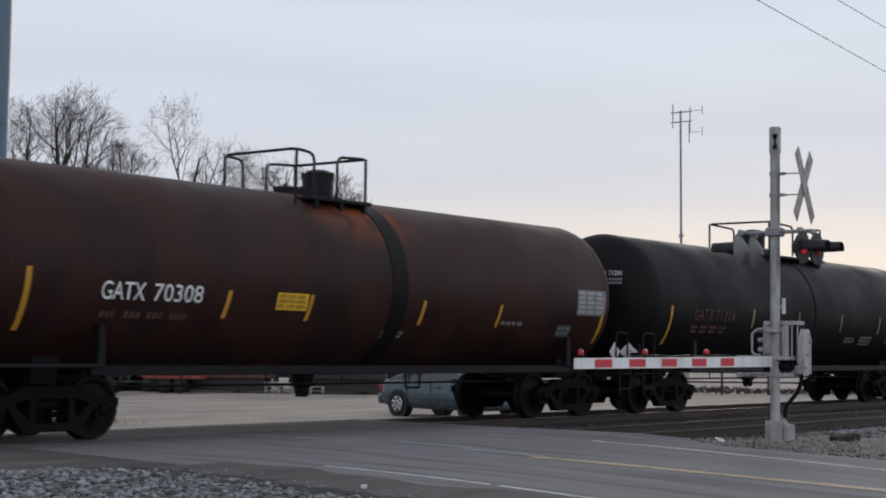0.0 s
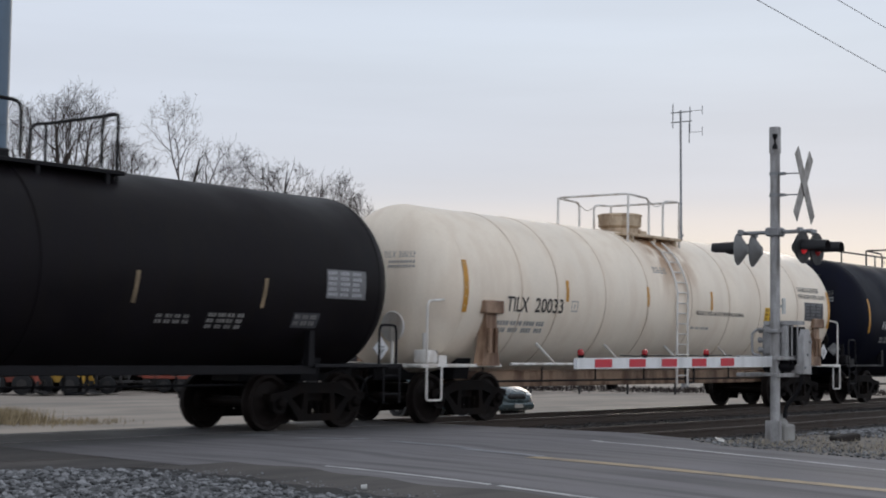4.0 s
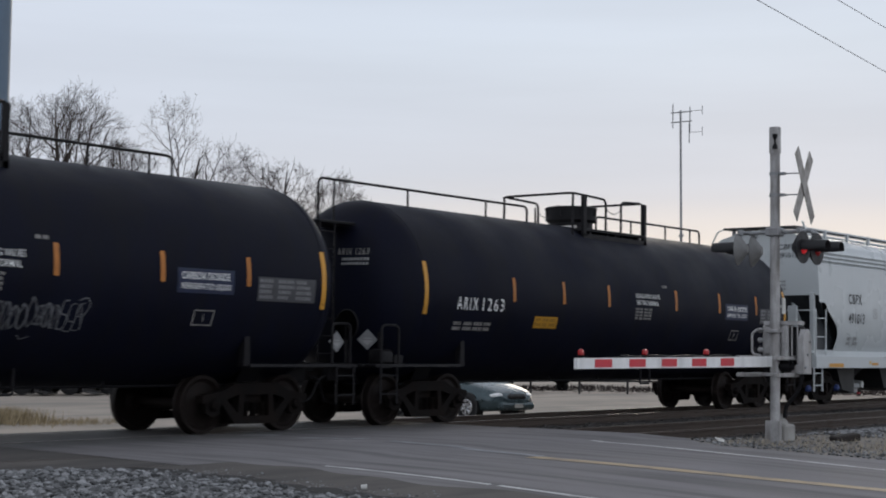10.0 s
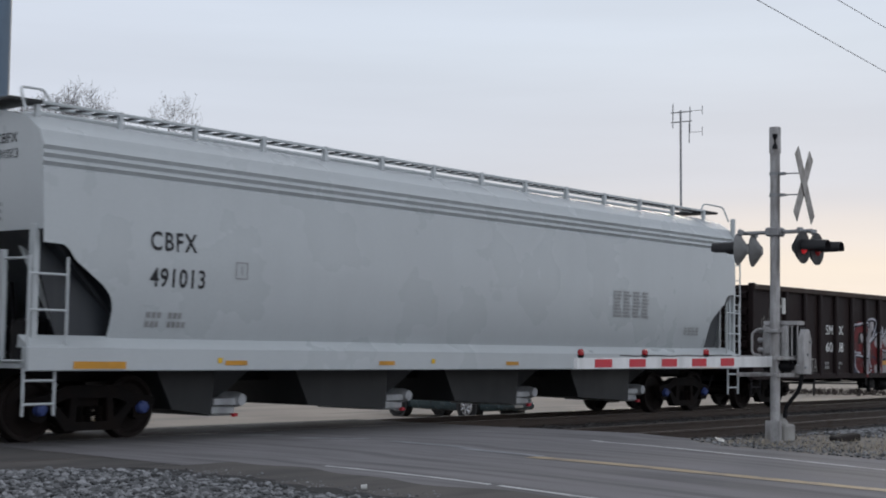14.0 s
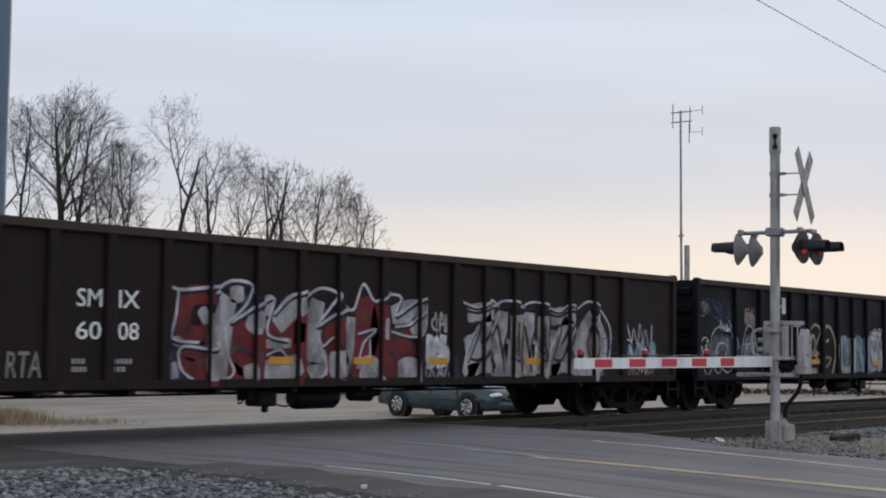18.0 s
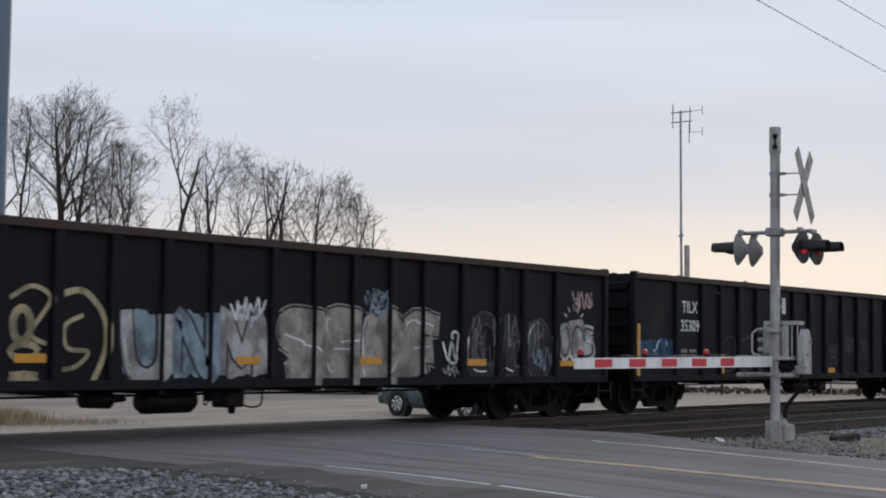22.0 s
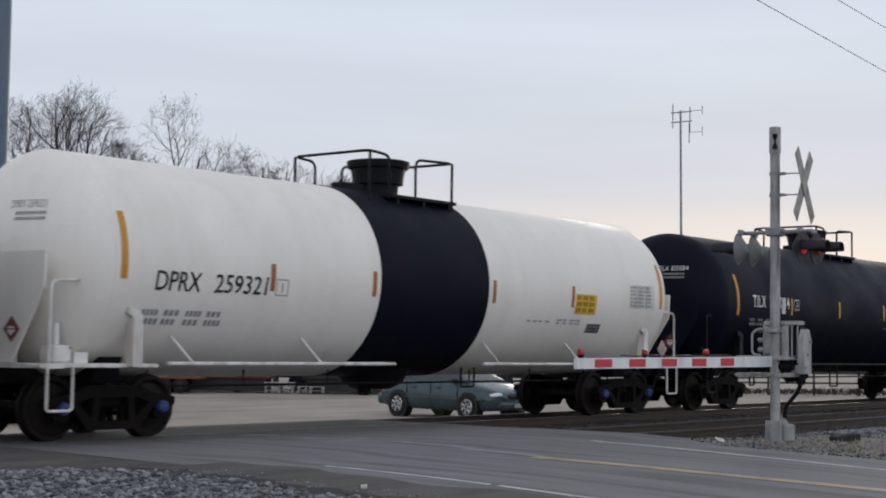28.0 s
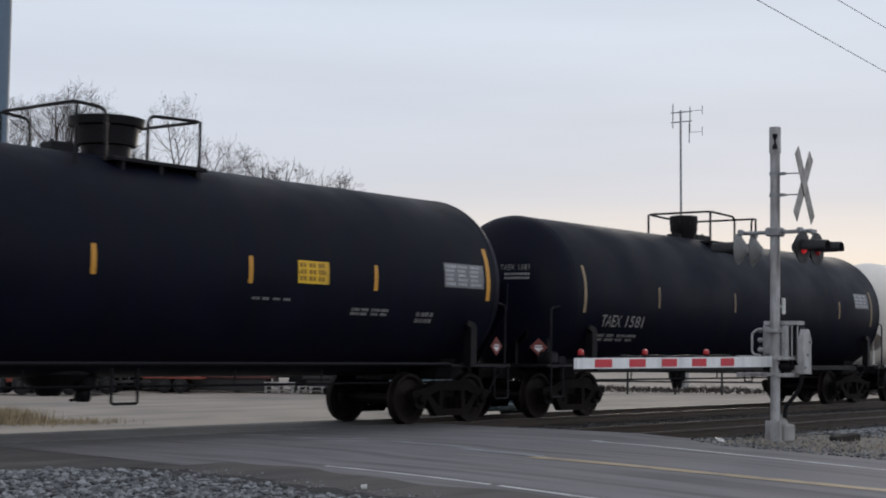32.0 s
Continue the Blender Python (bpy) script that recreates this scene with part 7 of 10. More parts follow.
# sprayed letter forms in a unit box: (paint, width, points); "edge" lines get a dark companion
GLYPHS = {
    "hooked_s": [("dark", .34, ((.1, .3), (.12, .04))), ("red", .30, ((.9, .93), (.32, .9), (.22, .55), (.75, .5))), ("red", .26, ((.95, .36), (.35, .3), (.5, .1), (1.0, .02))), ("silver", .24, ((.8, .76), (.62, .68))), ("silver", .14, ((.02, .45), (.2, .43))), ("silver", .16, ((.0, .22), (.06, .05))),
                 ("edge", .05, ((-.05, 1.0), (.2, .98), (.95, 1.03))), ("edge", .045, ((.1, .98), (.05, .7), (.0, .47), (.6, .43))), ("edge", .045, ((.95, .44), (.9, .36), (.2, .38), (.2, .15), (.6, .0)))],
    "stem_and_leg": [("dark", .5, ((.6, .75), (.9, .8))), ("silver", .44, ((.12, .02), (.14, .35), (.2, .7), (.32, .93))), ("silver", .24, ((.35, .95), (.62, .97))), ("red", .36, ((.38, .5), (.6, .55), (.95, .4))), ("red", .32, ((.5, .02), (.52, .22), (.92, .08))), ("silver", .34, ((.72, .72), (.98, .62))), ("silver", .22, ((.75, .2), (.8, .02))), ("dark", .14, ((.5, .31), (.74, .33))),
                     ("edge", .05, ((.0, .95), (.35, 1.1), (.78, 1.07), (.68, .86), (.36, .66), (.62, .74), (1.05, .92))), ("edge", .04, ((.26, .6), (.34, .3), (.45, .1), (.12, .0)))],
    "slanted_e": [("silver", .30, ((.08, .85), (.3, .86))), ("silver", .36, ((.36, .62), (.68, .84), (.95, .9))), ("red", .34, ((.05, .5), (.5, .56), (.92, .56))), ("red", .26, ((.95, .92), (.88, .3))), ("silver", .36, ((.12, .14), (.5, .12), (.85, .22))), ("red", .2, ((.02, .02), (.9, .0))), ("dark", .14, ((.3, .28), (.52, .3))), ("silver", .16, ((.15, .43), (.7, .44))),
                  ("edge", .045, ((.0, .86), (.3, .93), (.16, .55), (.62, .47))), ("edge", .05, ((.3, .76), (.66, .96), (1.02, 1.04))), ("edge", .035, ((.15, .3), (.45, .36), (.62, .27)))],
    "bone_n": [("silver", .38, ((.34, .94), (.22, .5), (.38, .2), (.2, .06))), ("red", .40, ((.52, .64), (.88, .6))), ("red", .26, ((.52, .3), (.56, .0))), ("silver", .44, ((.82, .36), (.86, .05))), ("dark", .3, ((.8, .85), (.92, .78))),
               ("edge", .05, ((.02, .95), (.4, 1.08), (.78, 1.02), (.62, .86), (.32, .64), (.62, .74), (1.02, .88))), ("edge", .04, ((.32, .6), (.46, .32), (.56, .12), (.3, .0))), ("edge", .035, ((.42, .38), (.7, .52)))],
    "peaked_a": [("silver", .24, ((.14, .76), (.08, .2))), ("red", .52, ((.4, 1.0), (.5, .55), (.36, .22))), ("red", .46, ((.82, .92), (.76, .3))), ("silver", .5, ((.35, .12), (.76, .1))), ("silver", .2, ((.92, .76), (.9, .5))), ("rust", .14, ((.42, .86), (.45, .7))),
                 ("edge", .05, ((-.02, .86), (.2, .86), (.4, 1.16), (.66, .96), (1.0, 1.08))), ("edge", .04, ((.3, .56), (.7, .62), (.42, .45), (.3, .15))), ("edge", .035, ((.56, .5), (.6, .2), (.82, .02)))],
    "swept_s": [("silver", .36, ((.1, .8), (.5, .85), (.9, .9))), ("red", .42, ((.08, .5), (.64, .5))), ("silver", .46, ((.3, .1), (.82, .12))), ("silver", .26, ((.92, .76), (.62, .62))), ("red", .2, ((.1, .3), (.05, .0))),
                ("edge", .05, ((.0, 1.06), (.35, 1.02), (.22, .8), (.95, 1.02), (1.04, .7), (.95, .4))), ("edge", .04, ((.2, .66), (.62, .7), (.95, .86), (.8, .55), (.1, .6)))],
    "zig_m": [("ink", .07, ((.5, .5), (.9, .8))), ("ink", .09, ((.75, .42), (.95, .15))), ("silver", .34, ((.08, .88), (.9, .93))), ("silver", .42, ((.8, .85), (.35, .4), (.1, .05))), ("beige", .30, ((.6, .32), (1.0, .5))), ("silver", .26, ((.1, .12), (.92, .14))), ("ink", .05, ((.0, .93), (.4, .9), (.8, .98), (1.0, .92))), ("ink", .05, ((.04, .72), (.5, .74), (.12, .22))), ("ink", .06, ((.2, .28), (.56, .3), (1.0, .76))), ("ink", .08, ((.3, .02), (.6, .06), (.9, .02))),
              ("edge", .045, ((-.03, 1.03), (.4, .98), (.8, 1.08), (1.04, 1.0))), ("edge", .035, ((.0, .0), (.1, .4), (.34, .66)))],
    "twin_post": [("ink", .09, ((.5, .95), (.5, .55))), ("ink", .07, ((.12, .75), (.3, .3))), ("ink", .06, ((.72, .8), (.7, .5), (.9, .2))), ("silver", .46, ((.28, .94), (.16, .08))), ("beige", .46, ((.76, .9), (.82, .4), (.72, .05))), ("silver", .2, ((.45, .5), (.55, .1))), ("ink", .05, ((.0, .92), (.3, 1.0), (.7, 1.0), (1.0, .92))), ("ink", .05, ((.52, .76), (.32, .4), (.36, .1))), ("ink", .045, ((.55, .3), (.78, .25), (.6, .46))), ("ink", .05, ((1.0, .8), (.95, .3), (1.0, .05))),
                  ("edge", .045, ((-.02, 1.0), (.3, 1.08), (.7, 1.08), (1.02, 1.0))), ("edge", .03, ((.5, .1), (.55, .5)))],
    "round_q": [("silver", .32, ((.5, .95), (.15, .6), (.25, .15), (.7, .1), (.85, .55), (.55, .92))), ("beige", .2, ((.5, .7), (.5, .35))), ("ink", .05, ((.5, .72), (.36, .5), (.5, .28), (.66, .5), (.52, .72))), ("ink", .045, ((.1, .95), (.5, 1.05), (1.0, .7), (.95, .2), (.6, -.02))),
                ("edge", .045, ((.05, 1.03), (.5, 1.14), (1.07, .76), (1.03, .2)))],
}


def sprayed_piece(car, xc, ribs, letters, z0, z1, label):
    """A row of letter forms: (form, x0, x1) each; fields first, then inks, then pale edges with a dark line inside."""
    paints = {"red": M_SPRAYRED, "silver": M_SPRAYSILVER, "dark": M_SPRAYNAVY, "beige": M_SPRAYBEIGE, "rust": M_SPRAYRUST, "ink": M_SPRAYDARK}
    order = ("dark", "red", "silver", "beige", "rust", "ink", "shade", "edge")
    flat = lambda x, z: 0.0
    fields = {k: BM() for k in order}
    for form, x0, x1 in letters:
        for paint, w, pts in GLYPHS[form]:
            line = curve([(x0 - xc + u * (x1 - x0), z0 + v * (z1 - z0)) for u, v in pts], 6)
            if paint == "edge":
                ribbon(fields["edge"], line, w, flat, 0.0)
                ribbon(fields["shade"], [(x + 0.01, z - w * 1.05) for x, z in line], w * 0.9, flat, 0.0)
            else:
                ribbon(fields[paint], line, (lambda q, ww=w: ww * (0.82 + 0.3 * math.sin(q * math.pi))), flat, 0.0)
    for k, name in enumerate(order):
        bm = fields[name]
        if not bm.faces:
            bm.free()
            continue
        cut_to_posts(bm, ribs, xc, 0.0006 + 0.0007 * k)
        m = M_SPRAYEDGE if name == "edge" else M_SPRAYDARK if name == "shade" else paints[name]
        tagged(part("graffiti", bm, m, car, label, smooth=False), kind="stuff")


def build_gondola_g():
    xc, x0, x1 = 31.16, 20.95, 41.37
    ribs = (22.71, 23.8, 24.72, 25.71, 26.73, 27.66, 28.61, 29.55, 30.48, 31.56, 32.58, 33.52, 34.46, 35.4, 36.35, 37.3, 38.2, 39.27)
    car, surf, flat, post = gondola("gondola_car", xc, x0, x1, ribs, (22.55, 39.77), M_GONBROWN, "dark brown gondola car covered in large sprayed graffiti", gear=(-0.54, -1))
    lettering("SM", 25.16 - xc, 25.59 - xc, 1.87, 2.12, flat, M_INKWHITE, car)
    lettering("IX", 25.89 - xc, 26.26 - xc, 1.87, 2.12, flat, M_INKWHITE, car)
    lettering("60", 25.16 - xc, 25.59 - xc, 1.42, 1.67, flat, M_INKWHITE, car)
    lettering("08", 25.89 - xc, 26.26 - xc, 1.42, 1.67, flat, M_INKWHITE, car)
    bars(25.1 - xc, 25.45 - xc, 0.95, 1.17, 2, flat, M_INKMID, car, 51, words=1)
    bars(25.8 - xc, 26.2 - xc, 0.95, 1.17, 2, flat, M_INKMID, car, 52, words=1)
    lettering("BB", 23.10 - xc, 23.85 - xc, 1.36, 1.68, lambda x, z: -1.438, M_INKGREY, car, "chalked letters", 0.25, "graffiti_tag")
    lettering("SPA", 22.9 - xc, 23.88 - xc, 0.92, 1.25, lambda x, z: -1.438, M_INKWHITE, car, "white sprayed letters", 0.2, "graffiti_tag")
    lettering("RTA", 24.04 - xc, 24.6 - xc, 0.9, 1.25, lambda x, z: -1.438, M_INKGREY, car, "faded sprayed letters", 0.1, "graffiti_tag")
    tag(car, xc, 21.45, 22.5, 1.85, 2.3, M_INKGREY, 4, 0.018)
    tag(car, xc, 21.8, 22.2, 2.2, 2.42, M_INKGREY, 6, 0.018, 4)
    for i, (a, b, z1, m) in enumerate(((26.75, 27.4, 1.35, M_SPRAYNAVY), (27.3, 28.9, 1.8, M_SPRAYDARKRED), (28.6, 29.9, 1.75, M_SPRAYRED), (29.6, 30.9, 1.7, M_SPRAYDARKRED), (30.6, 31.9, 1.75, M_SPRAYRED), (31.6, 32.5, 1.5, M_SPRAYDARKRED), (32.6, 33.7, 1.25, M_SPRAYNAVY), (33.8, 36.3, 1.85, M_SPRAYSILVER), (36.0, 38.7, 1.8, M_SPRAYBEIGE))):
        blob(car, xc, ribs, a, b, 0.78, z1, m, 60 + i, 0.0001 + 0.00005 * i)
    sprayed_piece(car, xc, ribs, (("hooked_s", 26.9, 27.75), ("stem_and_leg", 27.65, 28.7), ("slanted_e", 28.66, 29.66), ("bone_n", 29.6, 30.66), ("peaked_a", 30.6, 31.75), ("swept_s", 31.7, 32.7)), 0.80, 2.2, "red and silver sprayed letters with white edges")
    sprayed_piece(car, xc, ribs, (("zig_m", 33.85, 34.85), ("twin_post", 34.75, 35.7), ("twin_post", 35.62, 36.6), ("zig_m", 36.55, 37.45), ("round_q", 37.5, 38.7)), 0.80, 2.16, "silver sprayed letters with black lines and white edges")
    graffiti(car, xc, ribs, "8S", 32.68, 33.35, 1.12, 1.55, (M_SPRAYWHITE,), M_SPRAYWHITE, None, 13, 0.4)
    tag(car, xc, 33.0, 33.3, 1.6, 2.0, M_SPRAYGREY, 44, 0.05, 3)
    tag(car, xc, 32.75, 33.4, 0.82, 1.05, M_SPRAYGREY, 45, 0.035, 3)
    tag(car, xc, 39.5, 40.5, 1.45, 1.9, M_SPRAYWHITE, 14, 0.03, 4)
    graffiti(car, xc, ribs, "MM", 39.5, 40.6, 1.05, 1.5, (M_SPRAYBLUE,), M_SPRAYDARK, None, 15, 0.25)
    tag(car, xc, 39.5, 40.6, 0.85, 1.05, M_SPRAYPINK, 16, 0.03)
    frame_box(car, 38.5 - xc, 39.1 - xc, 1.3, 1.62, lambda x, z: -1.435, M_SPRAYTEAL)
    rects(car, xc, ((21.55, 22.1, 1.06, 1.2), (28.86, 29.4, 1.08, 1.2), (30.83, 31.34, 1.08, 1.2), (32.83, 33.35, 1.08, 1.2), (35.77, 36.3, 1.08, 1.2), (39.6, 40.2, 1.13, 1.27)), M_TAPE)
    bars(21.55 - xc, 22.1 - xc, 0.92, 1.02, 1, flat, M_INKMID, car, 53)
    bars(22.3 - xc, 22.6 - xc, 0.9, 1.1, 2, flat, M_INKMID, car, 54, words=2)
    CARS.append((car, xc))


def nested_piece(car, xc, ribs, x0, x1, z0, z1, seed):
    """A pale hazy field with nested arches and short upright strokes drawn over it in thin lines."""
    rnd = random.Random(seed)
    blob(car, xc, ribs, x0 + 0.05, x1 - 0.05, z0, z1 - 0.12, M_SPRAYHAZE, seed, 0.0004, 5)
    cx, w = (x0 + x1) / 2 - xc, (x1 - x0) / 2
    pale, deep = BM(), BM()
    flat = lambda x, z: 0.0
    for k in range(4):
        q = 1.0 - 0.22 * k
        arch = [(cx - w * q, z0 + 0.02), (cx - w * q * 0.95, z0 + (z1 - z0) * 0.55 * q), (cx - w * q * 0.45, z0 + (z1 - z0) * q), (cx + w * q * 0.4, z0 + (z1 - z0) * q * 0.97), (cx + w * q * 0.92, z0 + (z1 - z0) * 0.5 * q), (cx + w * q, z0 + 0.04)]
        ribbon(pale if k % 2 == 0 else deep, curve([(x + rnd.uniform(-.03, .03), z + rnd.uniform(-.03, .03)) for x, z in arch], 6), 0.035, flat, 0)
    for k in range(11):
        x = cx + w * rnd.uniform(-0.8, 0.8)
        z = z0 + (z1 - z0) * rnd.uniform(0.05, 0.45)
        h = (z1 - z0) * rnd.uniform(0.15, 0.4)
        ribbon(pale if k % 3 else deep, curve([(x, z), (x + rnd.uniform(-.06, .06), z + h * 0.6), (x + rnd.uniform(-.04, .12), z + h)], 5), 0.035, flat, 0)
    for bm, m, d in ((deep, M_SPRAYDARK, 0.0011), (pale, M_SPRAYMIST, 0.0018)):
        cut_to_posts(bm, ribs, xc, d)
        tagged(part("graffiti", bm, m, car, "pale sprayed piece of nested arches", smooth=False), kind="stuff")


def build_gondola_h():
    xc, x0, x1 = 52.68, 42.47, 62.89
    ribs = (44.31, 45.57, 46.29, 47.25, 48.23, 49.14, 50.1, 51.06, 52.0, 53.26, 54.24, 55.15, 56.11, 57.0, 58.1, 59.2, 60.0, 61.1)
    car, surf, flat, post = gondola("gondola_car", xc, x0, x1, ribs, (44.25, 61.1), M_GONBLACK, "black gondola car with silver, blue and yellow graffiti", gear=(-0.96, 1))
    lettering("C T", 46.54 - xc, 46.96 - xc, 1.93, 2.18, flat, M_INKWHITE, car, weight=0.002)
    lettering("M X", 47.46 - xc, 47.94 - xc, 1.93, 2.18, flat, M_INKWHITE, car, weight=0.002)
    lettering("35", 46.54 - xc, 46.98 - xc, 1.43, 1.68, flat, M_INKWHITE, car, weight=0.002)
    lettering("249", 47.36 - xc, 47.98 - xc, 1.43, 1.68, flat, M_INKWHITE, car, weight=0.002)
    bars(46.55 - xc, 46.9 - xc, 0.92, 1.12, 2, flat, M_INKMID, car, 61, words=1)
    bars(47.4 - xc, 47.95 - xc, 0.92, 1.12, 2, flat, M_INKMID, car, 62, words=1)
    tag(car, xc, 47.4, 47.95, 1.12, 1.32, M_INKGREY, 17, 0.02)
    tag(car, xc, 42.75, 44.1, 2.25, 2.55, M_SPRAYTEAL, 18, 0.02)
    tag(car, xc, 42.7, 43.1, 2.3, 2.5, M_INKGREY, 19, 0.02)
    tag(car, xc, 43.5, 44.1, 2.0, 2.25, M_SPRAYTEAL, 181, 0.02, 4)
    nested_piece(car, xc, ribs, 43.05, 44.42, 1.08, 1.92, 20)
    tag(car, xc, 43.55, 43.95, 1.88, 2.08, M_SPRAYWHITE, 21, 0.022, 4)
    tag(car, xc, 42.65, 42.95, 1.2, 1.6, M_SPRAYWHITE, 22, 0.022, 3)
    for k, (a, b) in enumerate(((42.8, 43.2), (43.3, 43.7), (43.65, 44.3))):
        bm = BM()
        ribbon(bm, curve([(a - xc, 1.0), ((a + b) / 2 - xc, 0.84 + 0.03 * k), (b - xc, 1.0 + 0.04 * k)], 6), 0.03, lambda x, z: -1.437, 0)
        part("graffiti_tag", bm, M_SPRAYGREY, car, "short sprayed arc", smooth=False)
    nested_piece(car, xc, ribs, 44.66, 45.5, 1.12, 1.95, 25)
    blob(car, xc, ribs, 44.78, 45.28, 2.0, 2.35, M_SPRAYDULLPINK, 102, 0.0008, 6)
    tag(car, xc, 44.8, 45.3, 2.0, 2.4, M_SPRAYPINK, 24, 0.02, 4)
    tag(car, xc, 45.7, 46.15, 1.2, 1.75, M_INKGREY, 26, 0.02, 4)
    # cream and yellow curls
    bm = BM()
    g = lambda x, z: 0.0
    for pts, w in (((48.4, 1.95), (48.75, 2.12), (49.05, 1.95), (48.75, 1.5), (49.0, 1.35)), .065), (((49.2, 2.02), (49.6, 2.08), (49.95, 1.75), (50.0, 1.3), (49.8, 0.85)), .09), (((49.6, 1.75), (49.3, 1.6), (49.35, 1.3), (49.7, 1.25), (49.5, 1.05), (49.2, 1.0)), .065):
        ribbon(bm, curve([(p[0] - xc, p[1]) for p in pts], 6), w, g, 0)
    ribbon(bm, [(p[0] - xc, p[1]) for p in ellipse(48.6, 1.6, .14, .22)], .12, g, 0)
    ribbon(bm, [(p[0] - xc, p[1]) for p in ellipse(48.65, 1.25, .22, .1)], .1, g, 0)
    cut_to_posts(bm, ribs, xc, 0.001)
    part("graffiti", bm, M_SPRAYGOLD, car, "cream and yellow sprayed curls", smooth=False)
    blob(car, xc, ribs, 48.4, 48.9, 0.8, 1.0, M_SPRAYGOLD, 101, 0.001)
    for i, (a, b) in enumerate(((50.25, 51.0), (51.15, 51.95), (52.1, 53.1))):
        blob(car, xc, ribs, a, b, 0.85, 1.88, M_SPRAYBLUE if i < 2 else M_SPRAYGREY, 103 + i, 0.0006, 5)
    graffiti(car, xc, ribs, "UNM", 50.3, 53.05, 0.9, 1.8, (M_SPRAYGREY, M_SPRAYBLUE), M_SPRAYDARK, None, 27, 0.3)
    tag(car, xc, 52.4, 53.1, 1.8, 2.05, M_SPRAYWHITE, 28, 0.04, 5)
    graffiti(car, xc, ribs, "SEDF", 53.45, 57.55, 0.85, 1.85, (M_SPRAYBEIGE,), M_SPRAYDARK, M_SPRAYBEIGE, 29, 0.46)
    for i, (a, b) in enumerate(((53.6, 54.2), (54.4, 55.2), (55.4, 56.2), (56.4, 57.0))):
        blob(car, xc, ribs, a, b, 0.85, 1.7, M_SPRAYBEIGE, 110 + i, 0.0028, 5)
    graffiti(car, xc, ribs, "SEDF", 53.5, 57.4, 0.9, 1.75, (M_SPRAYBEIGE,), M_SPRAYWHITE, None, 30, 0.30)
    for k in range(3):
        tag(car, xc, 55.45, 56.05, 1.98, 2.3, M_SPRAYBLUE, 115 + k, 0.045, 4)
    tag(car, xc, 57.6, 58.3, 1.1, 1.6, M_SPRAYWHITE, 31, 0.05, 3)
    tag(car, xc, 57.6, 58.1, 0.88, 1.05, M_INKMID, 32, 0.03)
    graffiti(car, xc, ribs, "CIO", 58.3, 61.0, 0.88, 1.95, (M_SPRAYDARK,), M_SPRAYFAINT, None, 33, 0.26)
    for k in range(4):
        tag(car, xc, 58.3 + 0.62 * k, 58.8 + 0.62 * k, 0.9 + 0.1 * k, 1.5 + 0.12 * k, M_SPRAYFAINT, 140 + k, 0.03, 3)
        tag(car, xc, 58.4 + 0.6 * k, 58.75 + 0.6 * k, 1.2, 1.9, M_INKGREY, 150 + k, 0.016, 3)
    tag(car, xc, 60.3, 61.0, 1.0, 1.4, M_SPRAYBLUE, 34, 0.04, 4)
    blob(car, xc, ribs, 61.3, 62.5, 1.25, 1.8, M_SPRAYGREY, 116, 0.0006)
    blob(car, xc, ribs, 61.55, 62.2, 1.5, 2.0, M_SPRAYGREY, 117, 0.0009, 5)
    graffiti(car, xc, ribs, "OCS", 61.25, 62.5, 1.22, 1.85, (M_SPRAYFAINT,), M_SPRAYGREY, M_SPRAYWHITE, 35, 0.12, lines=M_SPRAYDARK)
    for k in range(5):
        an = math.pi * (0.2 + 0.15 * k)
        bm = BM()
        ribbon(bm, [(61.75 - xc + r * math.cos(an), 1.85 + r * math.sin(an)) for r in (0.3, 0.42)], 0.03, lambda x, z: -1.436, 0)
        part("graffiti_tag", bm, M_SPRAYWHITE, car, "short sprayed ray", smooth=False)
    tag(car, xc, 61.7, 62.4, 2.2, 2.5, M_SPRAYPINK, 36, 0.05, 4)
    rects(car, xc, ((43.25, 44.05, 1.03, 1.16), (48.5, 49.0, 1.10, 1.22), (52.5, 53.0, 1.08, 1.2), (55.33, 55.87, 1.08, 1.2), (58.26, 58.83, 1.06, 1.18), (61.17, 62.0, 1.05, 1.16)), M_TAPE)
    CARS.append((car, xc))


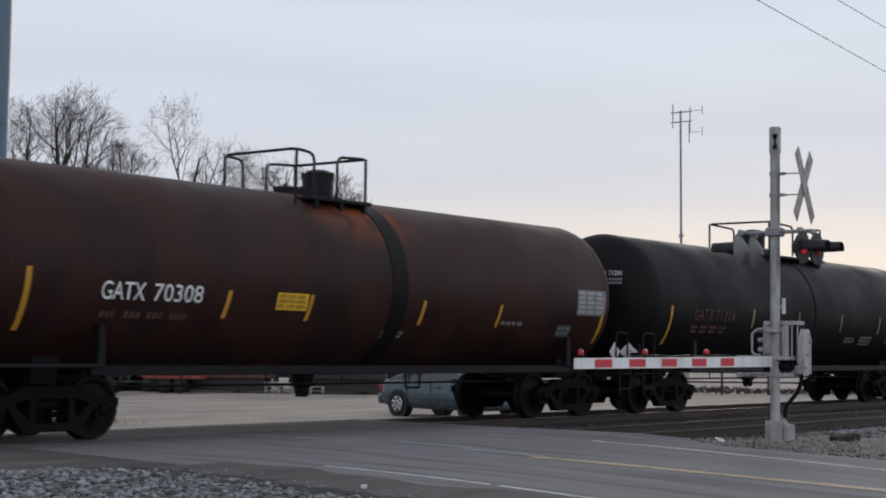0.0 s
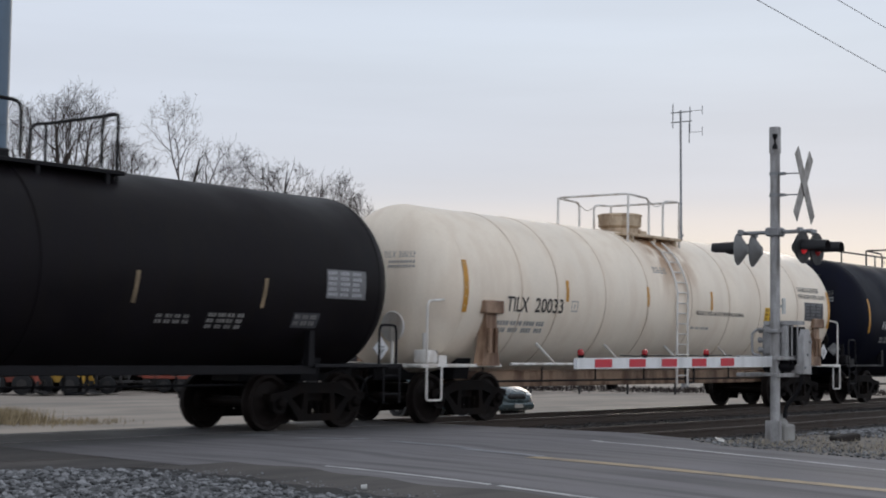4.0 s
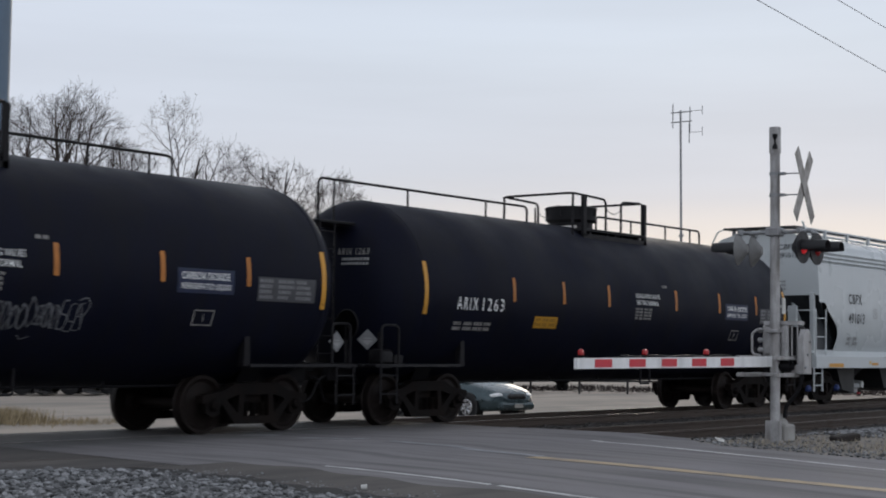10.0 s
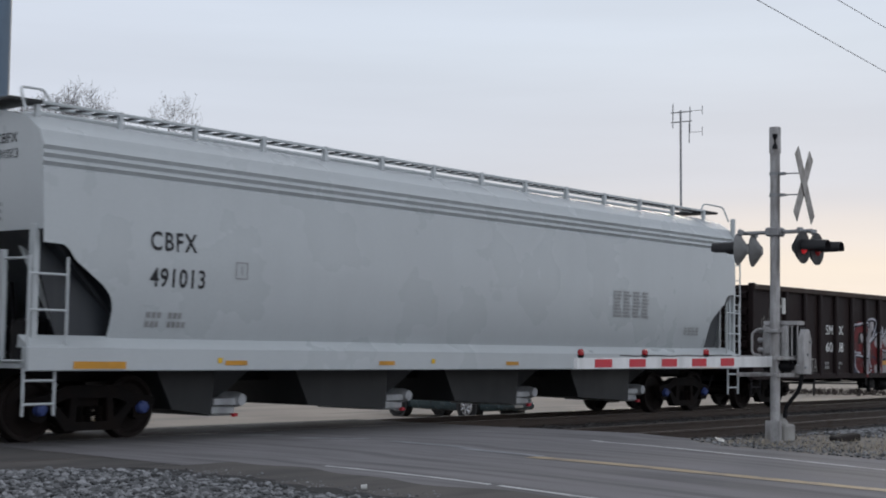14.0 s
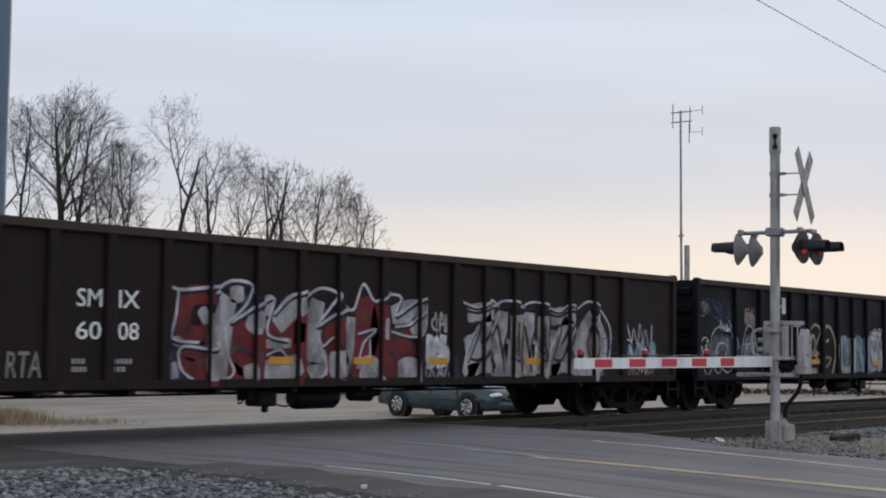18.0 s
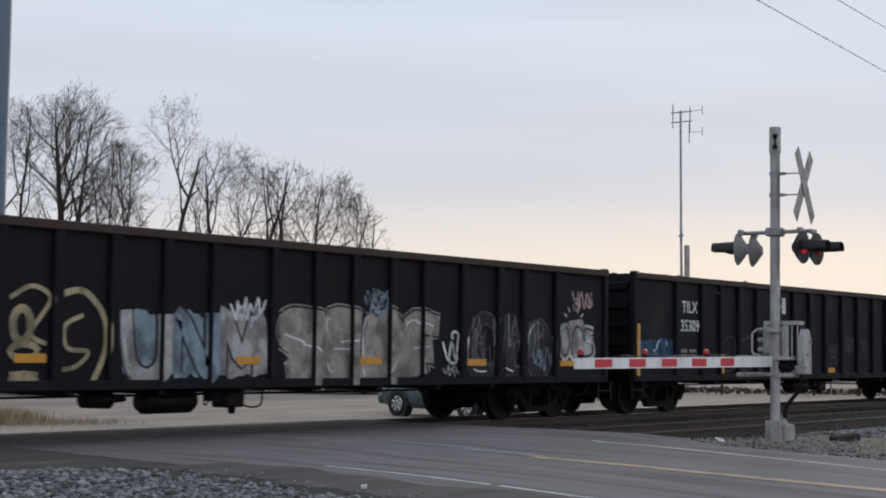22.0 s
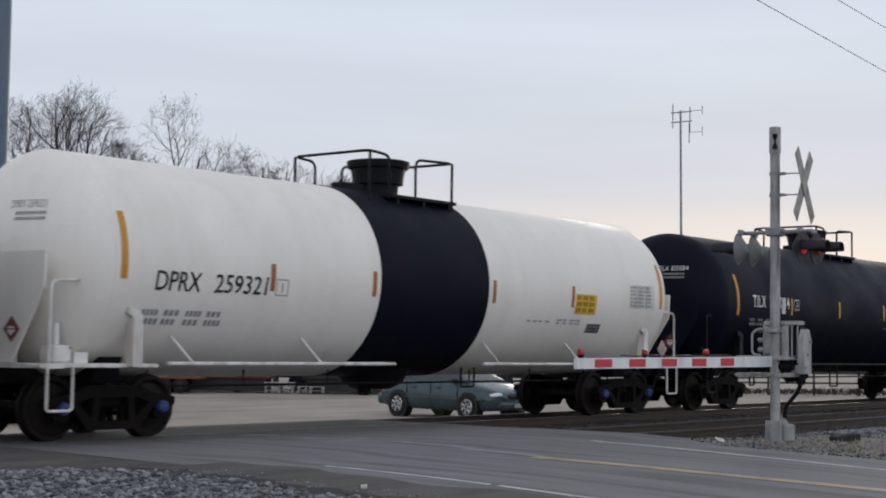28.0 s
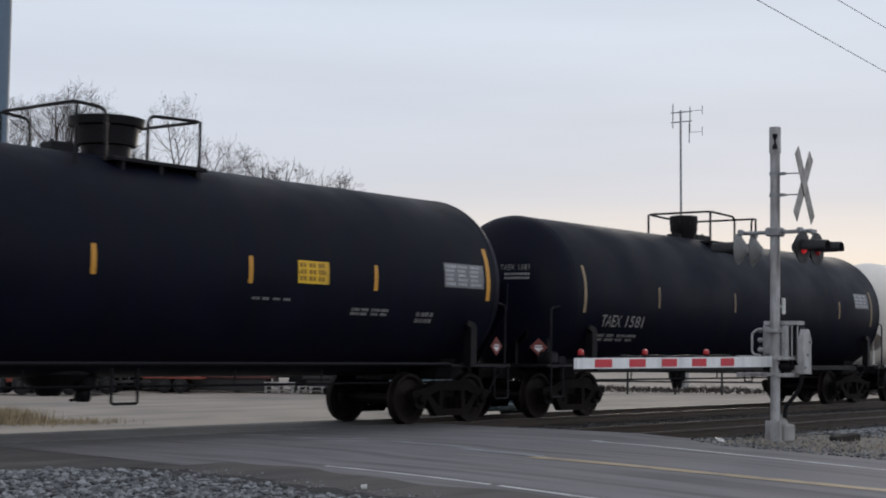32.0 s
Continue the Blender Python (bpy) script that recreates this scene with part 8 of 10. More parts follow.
def build_gondola_i():
    xc, x0, x1 = 74.24, 64.07, 84.4
    ribs = (65.83, 67.0, 67.88, 68.79, 69.7, 70.71, 71.72, 72.68, 73.61, 74.66, 75.69, 76.74, 77.67, 78.6, 79.5, 80.5, 81.53, 82.5)
    car, surf, flat, post = gondola("gondola_car", xc, x0, x1, ribs, (65.77, 82.7), M_GONBLACK, "black gondola car heaped with dark scrap", top_z=3.04, gear=(-0.88, 1))
    lettering("TILX", 66.13 - xc, 66.83 - xc, 2.24, 2.50, flat, M_INKWHITE, car)
    lettering("35309", 66.08 - xc, 66.92 - xc, 1.82, 2.08, flat, M_INKWHITE, car)
    bars(66.1 - xc, 66.85 - xc, 1.2, 1.44, 2, flat, M_INKMID, car, 71, words=2)
    rects(car, xc, ((64.08, 64.2, 0.85, 1.95), ), M_TAPE, y=-1.51)
    rects(car, xc, ((67.82, 67.92, 0.88, 1.32), (70.68, 70.8, 0.88, 1.32), (73.65, 74.05, 0.88, 1.0), (77.75, 77.9, 0.9, 1.4), (81.0, 81.15, 0.9, 1.4), (84.25, 84.38, 0.85, 1.95)), M_TAPE, y=-1.53)
    graffiti(car, xc, ribs, "NSON", 64.3, 65.7, 1.2, 1.6, (M_SPRAYTEAL,), M_SPRAYTEAL, None, 37, 0.2)
    tag(car, xc, 64.3, 65.7, 1.15, 1.6, M_SPRAYTEAL, 38, 0.05)
    for i, (a, b) in enumerate(((68.0, 68.6), (68.9, 69.5), (69.85, 70.5), (70.95, 71.5))):
        ob = BM()
        ribbon(ob, [(p[0] - xc, p[1]) for p in curve([(a, 1.0), (a + .1, 1.6), (b, 1.7), (b - .05, 1.0), (a, 0.95)], 5)], 0.025, lambda x, z: -1.436, 0)
        part("graffiti_tag", ob, M_SPRAYFAINT, car, "faint chalk outline", smooth=False)
    for i, (a, b, z0, z1) in enumerate(((71.9, 72.5, 1.1, 1.7), (73.8, 74.5, 1.1, 1.6), (74.9, 75.5, 1.3, 1.8), (75.9, 76.5, 1.3, 1.9), (78.8, 79.4, 0.95, 1.3), (79.6, 80.3, 0.95, 1.5))):
        tag(car, xc, a, b, z0, z1, M_SPRAYFAINT, 120 + i, 0.02)
    # globe emblem as plain shapes
    bm = BM()
    g = lambda x, z: -1.436
    cx, cz = 83.1 - xc, 2.32
    for rx in (0.30, 0.16, 0.001):
        ribbon(bm, ellipse(cx, cz, rx, 0.30, n=20), 0.03, g, 0)
    for dz in (-0.15, 0.0, 0.15):
        q = math.sqrt(0.09 - dz * dz)
        ribbon(bm, [(cx - q, cz + dz), (cx + q, cz + dz)], 0.03, g, 0)
    ribbon(bm, curve([(cx - 0.42, cz + 0.1), (cx - 0.38, cz - 0.3), (cx - 0.2, cz - 0.45), (cx + 0.62, cz - 0.47), (cx + 0.60, cz - 0.22)], 5), 0.04, g, 0)
    for k in range(4):
        box(bm, cx - 0.1 + k * 0.16, cx + 0.02 + k * 0.16, -1.438, -1.434, cz - 0.40, cz - 0.30)
    part("emblem", bm, M_INKWHITE, car, "white globe emblem", smooth=False)
    bars(82.65 - xc, 83.7 - xc, 1.62, 1.74, 2, flat, M_INKMID, car, 72)
    bars(83.2 - xc, 83.6 - xc, 1.0, 1.4, 4, flat, M_INKMID, car, 73, words=1)
    frame_box(car, 81.7 - xc, 82.1 - xc, 1.1, 1.42, flat, M_INKMID)
    # scrap that shows above the chord
    rnd = random.Random(3)
    bm = BM()
    for _ in range(420):
        x, y = rnd.uniform(x0 - xc + 0.3, x1 - xc - 0.3), rnd.uniform(-1.3, 1.3)
        z = 2.86 + 0.12 * math.sin(x * 1.3) + 0.1 * rnd.random() - 0.05 * abs(y)
        stone_mesh(bm, (x, y, z), rnd.uniform(.08, .22), rnd)
    box(bm, x0 - xc + 0.1, x1 - xc - 0.1, -1.38, 1.38, 2.4, 2.84)
    part("scrap_load", bm, M_SCRAP, car, "dark scrap heaped level with the sides", smooth=False)
    CARS.append((car, xc))


def head_shield(car, x, s, material):
    """A half-height plate that guards the lower head."""
    bm = BM()
    poly = [(-0.62, 1.1), (0.62, 1.1), (1.3, 2.1), (1.32, 2.62), (-1.32, 2.62), (-1.3, 2.1)]
    va = [bm.verts.new((x + s * 0.88, y, z)) for y, z in poly]
    vb = [bm.verts.new((x + s * 0.85, y, z)) for y, z in poly]
    bm.faces.new(va)
    bm.faces.new(vb[::-1])
    for i in range(6):
        bm.faces.new((va[i], vb[i], vb[(i + 1) % 6], va[(i + 1) % 6]))
    part("head_shield", bm, material, car, smooth=False)


def build_tank_j():
    xc = 94.05
    R, zc = 1.66, 2.52
    car, surf, ends = tank_car("tank_car", xc, "white tank car with a black band round its middle", 86.6, 101.5, R, zc, (87.1, 101.0), M_WHITE, M_WHITESTEEL, 94.0, 0.50, 4.80, (93.3, 95.15), 4.78, dome_kind="lid", fittings=((-0.85, 0.55, 0.13),), blue=True, side_pipe=((87.7, 92.8), (95.3, 100.4)), stanchions=(0.10, 0.64), platform=True, dome_mat=M_DARKMETAL)
    s2 = tank_surface(R + 0.012, zc)
    lettering("DPRX", 87.33 - xc, 88.2 - xc, 2.14, 2.42, s2, M_INKBLACK, car, shear=0.08)
    lettering("259321", 88.46 - xc, 89.57 - xc, 2.14, 2.42, s2, M_INKBLACK, car, shear=0.08)
    bars(87.2 - xc, 88.85 - xc, 1.62, 1.88, 2, surf, M_INKMID, car, 81)
    frame_box(car, 89.75 - xc, 90.02 - xc, 2.14, 2.4, surf, M_INKMID)
    tapes(car, surf, [(x - xc, 0) for x in (89.67, 92.06, 95.42, 98.04)], M_TAPEOLD, 2.42, 0.42, 0.10)
    tapes(car, surf, [(86.75 - xc, 0), (101.45 - xc, 0)], M_TAPE, 2.75, 0.95, 0.12)
    data_box(car, 98.14 - xc, 98.9 - xc, 2.08, 2.48, surf, M_PLACARD, M_INKAMBER, 3, 82, "yellow_notice")
    data_box(car, 98.72 - xc, 99.22 - xc, 1.72, 1.9, surf, M_PANELDARK, M_INKMID, 2, 83)
    data_box(car, 100.15 - xc, 101.15 - xc, 2.25, 2.75, surf, M_WHITESTEEL, M_INKMID, 6, 84)
    bars(96.6 - xc, 97.4 - xc, 1.88, 1.94, 1, surf, M_INKMID, car, 85)
    bars(97.6 - xc, 98.5 - xc, 1.86, 1.98, 2, surf, M_INKMID, car, 86)
    bm = BM()
    lathe(bm, [(92.22 - xc, R - 0.02), (92.22 - xc, R + 0.012), (95.24 - xc, R + 0.012), (95.24 - xc, R - 0.02)], "x", 64, (0, 0, zc))
    part("centre_band", bm, M_BLACK, car, "wide black band round the tank", angle=60)
    bm = BM()
    lathe(bm, [(0.62, 0.0), (0.62, 0.35), (0.72, 0.55), (1.0, 0.75), (1.0, 0)], "z", 20, (93.9 - xc, 0, 0))
    part("sump", bm, M_DARKMETAL, car)
    guard_rails(car, 92.72 - xc, 95.08 - xc, 0.9, 4.0, 4.80, M_DARKMETAL, 0.55, 1.08)
    end_marks(car, xc, 86.6, R, zc, "DPRX 259321", M_INKMID, 3.25)
    # jacketed head shields low on the ends
    for s, x in ((-1, 86.55 - xc), (1, 101.55 - xc)):
        head_shield(car, x, s, M_WHITE)
    diamond(car, 86.55 - xc - 0.89, -0.62, 1.55, 0.18, M_REDPL, -90, "red hazard diamond")
    diamond(car, ends[1] - 0.92, -1.6, 1.42, 0.2, M_PINKPL, 0, "faded red and white hazard diamond")
    CARS.append((car, xc))


def build_tank_k():
    xc = 112.45
    KD = 112.22
    R, zc = 1.66, 2.52
    car, surf, ends = tank_car("tank_car", xc, "clean black tank car with white lettering", 104.55, 119.95, R, zc, (105.36, 119.45), M_BLACK, M_DARKMETAL, KD, 0.50, 4.79, (KD - 0.6, KD + 1.22), 4.75, dome_kind="lid", fittings=((-0.85, 0.5, 0.13),), side_pipe=((106.2, 118.8),), platform=True, over=0.75, stanchions=(), belly=((106.98, 107.22, 0.57), (109.03, 109.43, 0.62), (111.68, 112.16, 0.50)))
    s2 = tank_surface(R + 0.012, zc)
    lettering("TILX", 105.76 - xc, 106.43 - xc, 2.46, 2.74, s2, M_INKWHITE, car, weight=0.003, gap=1.1)
    lettering("350084", 106.62 - xc, 107.71 - xc, 2.46, 2.74, s2, M_INKWHITE, car, weight=0.003, gap=1.15)
    bars(105.68 - xc, 107.28 - xc, 2.0, 2.2, 2, surf, M_INKGREY, car, 91)
    frame_box(car, 108.02 - xc, 108.27 - xc, 2.44, 2.7, surf, M_INKWHITE)
    tapes(car, surf, [(x - xc, 0) for x in (107.87, 110.73, 113.71, 116.61)], M_TAPE, 2.52, 0.42, 0.09)
    tapes(car, surf, [(105.02 - xc, 0), (119.74 - xc, 0)], M_TAPE, 2.72, 0.95, 0.11)
    data_box(car, 114.74 - xc, 115.45 - xc, 2.36, 2.72, surf, M_PLACARD, M_INKAMBER, 3, 92, "yellow_notice")
    data_box(car, 118.45 - xc, 119.6 - xc, 2.45, 2.88, surf, M_PANEL, M_INKPALE, 5, 93)
    bars(113.8 - xc, 114.7 - xc, 2.06, 2.12, 1, surf, M_INKGREY, car, 94)
    bars(116.1 - xc, 117.1 - xc, 1.88, 2.02, 2, surf, M_INKGREY, car, 95)
    bars(117.8 - xc, 118.3 - xc, 1.78, 2.0, 2, surf, M_INKGREY, car, 96)
    guard_rails(car, KD - 1.28 - xc, KD + 1.1 - xc, 0.9, 4.0, 4.79, M_DARKMETAL, 0.55, 1.05)
    bm = BM()
    lathe(bm, [(0.60, 0.0), (0.60, 0.16), (0.72, 0.26), (0.92, 0.6), (1.0, 0.6), (1.0, 0)], "z", 20, (111.3 - xc, 0, 0))
    part("sump", bm, M_DARKMETAL, car)
    end_marks(car, xc, 104.55, R, zc, "TILX 350084", M_INKWHITE, 3.25, 0.72)
    for s, x in ((-1, 104.55 - xc), (1, 119.95 - xc)):
        head_shield(car, x, s, M_BLACK)
    diamond(car, 104.55 - xc - 0.89, -0.62, 1.6, 0.18, M_REDPL, -90, "red hazard diamond")
    diamond(car, ends[1] - 0.2, -1.3, 1.42, 0.18, M_REDPL, 0, "red hazard diamond")
    CARS.append((car, xc))


def build_tank_l():
    xc = 130.45
    LD = 129.9
    R, zc = 1.62, 2.5
    car, surf, ends = tank_car("tank_car", xc, "black tank car with small faded lettering", 122.8, 137.95, R, zc, (123.5, 137.4), M_BLACK, M_DARKMETAL, LD, 0.33, 4.66, (LD - 0.3, LD + 2.1), 4.72, fittings=((0.7, 0.7, 0.12), (-0.45, 0.2, 0.08)), sill=(0.94, 1.06), platform=True, over=0.78)
    s2 = tank_surface(R + 0.012, zc)
    lettering("TAEX", 123.79 - xc, 124.55 - xc, 1.86, 2.1, s2, M_INKGREY, car)
    lettering("1581", 124.75 - xc, 125.44 - xc, 1.86, 2.1, s2, M_INKGREY, car)
    bars(123.8 - xc, 125.4 - xc, 1.55, 1.72, 2, surf, M_INKGREY, car, 101)
    tapes(car, surf, [(x - xc, 0) for x in (125.98, 129.47, 132.0, 135.33)], M_TAPEDIM, 2.52, 0.44, 0.07)
    tapes(car, surf, [(123.07 - xc, 0), (137.45 - xc, 0)], M_TAPEDIM, 2.6, 0.95, 0.09)
    data_box(car, 136.35 - xc, 137.25 - xc, 2.6, 3.0, surf, M_PANEL, M_INKPALE, 4, 102)
    guard_rails(car, LD - 0.25 - xc, LD + 2.15 - xc, 0.85, 4.0, 4.72, M_DARKMETAL, 1.25, 0.25)
    end_marks(car, xc, 122.8, R, zc, "TAEX 1581", M_INKGREY, 2.95)
    diamond(car, ends[0] + 0.3, -1.0, 1.42, 0.18, M_REDPL, -60, "red hazard diamond")
    CARS.append((car, xc))


def build_tank_m():
    xc = 148.6
    R, zc = 1.6, 2.5
    car, surf, ends = tank_car("tank_car", xc, "pale cream tank car at the end of the visible train", 141.0, 156.2, R, zc, (141.5, 155.7), M_WHITE, M_WHITESTEEL, 148.6, 0.6, 4.5, (147.5, 149.8), 4.7, platform=True)
    tapes(car, surf, [(141.0 - xc, 0)], M_TAPE, 2.6, 0.9, 0.1)
    CARS.append((car, xc))


build_tank_a()
build_tank_b()
build_tank_c()
build_tank_de(-25.65, -32.74, -18.56, (-31.85, -19.45), -25.65, "1223", (-31.86, -30.48), (-30.31, -28.25, -26.3, -23.78, -21.93, -20.23), -30.2, False)
build_tank_de(-8.89, -15.95, -1.92, (-15.15, -2.5), -8.95, "1263", (-15.07, -13.66), (-13.33, -11.66, -10.01, -7.26, -5.28, -3.45), -12.6, True)
build_hopper()
build_gondola_g()
build_gondola_h()
build_gondola_i()
build_tank_j()
build_tank_k()
build_tank_l()
build_tank_m()


# ---- beyond the track: lot, trees, poles, parked things ----
LOT = gz(40, 40)


def bare_tree(x, y, stems, crown, seed, girth=0.15, label="bare winter tree with many fine twigs"):
    """A leafless tree: gnarled limbs branch again and again, and none grows far out of the rounded crown.
    stems: (lean x, lean y) of each trunk; crown: (dx, dy, z of its middle, half width, half height)."""
    rnd = random.Random(seed)
    dx, dy, cz, rw, rh = crown
    base = np.array([x, y, LOT - 0.05])
    mid = Vector((x + dx, y + dy, cz))
    foot = Vector(base)
    segs = []        # (start, end, radius at start, radius at end)
    COUNT = (8, 6, 6, 4, 3)
    ph = [rnd.uniform(0, 6) for _ in range(3)]

    def out_of_crown(p):
        q = Vector(((p.x - mid.x) / rw, (p.y - mid.y) / rw, max(0.0, p.z - mid.z) / rh))
        a = math.atan2(q.z, q.x)
        return q.length > 0.97 + 0.07 * math.sin(3 * a + ph[0]) + 0.06 * math.sin(7 * a + ph[1])

    def turn(d, angle, roll):
        s_ = d.orthogonal().normalized()
        u_ = d.cross(s_)
        return (d * math.cos(angle) + (s_ * math.cos(roll) + u_ * math.sin(roll)) * math.sin(angle)).normalized()

    def limb(p, d, length, r, level):
        n = (13, 9, 7, 5, 3, 2)[level]
        gnarl = (0.07, 0.12, 0.15, 0.17, 0.18, 0.15)[level]
        lift = (0.02, 0.06, 0.07, 0.07, 0.06, 0.04)[level]
        aim = d.copy()
        pts = [(p, d)]
        for k in range(n):
            d = (d + Vector((rnd.gauss(0, gnarl), rnd.gauss(0, gnarl), rnd.gauss(0, gnarl) + lift))).normalized()
            if level == 0:
                d = (d + aim * 0.25).normalized()
            p = p + d * (length / n)
            pts.append((p, d))
            if k and out_of_crown(p):
                break
        tip = max(0.0045, r * (0.2 if level < 3 else 0.4))
        m = len(pts) - 1
        run = []
        for k in range(m):
            r0, r1 = r + (tip - r) * k / m, r + (tip - r) * (k + 1) / m
            segs.append((pts[k][0], pts[k + 1][0], r0, r1))
            run.append((pts[k + 1][0], pts[k + 1][1], r1, (k + 1) / m))
        if level == 5:
            return
        roll = rnd.uniform(0, math.tau)
        m = COUNT[level]
        length *= len(run) / n
        if level and len(run) < n:
            m = max(1, round(m * len(run) / n))
        for c in range(m):
            t = (0.38 if level == 0 else 0.15) + (0.6 if level == 0 else 0.83) * (c + rnd.uniform(0.2, 0.9)) / m
            k = min(len(run) - 1, int(t * len(run)))
            q, dd, rr, tt = run[k]
            roll += 2.4 + rnd.uniform(-0.5, 0.5)
            ang = rnd.uniform(0.45, 0.95) if level < 2 else rnd.uniform(0.45, 1.0)
            grow = length * (0.42 if level == 0 else 0.62) * rnd.uniform(0.75, 1.2) * (1.15 - 0.45 * tt)
            limb(q, turn(dd, ang, roll), grow, max(0.0050, rr * rnd.uniform(0.58, 0.82)), level + 1)

    for lx, ly in stems:
        p = foot + Vector((lx, ly, 0)) * 0.15
        goal = Vector((mid.x + lx * 1.25, mid.y + ly * 1.25, cz + rh * (0.74 - 0.2 * math.hypot(lx, ly))))
        d = (goal - p).normalized()
        limb(p, (d + Vector((rnd.gauss(0, .03), rnd.gauss(0, .03), 0))).normalized(), (goal - p).length, girth * rnd.uniform(0.8, 1.1), 0)
    A, B = np.array([g[0] for g in segs]), np.array([g[1] for g in segs])
    RA, RB = np.array([g[2] for g in segs]), np.array([g[3] for g in segs])
    tree = empty("bare_tree")
    tree.matrix_basis = pose(*base)
    tagged(tree, label, "tree", "bare trees behind the lot")

    def bars_of(pick, seg, name, material):
        a, b, ra, rb = A[pick] - base, B[pick] - base, RA[pick], RB[pick]
        if not len(a):
            return None
        d = b - a
        d /= np.linalg.norm(d, axis=1)[:, None] + 1e-9
        s_ = np.cross(d, np.array([0.31, 0.52, 0.79]))
        s_ /= np.linalg.norm(s_, axis=1)[:, None] + 1e-9
        u_ = np.cross(s_, d)
        ang = np.arange(seg) * math.tau / seg
        ring = s_[:, None, :] * np.cos(ang)[None, :, None] + u_[:, None, :] * np.sin(ang)[None, :, None]
        lo = a[:, None, :] + ring * ra[:, None, None]
        hi = b[:, None, :] + ring * rb[:, None, None]
        vs = np.concatenate([lo, hi], 1).reshape(-1, 3)
        k = np.arange(seg)
        f0 = np.stack([k, (k + 1) % seg, (k + 1) % seg + seg, k + seg], 1)
        fs = (f0[None] + (np.arange(len(a)) * seg * 2)[:, None, None]).reshape(-1, 4)
        me = bpy.data.meshes.new(name)
        me.from_pydata(vs.tolist(), [], fs.tolist())
        me.materials.append(material)
        ob = new(name, me)
        ob.parent = tree
        return ob

    thick = RA > 0.055
    bars_of(thick, 8, "trunk", M_BARK)
    ob = bars_of(~thick, 3, "crown", M_TWIG)
    ob["label"], ob["kind"] = "spreading limbs and fine bare twigs", "stuff"


# across the view the crowns spread along (0.64, -0.77)
for i, (x, y, stems, crown, girth) in enumerate((
        (43.7, 57.2, ((-0.9, 1.0), (0.0, 0.1), (0.9, -1.1)), (0.05, 0.0, 9.9, 2.8, 3.4), 0.21),
        (41.9, 58.5, ((-0.3, 0.3), (0.2, -0.2)), (-0.3, 0.2, 9.8, 1.7, 3.0), 0.15),
        (45.2, 56.1, ((0.1, -0.1), (-0.4, 0.4)), (0.3, -0.2, 8.9, 1.6, 2.2), 0.12),
        (46.0, 55.4, ((-0.1, 0.2), (0.4, -0.4)), (0.0, 0.0, 8.9, 1.5, 2.1), 0.12),
        (47.4, 54.2, ((0.0, 0.0),), (-0.05, 0.05, 10.3, 1.75, 2.9), 0.23),
        (48.9, 52.9, ((-0.5, 0.6), (1.1, -1.2)), (0.7, -0.7, 8.3, 2.5, 2.75), 0.19),
        (51.2, 50.6, ((0.0, 0.0),), (0.1, -0.1, 8.3, 1.5, 1.9), 0.15),
        (53.9, 50.7, ((-0.9, 1.0), (0.2, -0.2), (1.1, -1.2)), (0.2, -0.2, 7.1, 2.9, 2.5), 0.155),
        (55.0, 49.5, ((0.5, -0.6),), (0.3, -0.4, 6.6, 1.5, 1.7), 0.13))):
    bare_tree(x, y, stems, crown, 20 + i, girth)


def build_tower():
    X, Y = 70.3, 39.7
    tw = empty("antenna_mast")
    tw.matrix_basis = pose(X, Y, LOT)
    tagged(tw, "slender grey antenna mast with small dipole arrays", "antenna mast")
    H = 14.75
    bm = BM()
    tube(bm, [(0.35, 0, 0), (0.12, 0, 7.3), (0.0, 0, H)], 0.085, 10, r1=0.055)
    part("pole", bm, M_GALVDARK, tw)
    bm = BM()
    bbox(bm, 0.22, 0.44, -0.35, -0.12, 0, 7.55, 0.02)
    part("cable_duct", bm, M_GALV, tw)
    bm = BM()
    lathe(bm, [(8.0, 0.0), (8.0, 0.13), (8.12, 0.13), (8.12, 0)], "z", 12, (0.12, 0, 0))
    part("clamp_ring", bm, M_GALVDARK, tw)
    # arms run across the view
    ux, uy = 0.45, -0.89
    for z in (14.1, 14.62):
        bm = BM()
        tube(bm, [(-0.5 * ux, -0.5 * uy, z), (0.6 * ux, 0.6 * uy, z + 0.08)], 0.035, 6)
        part("antenna_arm", bm, M_GALVDARK, tw)
    for s, z0, z1 in ((-0.40, 13.8, 15.1), (0.5, 13.6, 14.95), (0.46, 13.0, 14.1)):
        bm = BM()
        tube(bm, [(s * ux, s * uy, z0), (s * ux, s * uy, z1)], 0.028, 6)
        part("dipole", bm, M_GALVDARK, tw)
    for s, z in ((1.15, 14.75), (1.15, 13.6)):
        bm = BM()
        tube(bm, [(0.48 * ux, 0.48 * uy, z - 0.03), (s * ux, s * uy, z)], 0.016, 5)
        tube(bm, [(s * ux, s * uy, z - 0.22), (s * ux, s * uy, z + 0.25)], 0.02, 5)
        part("whip", bm, M_GALVDARK, tw)


build_tower()


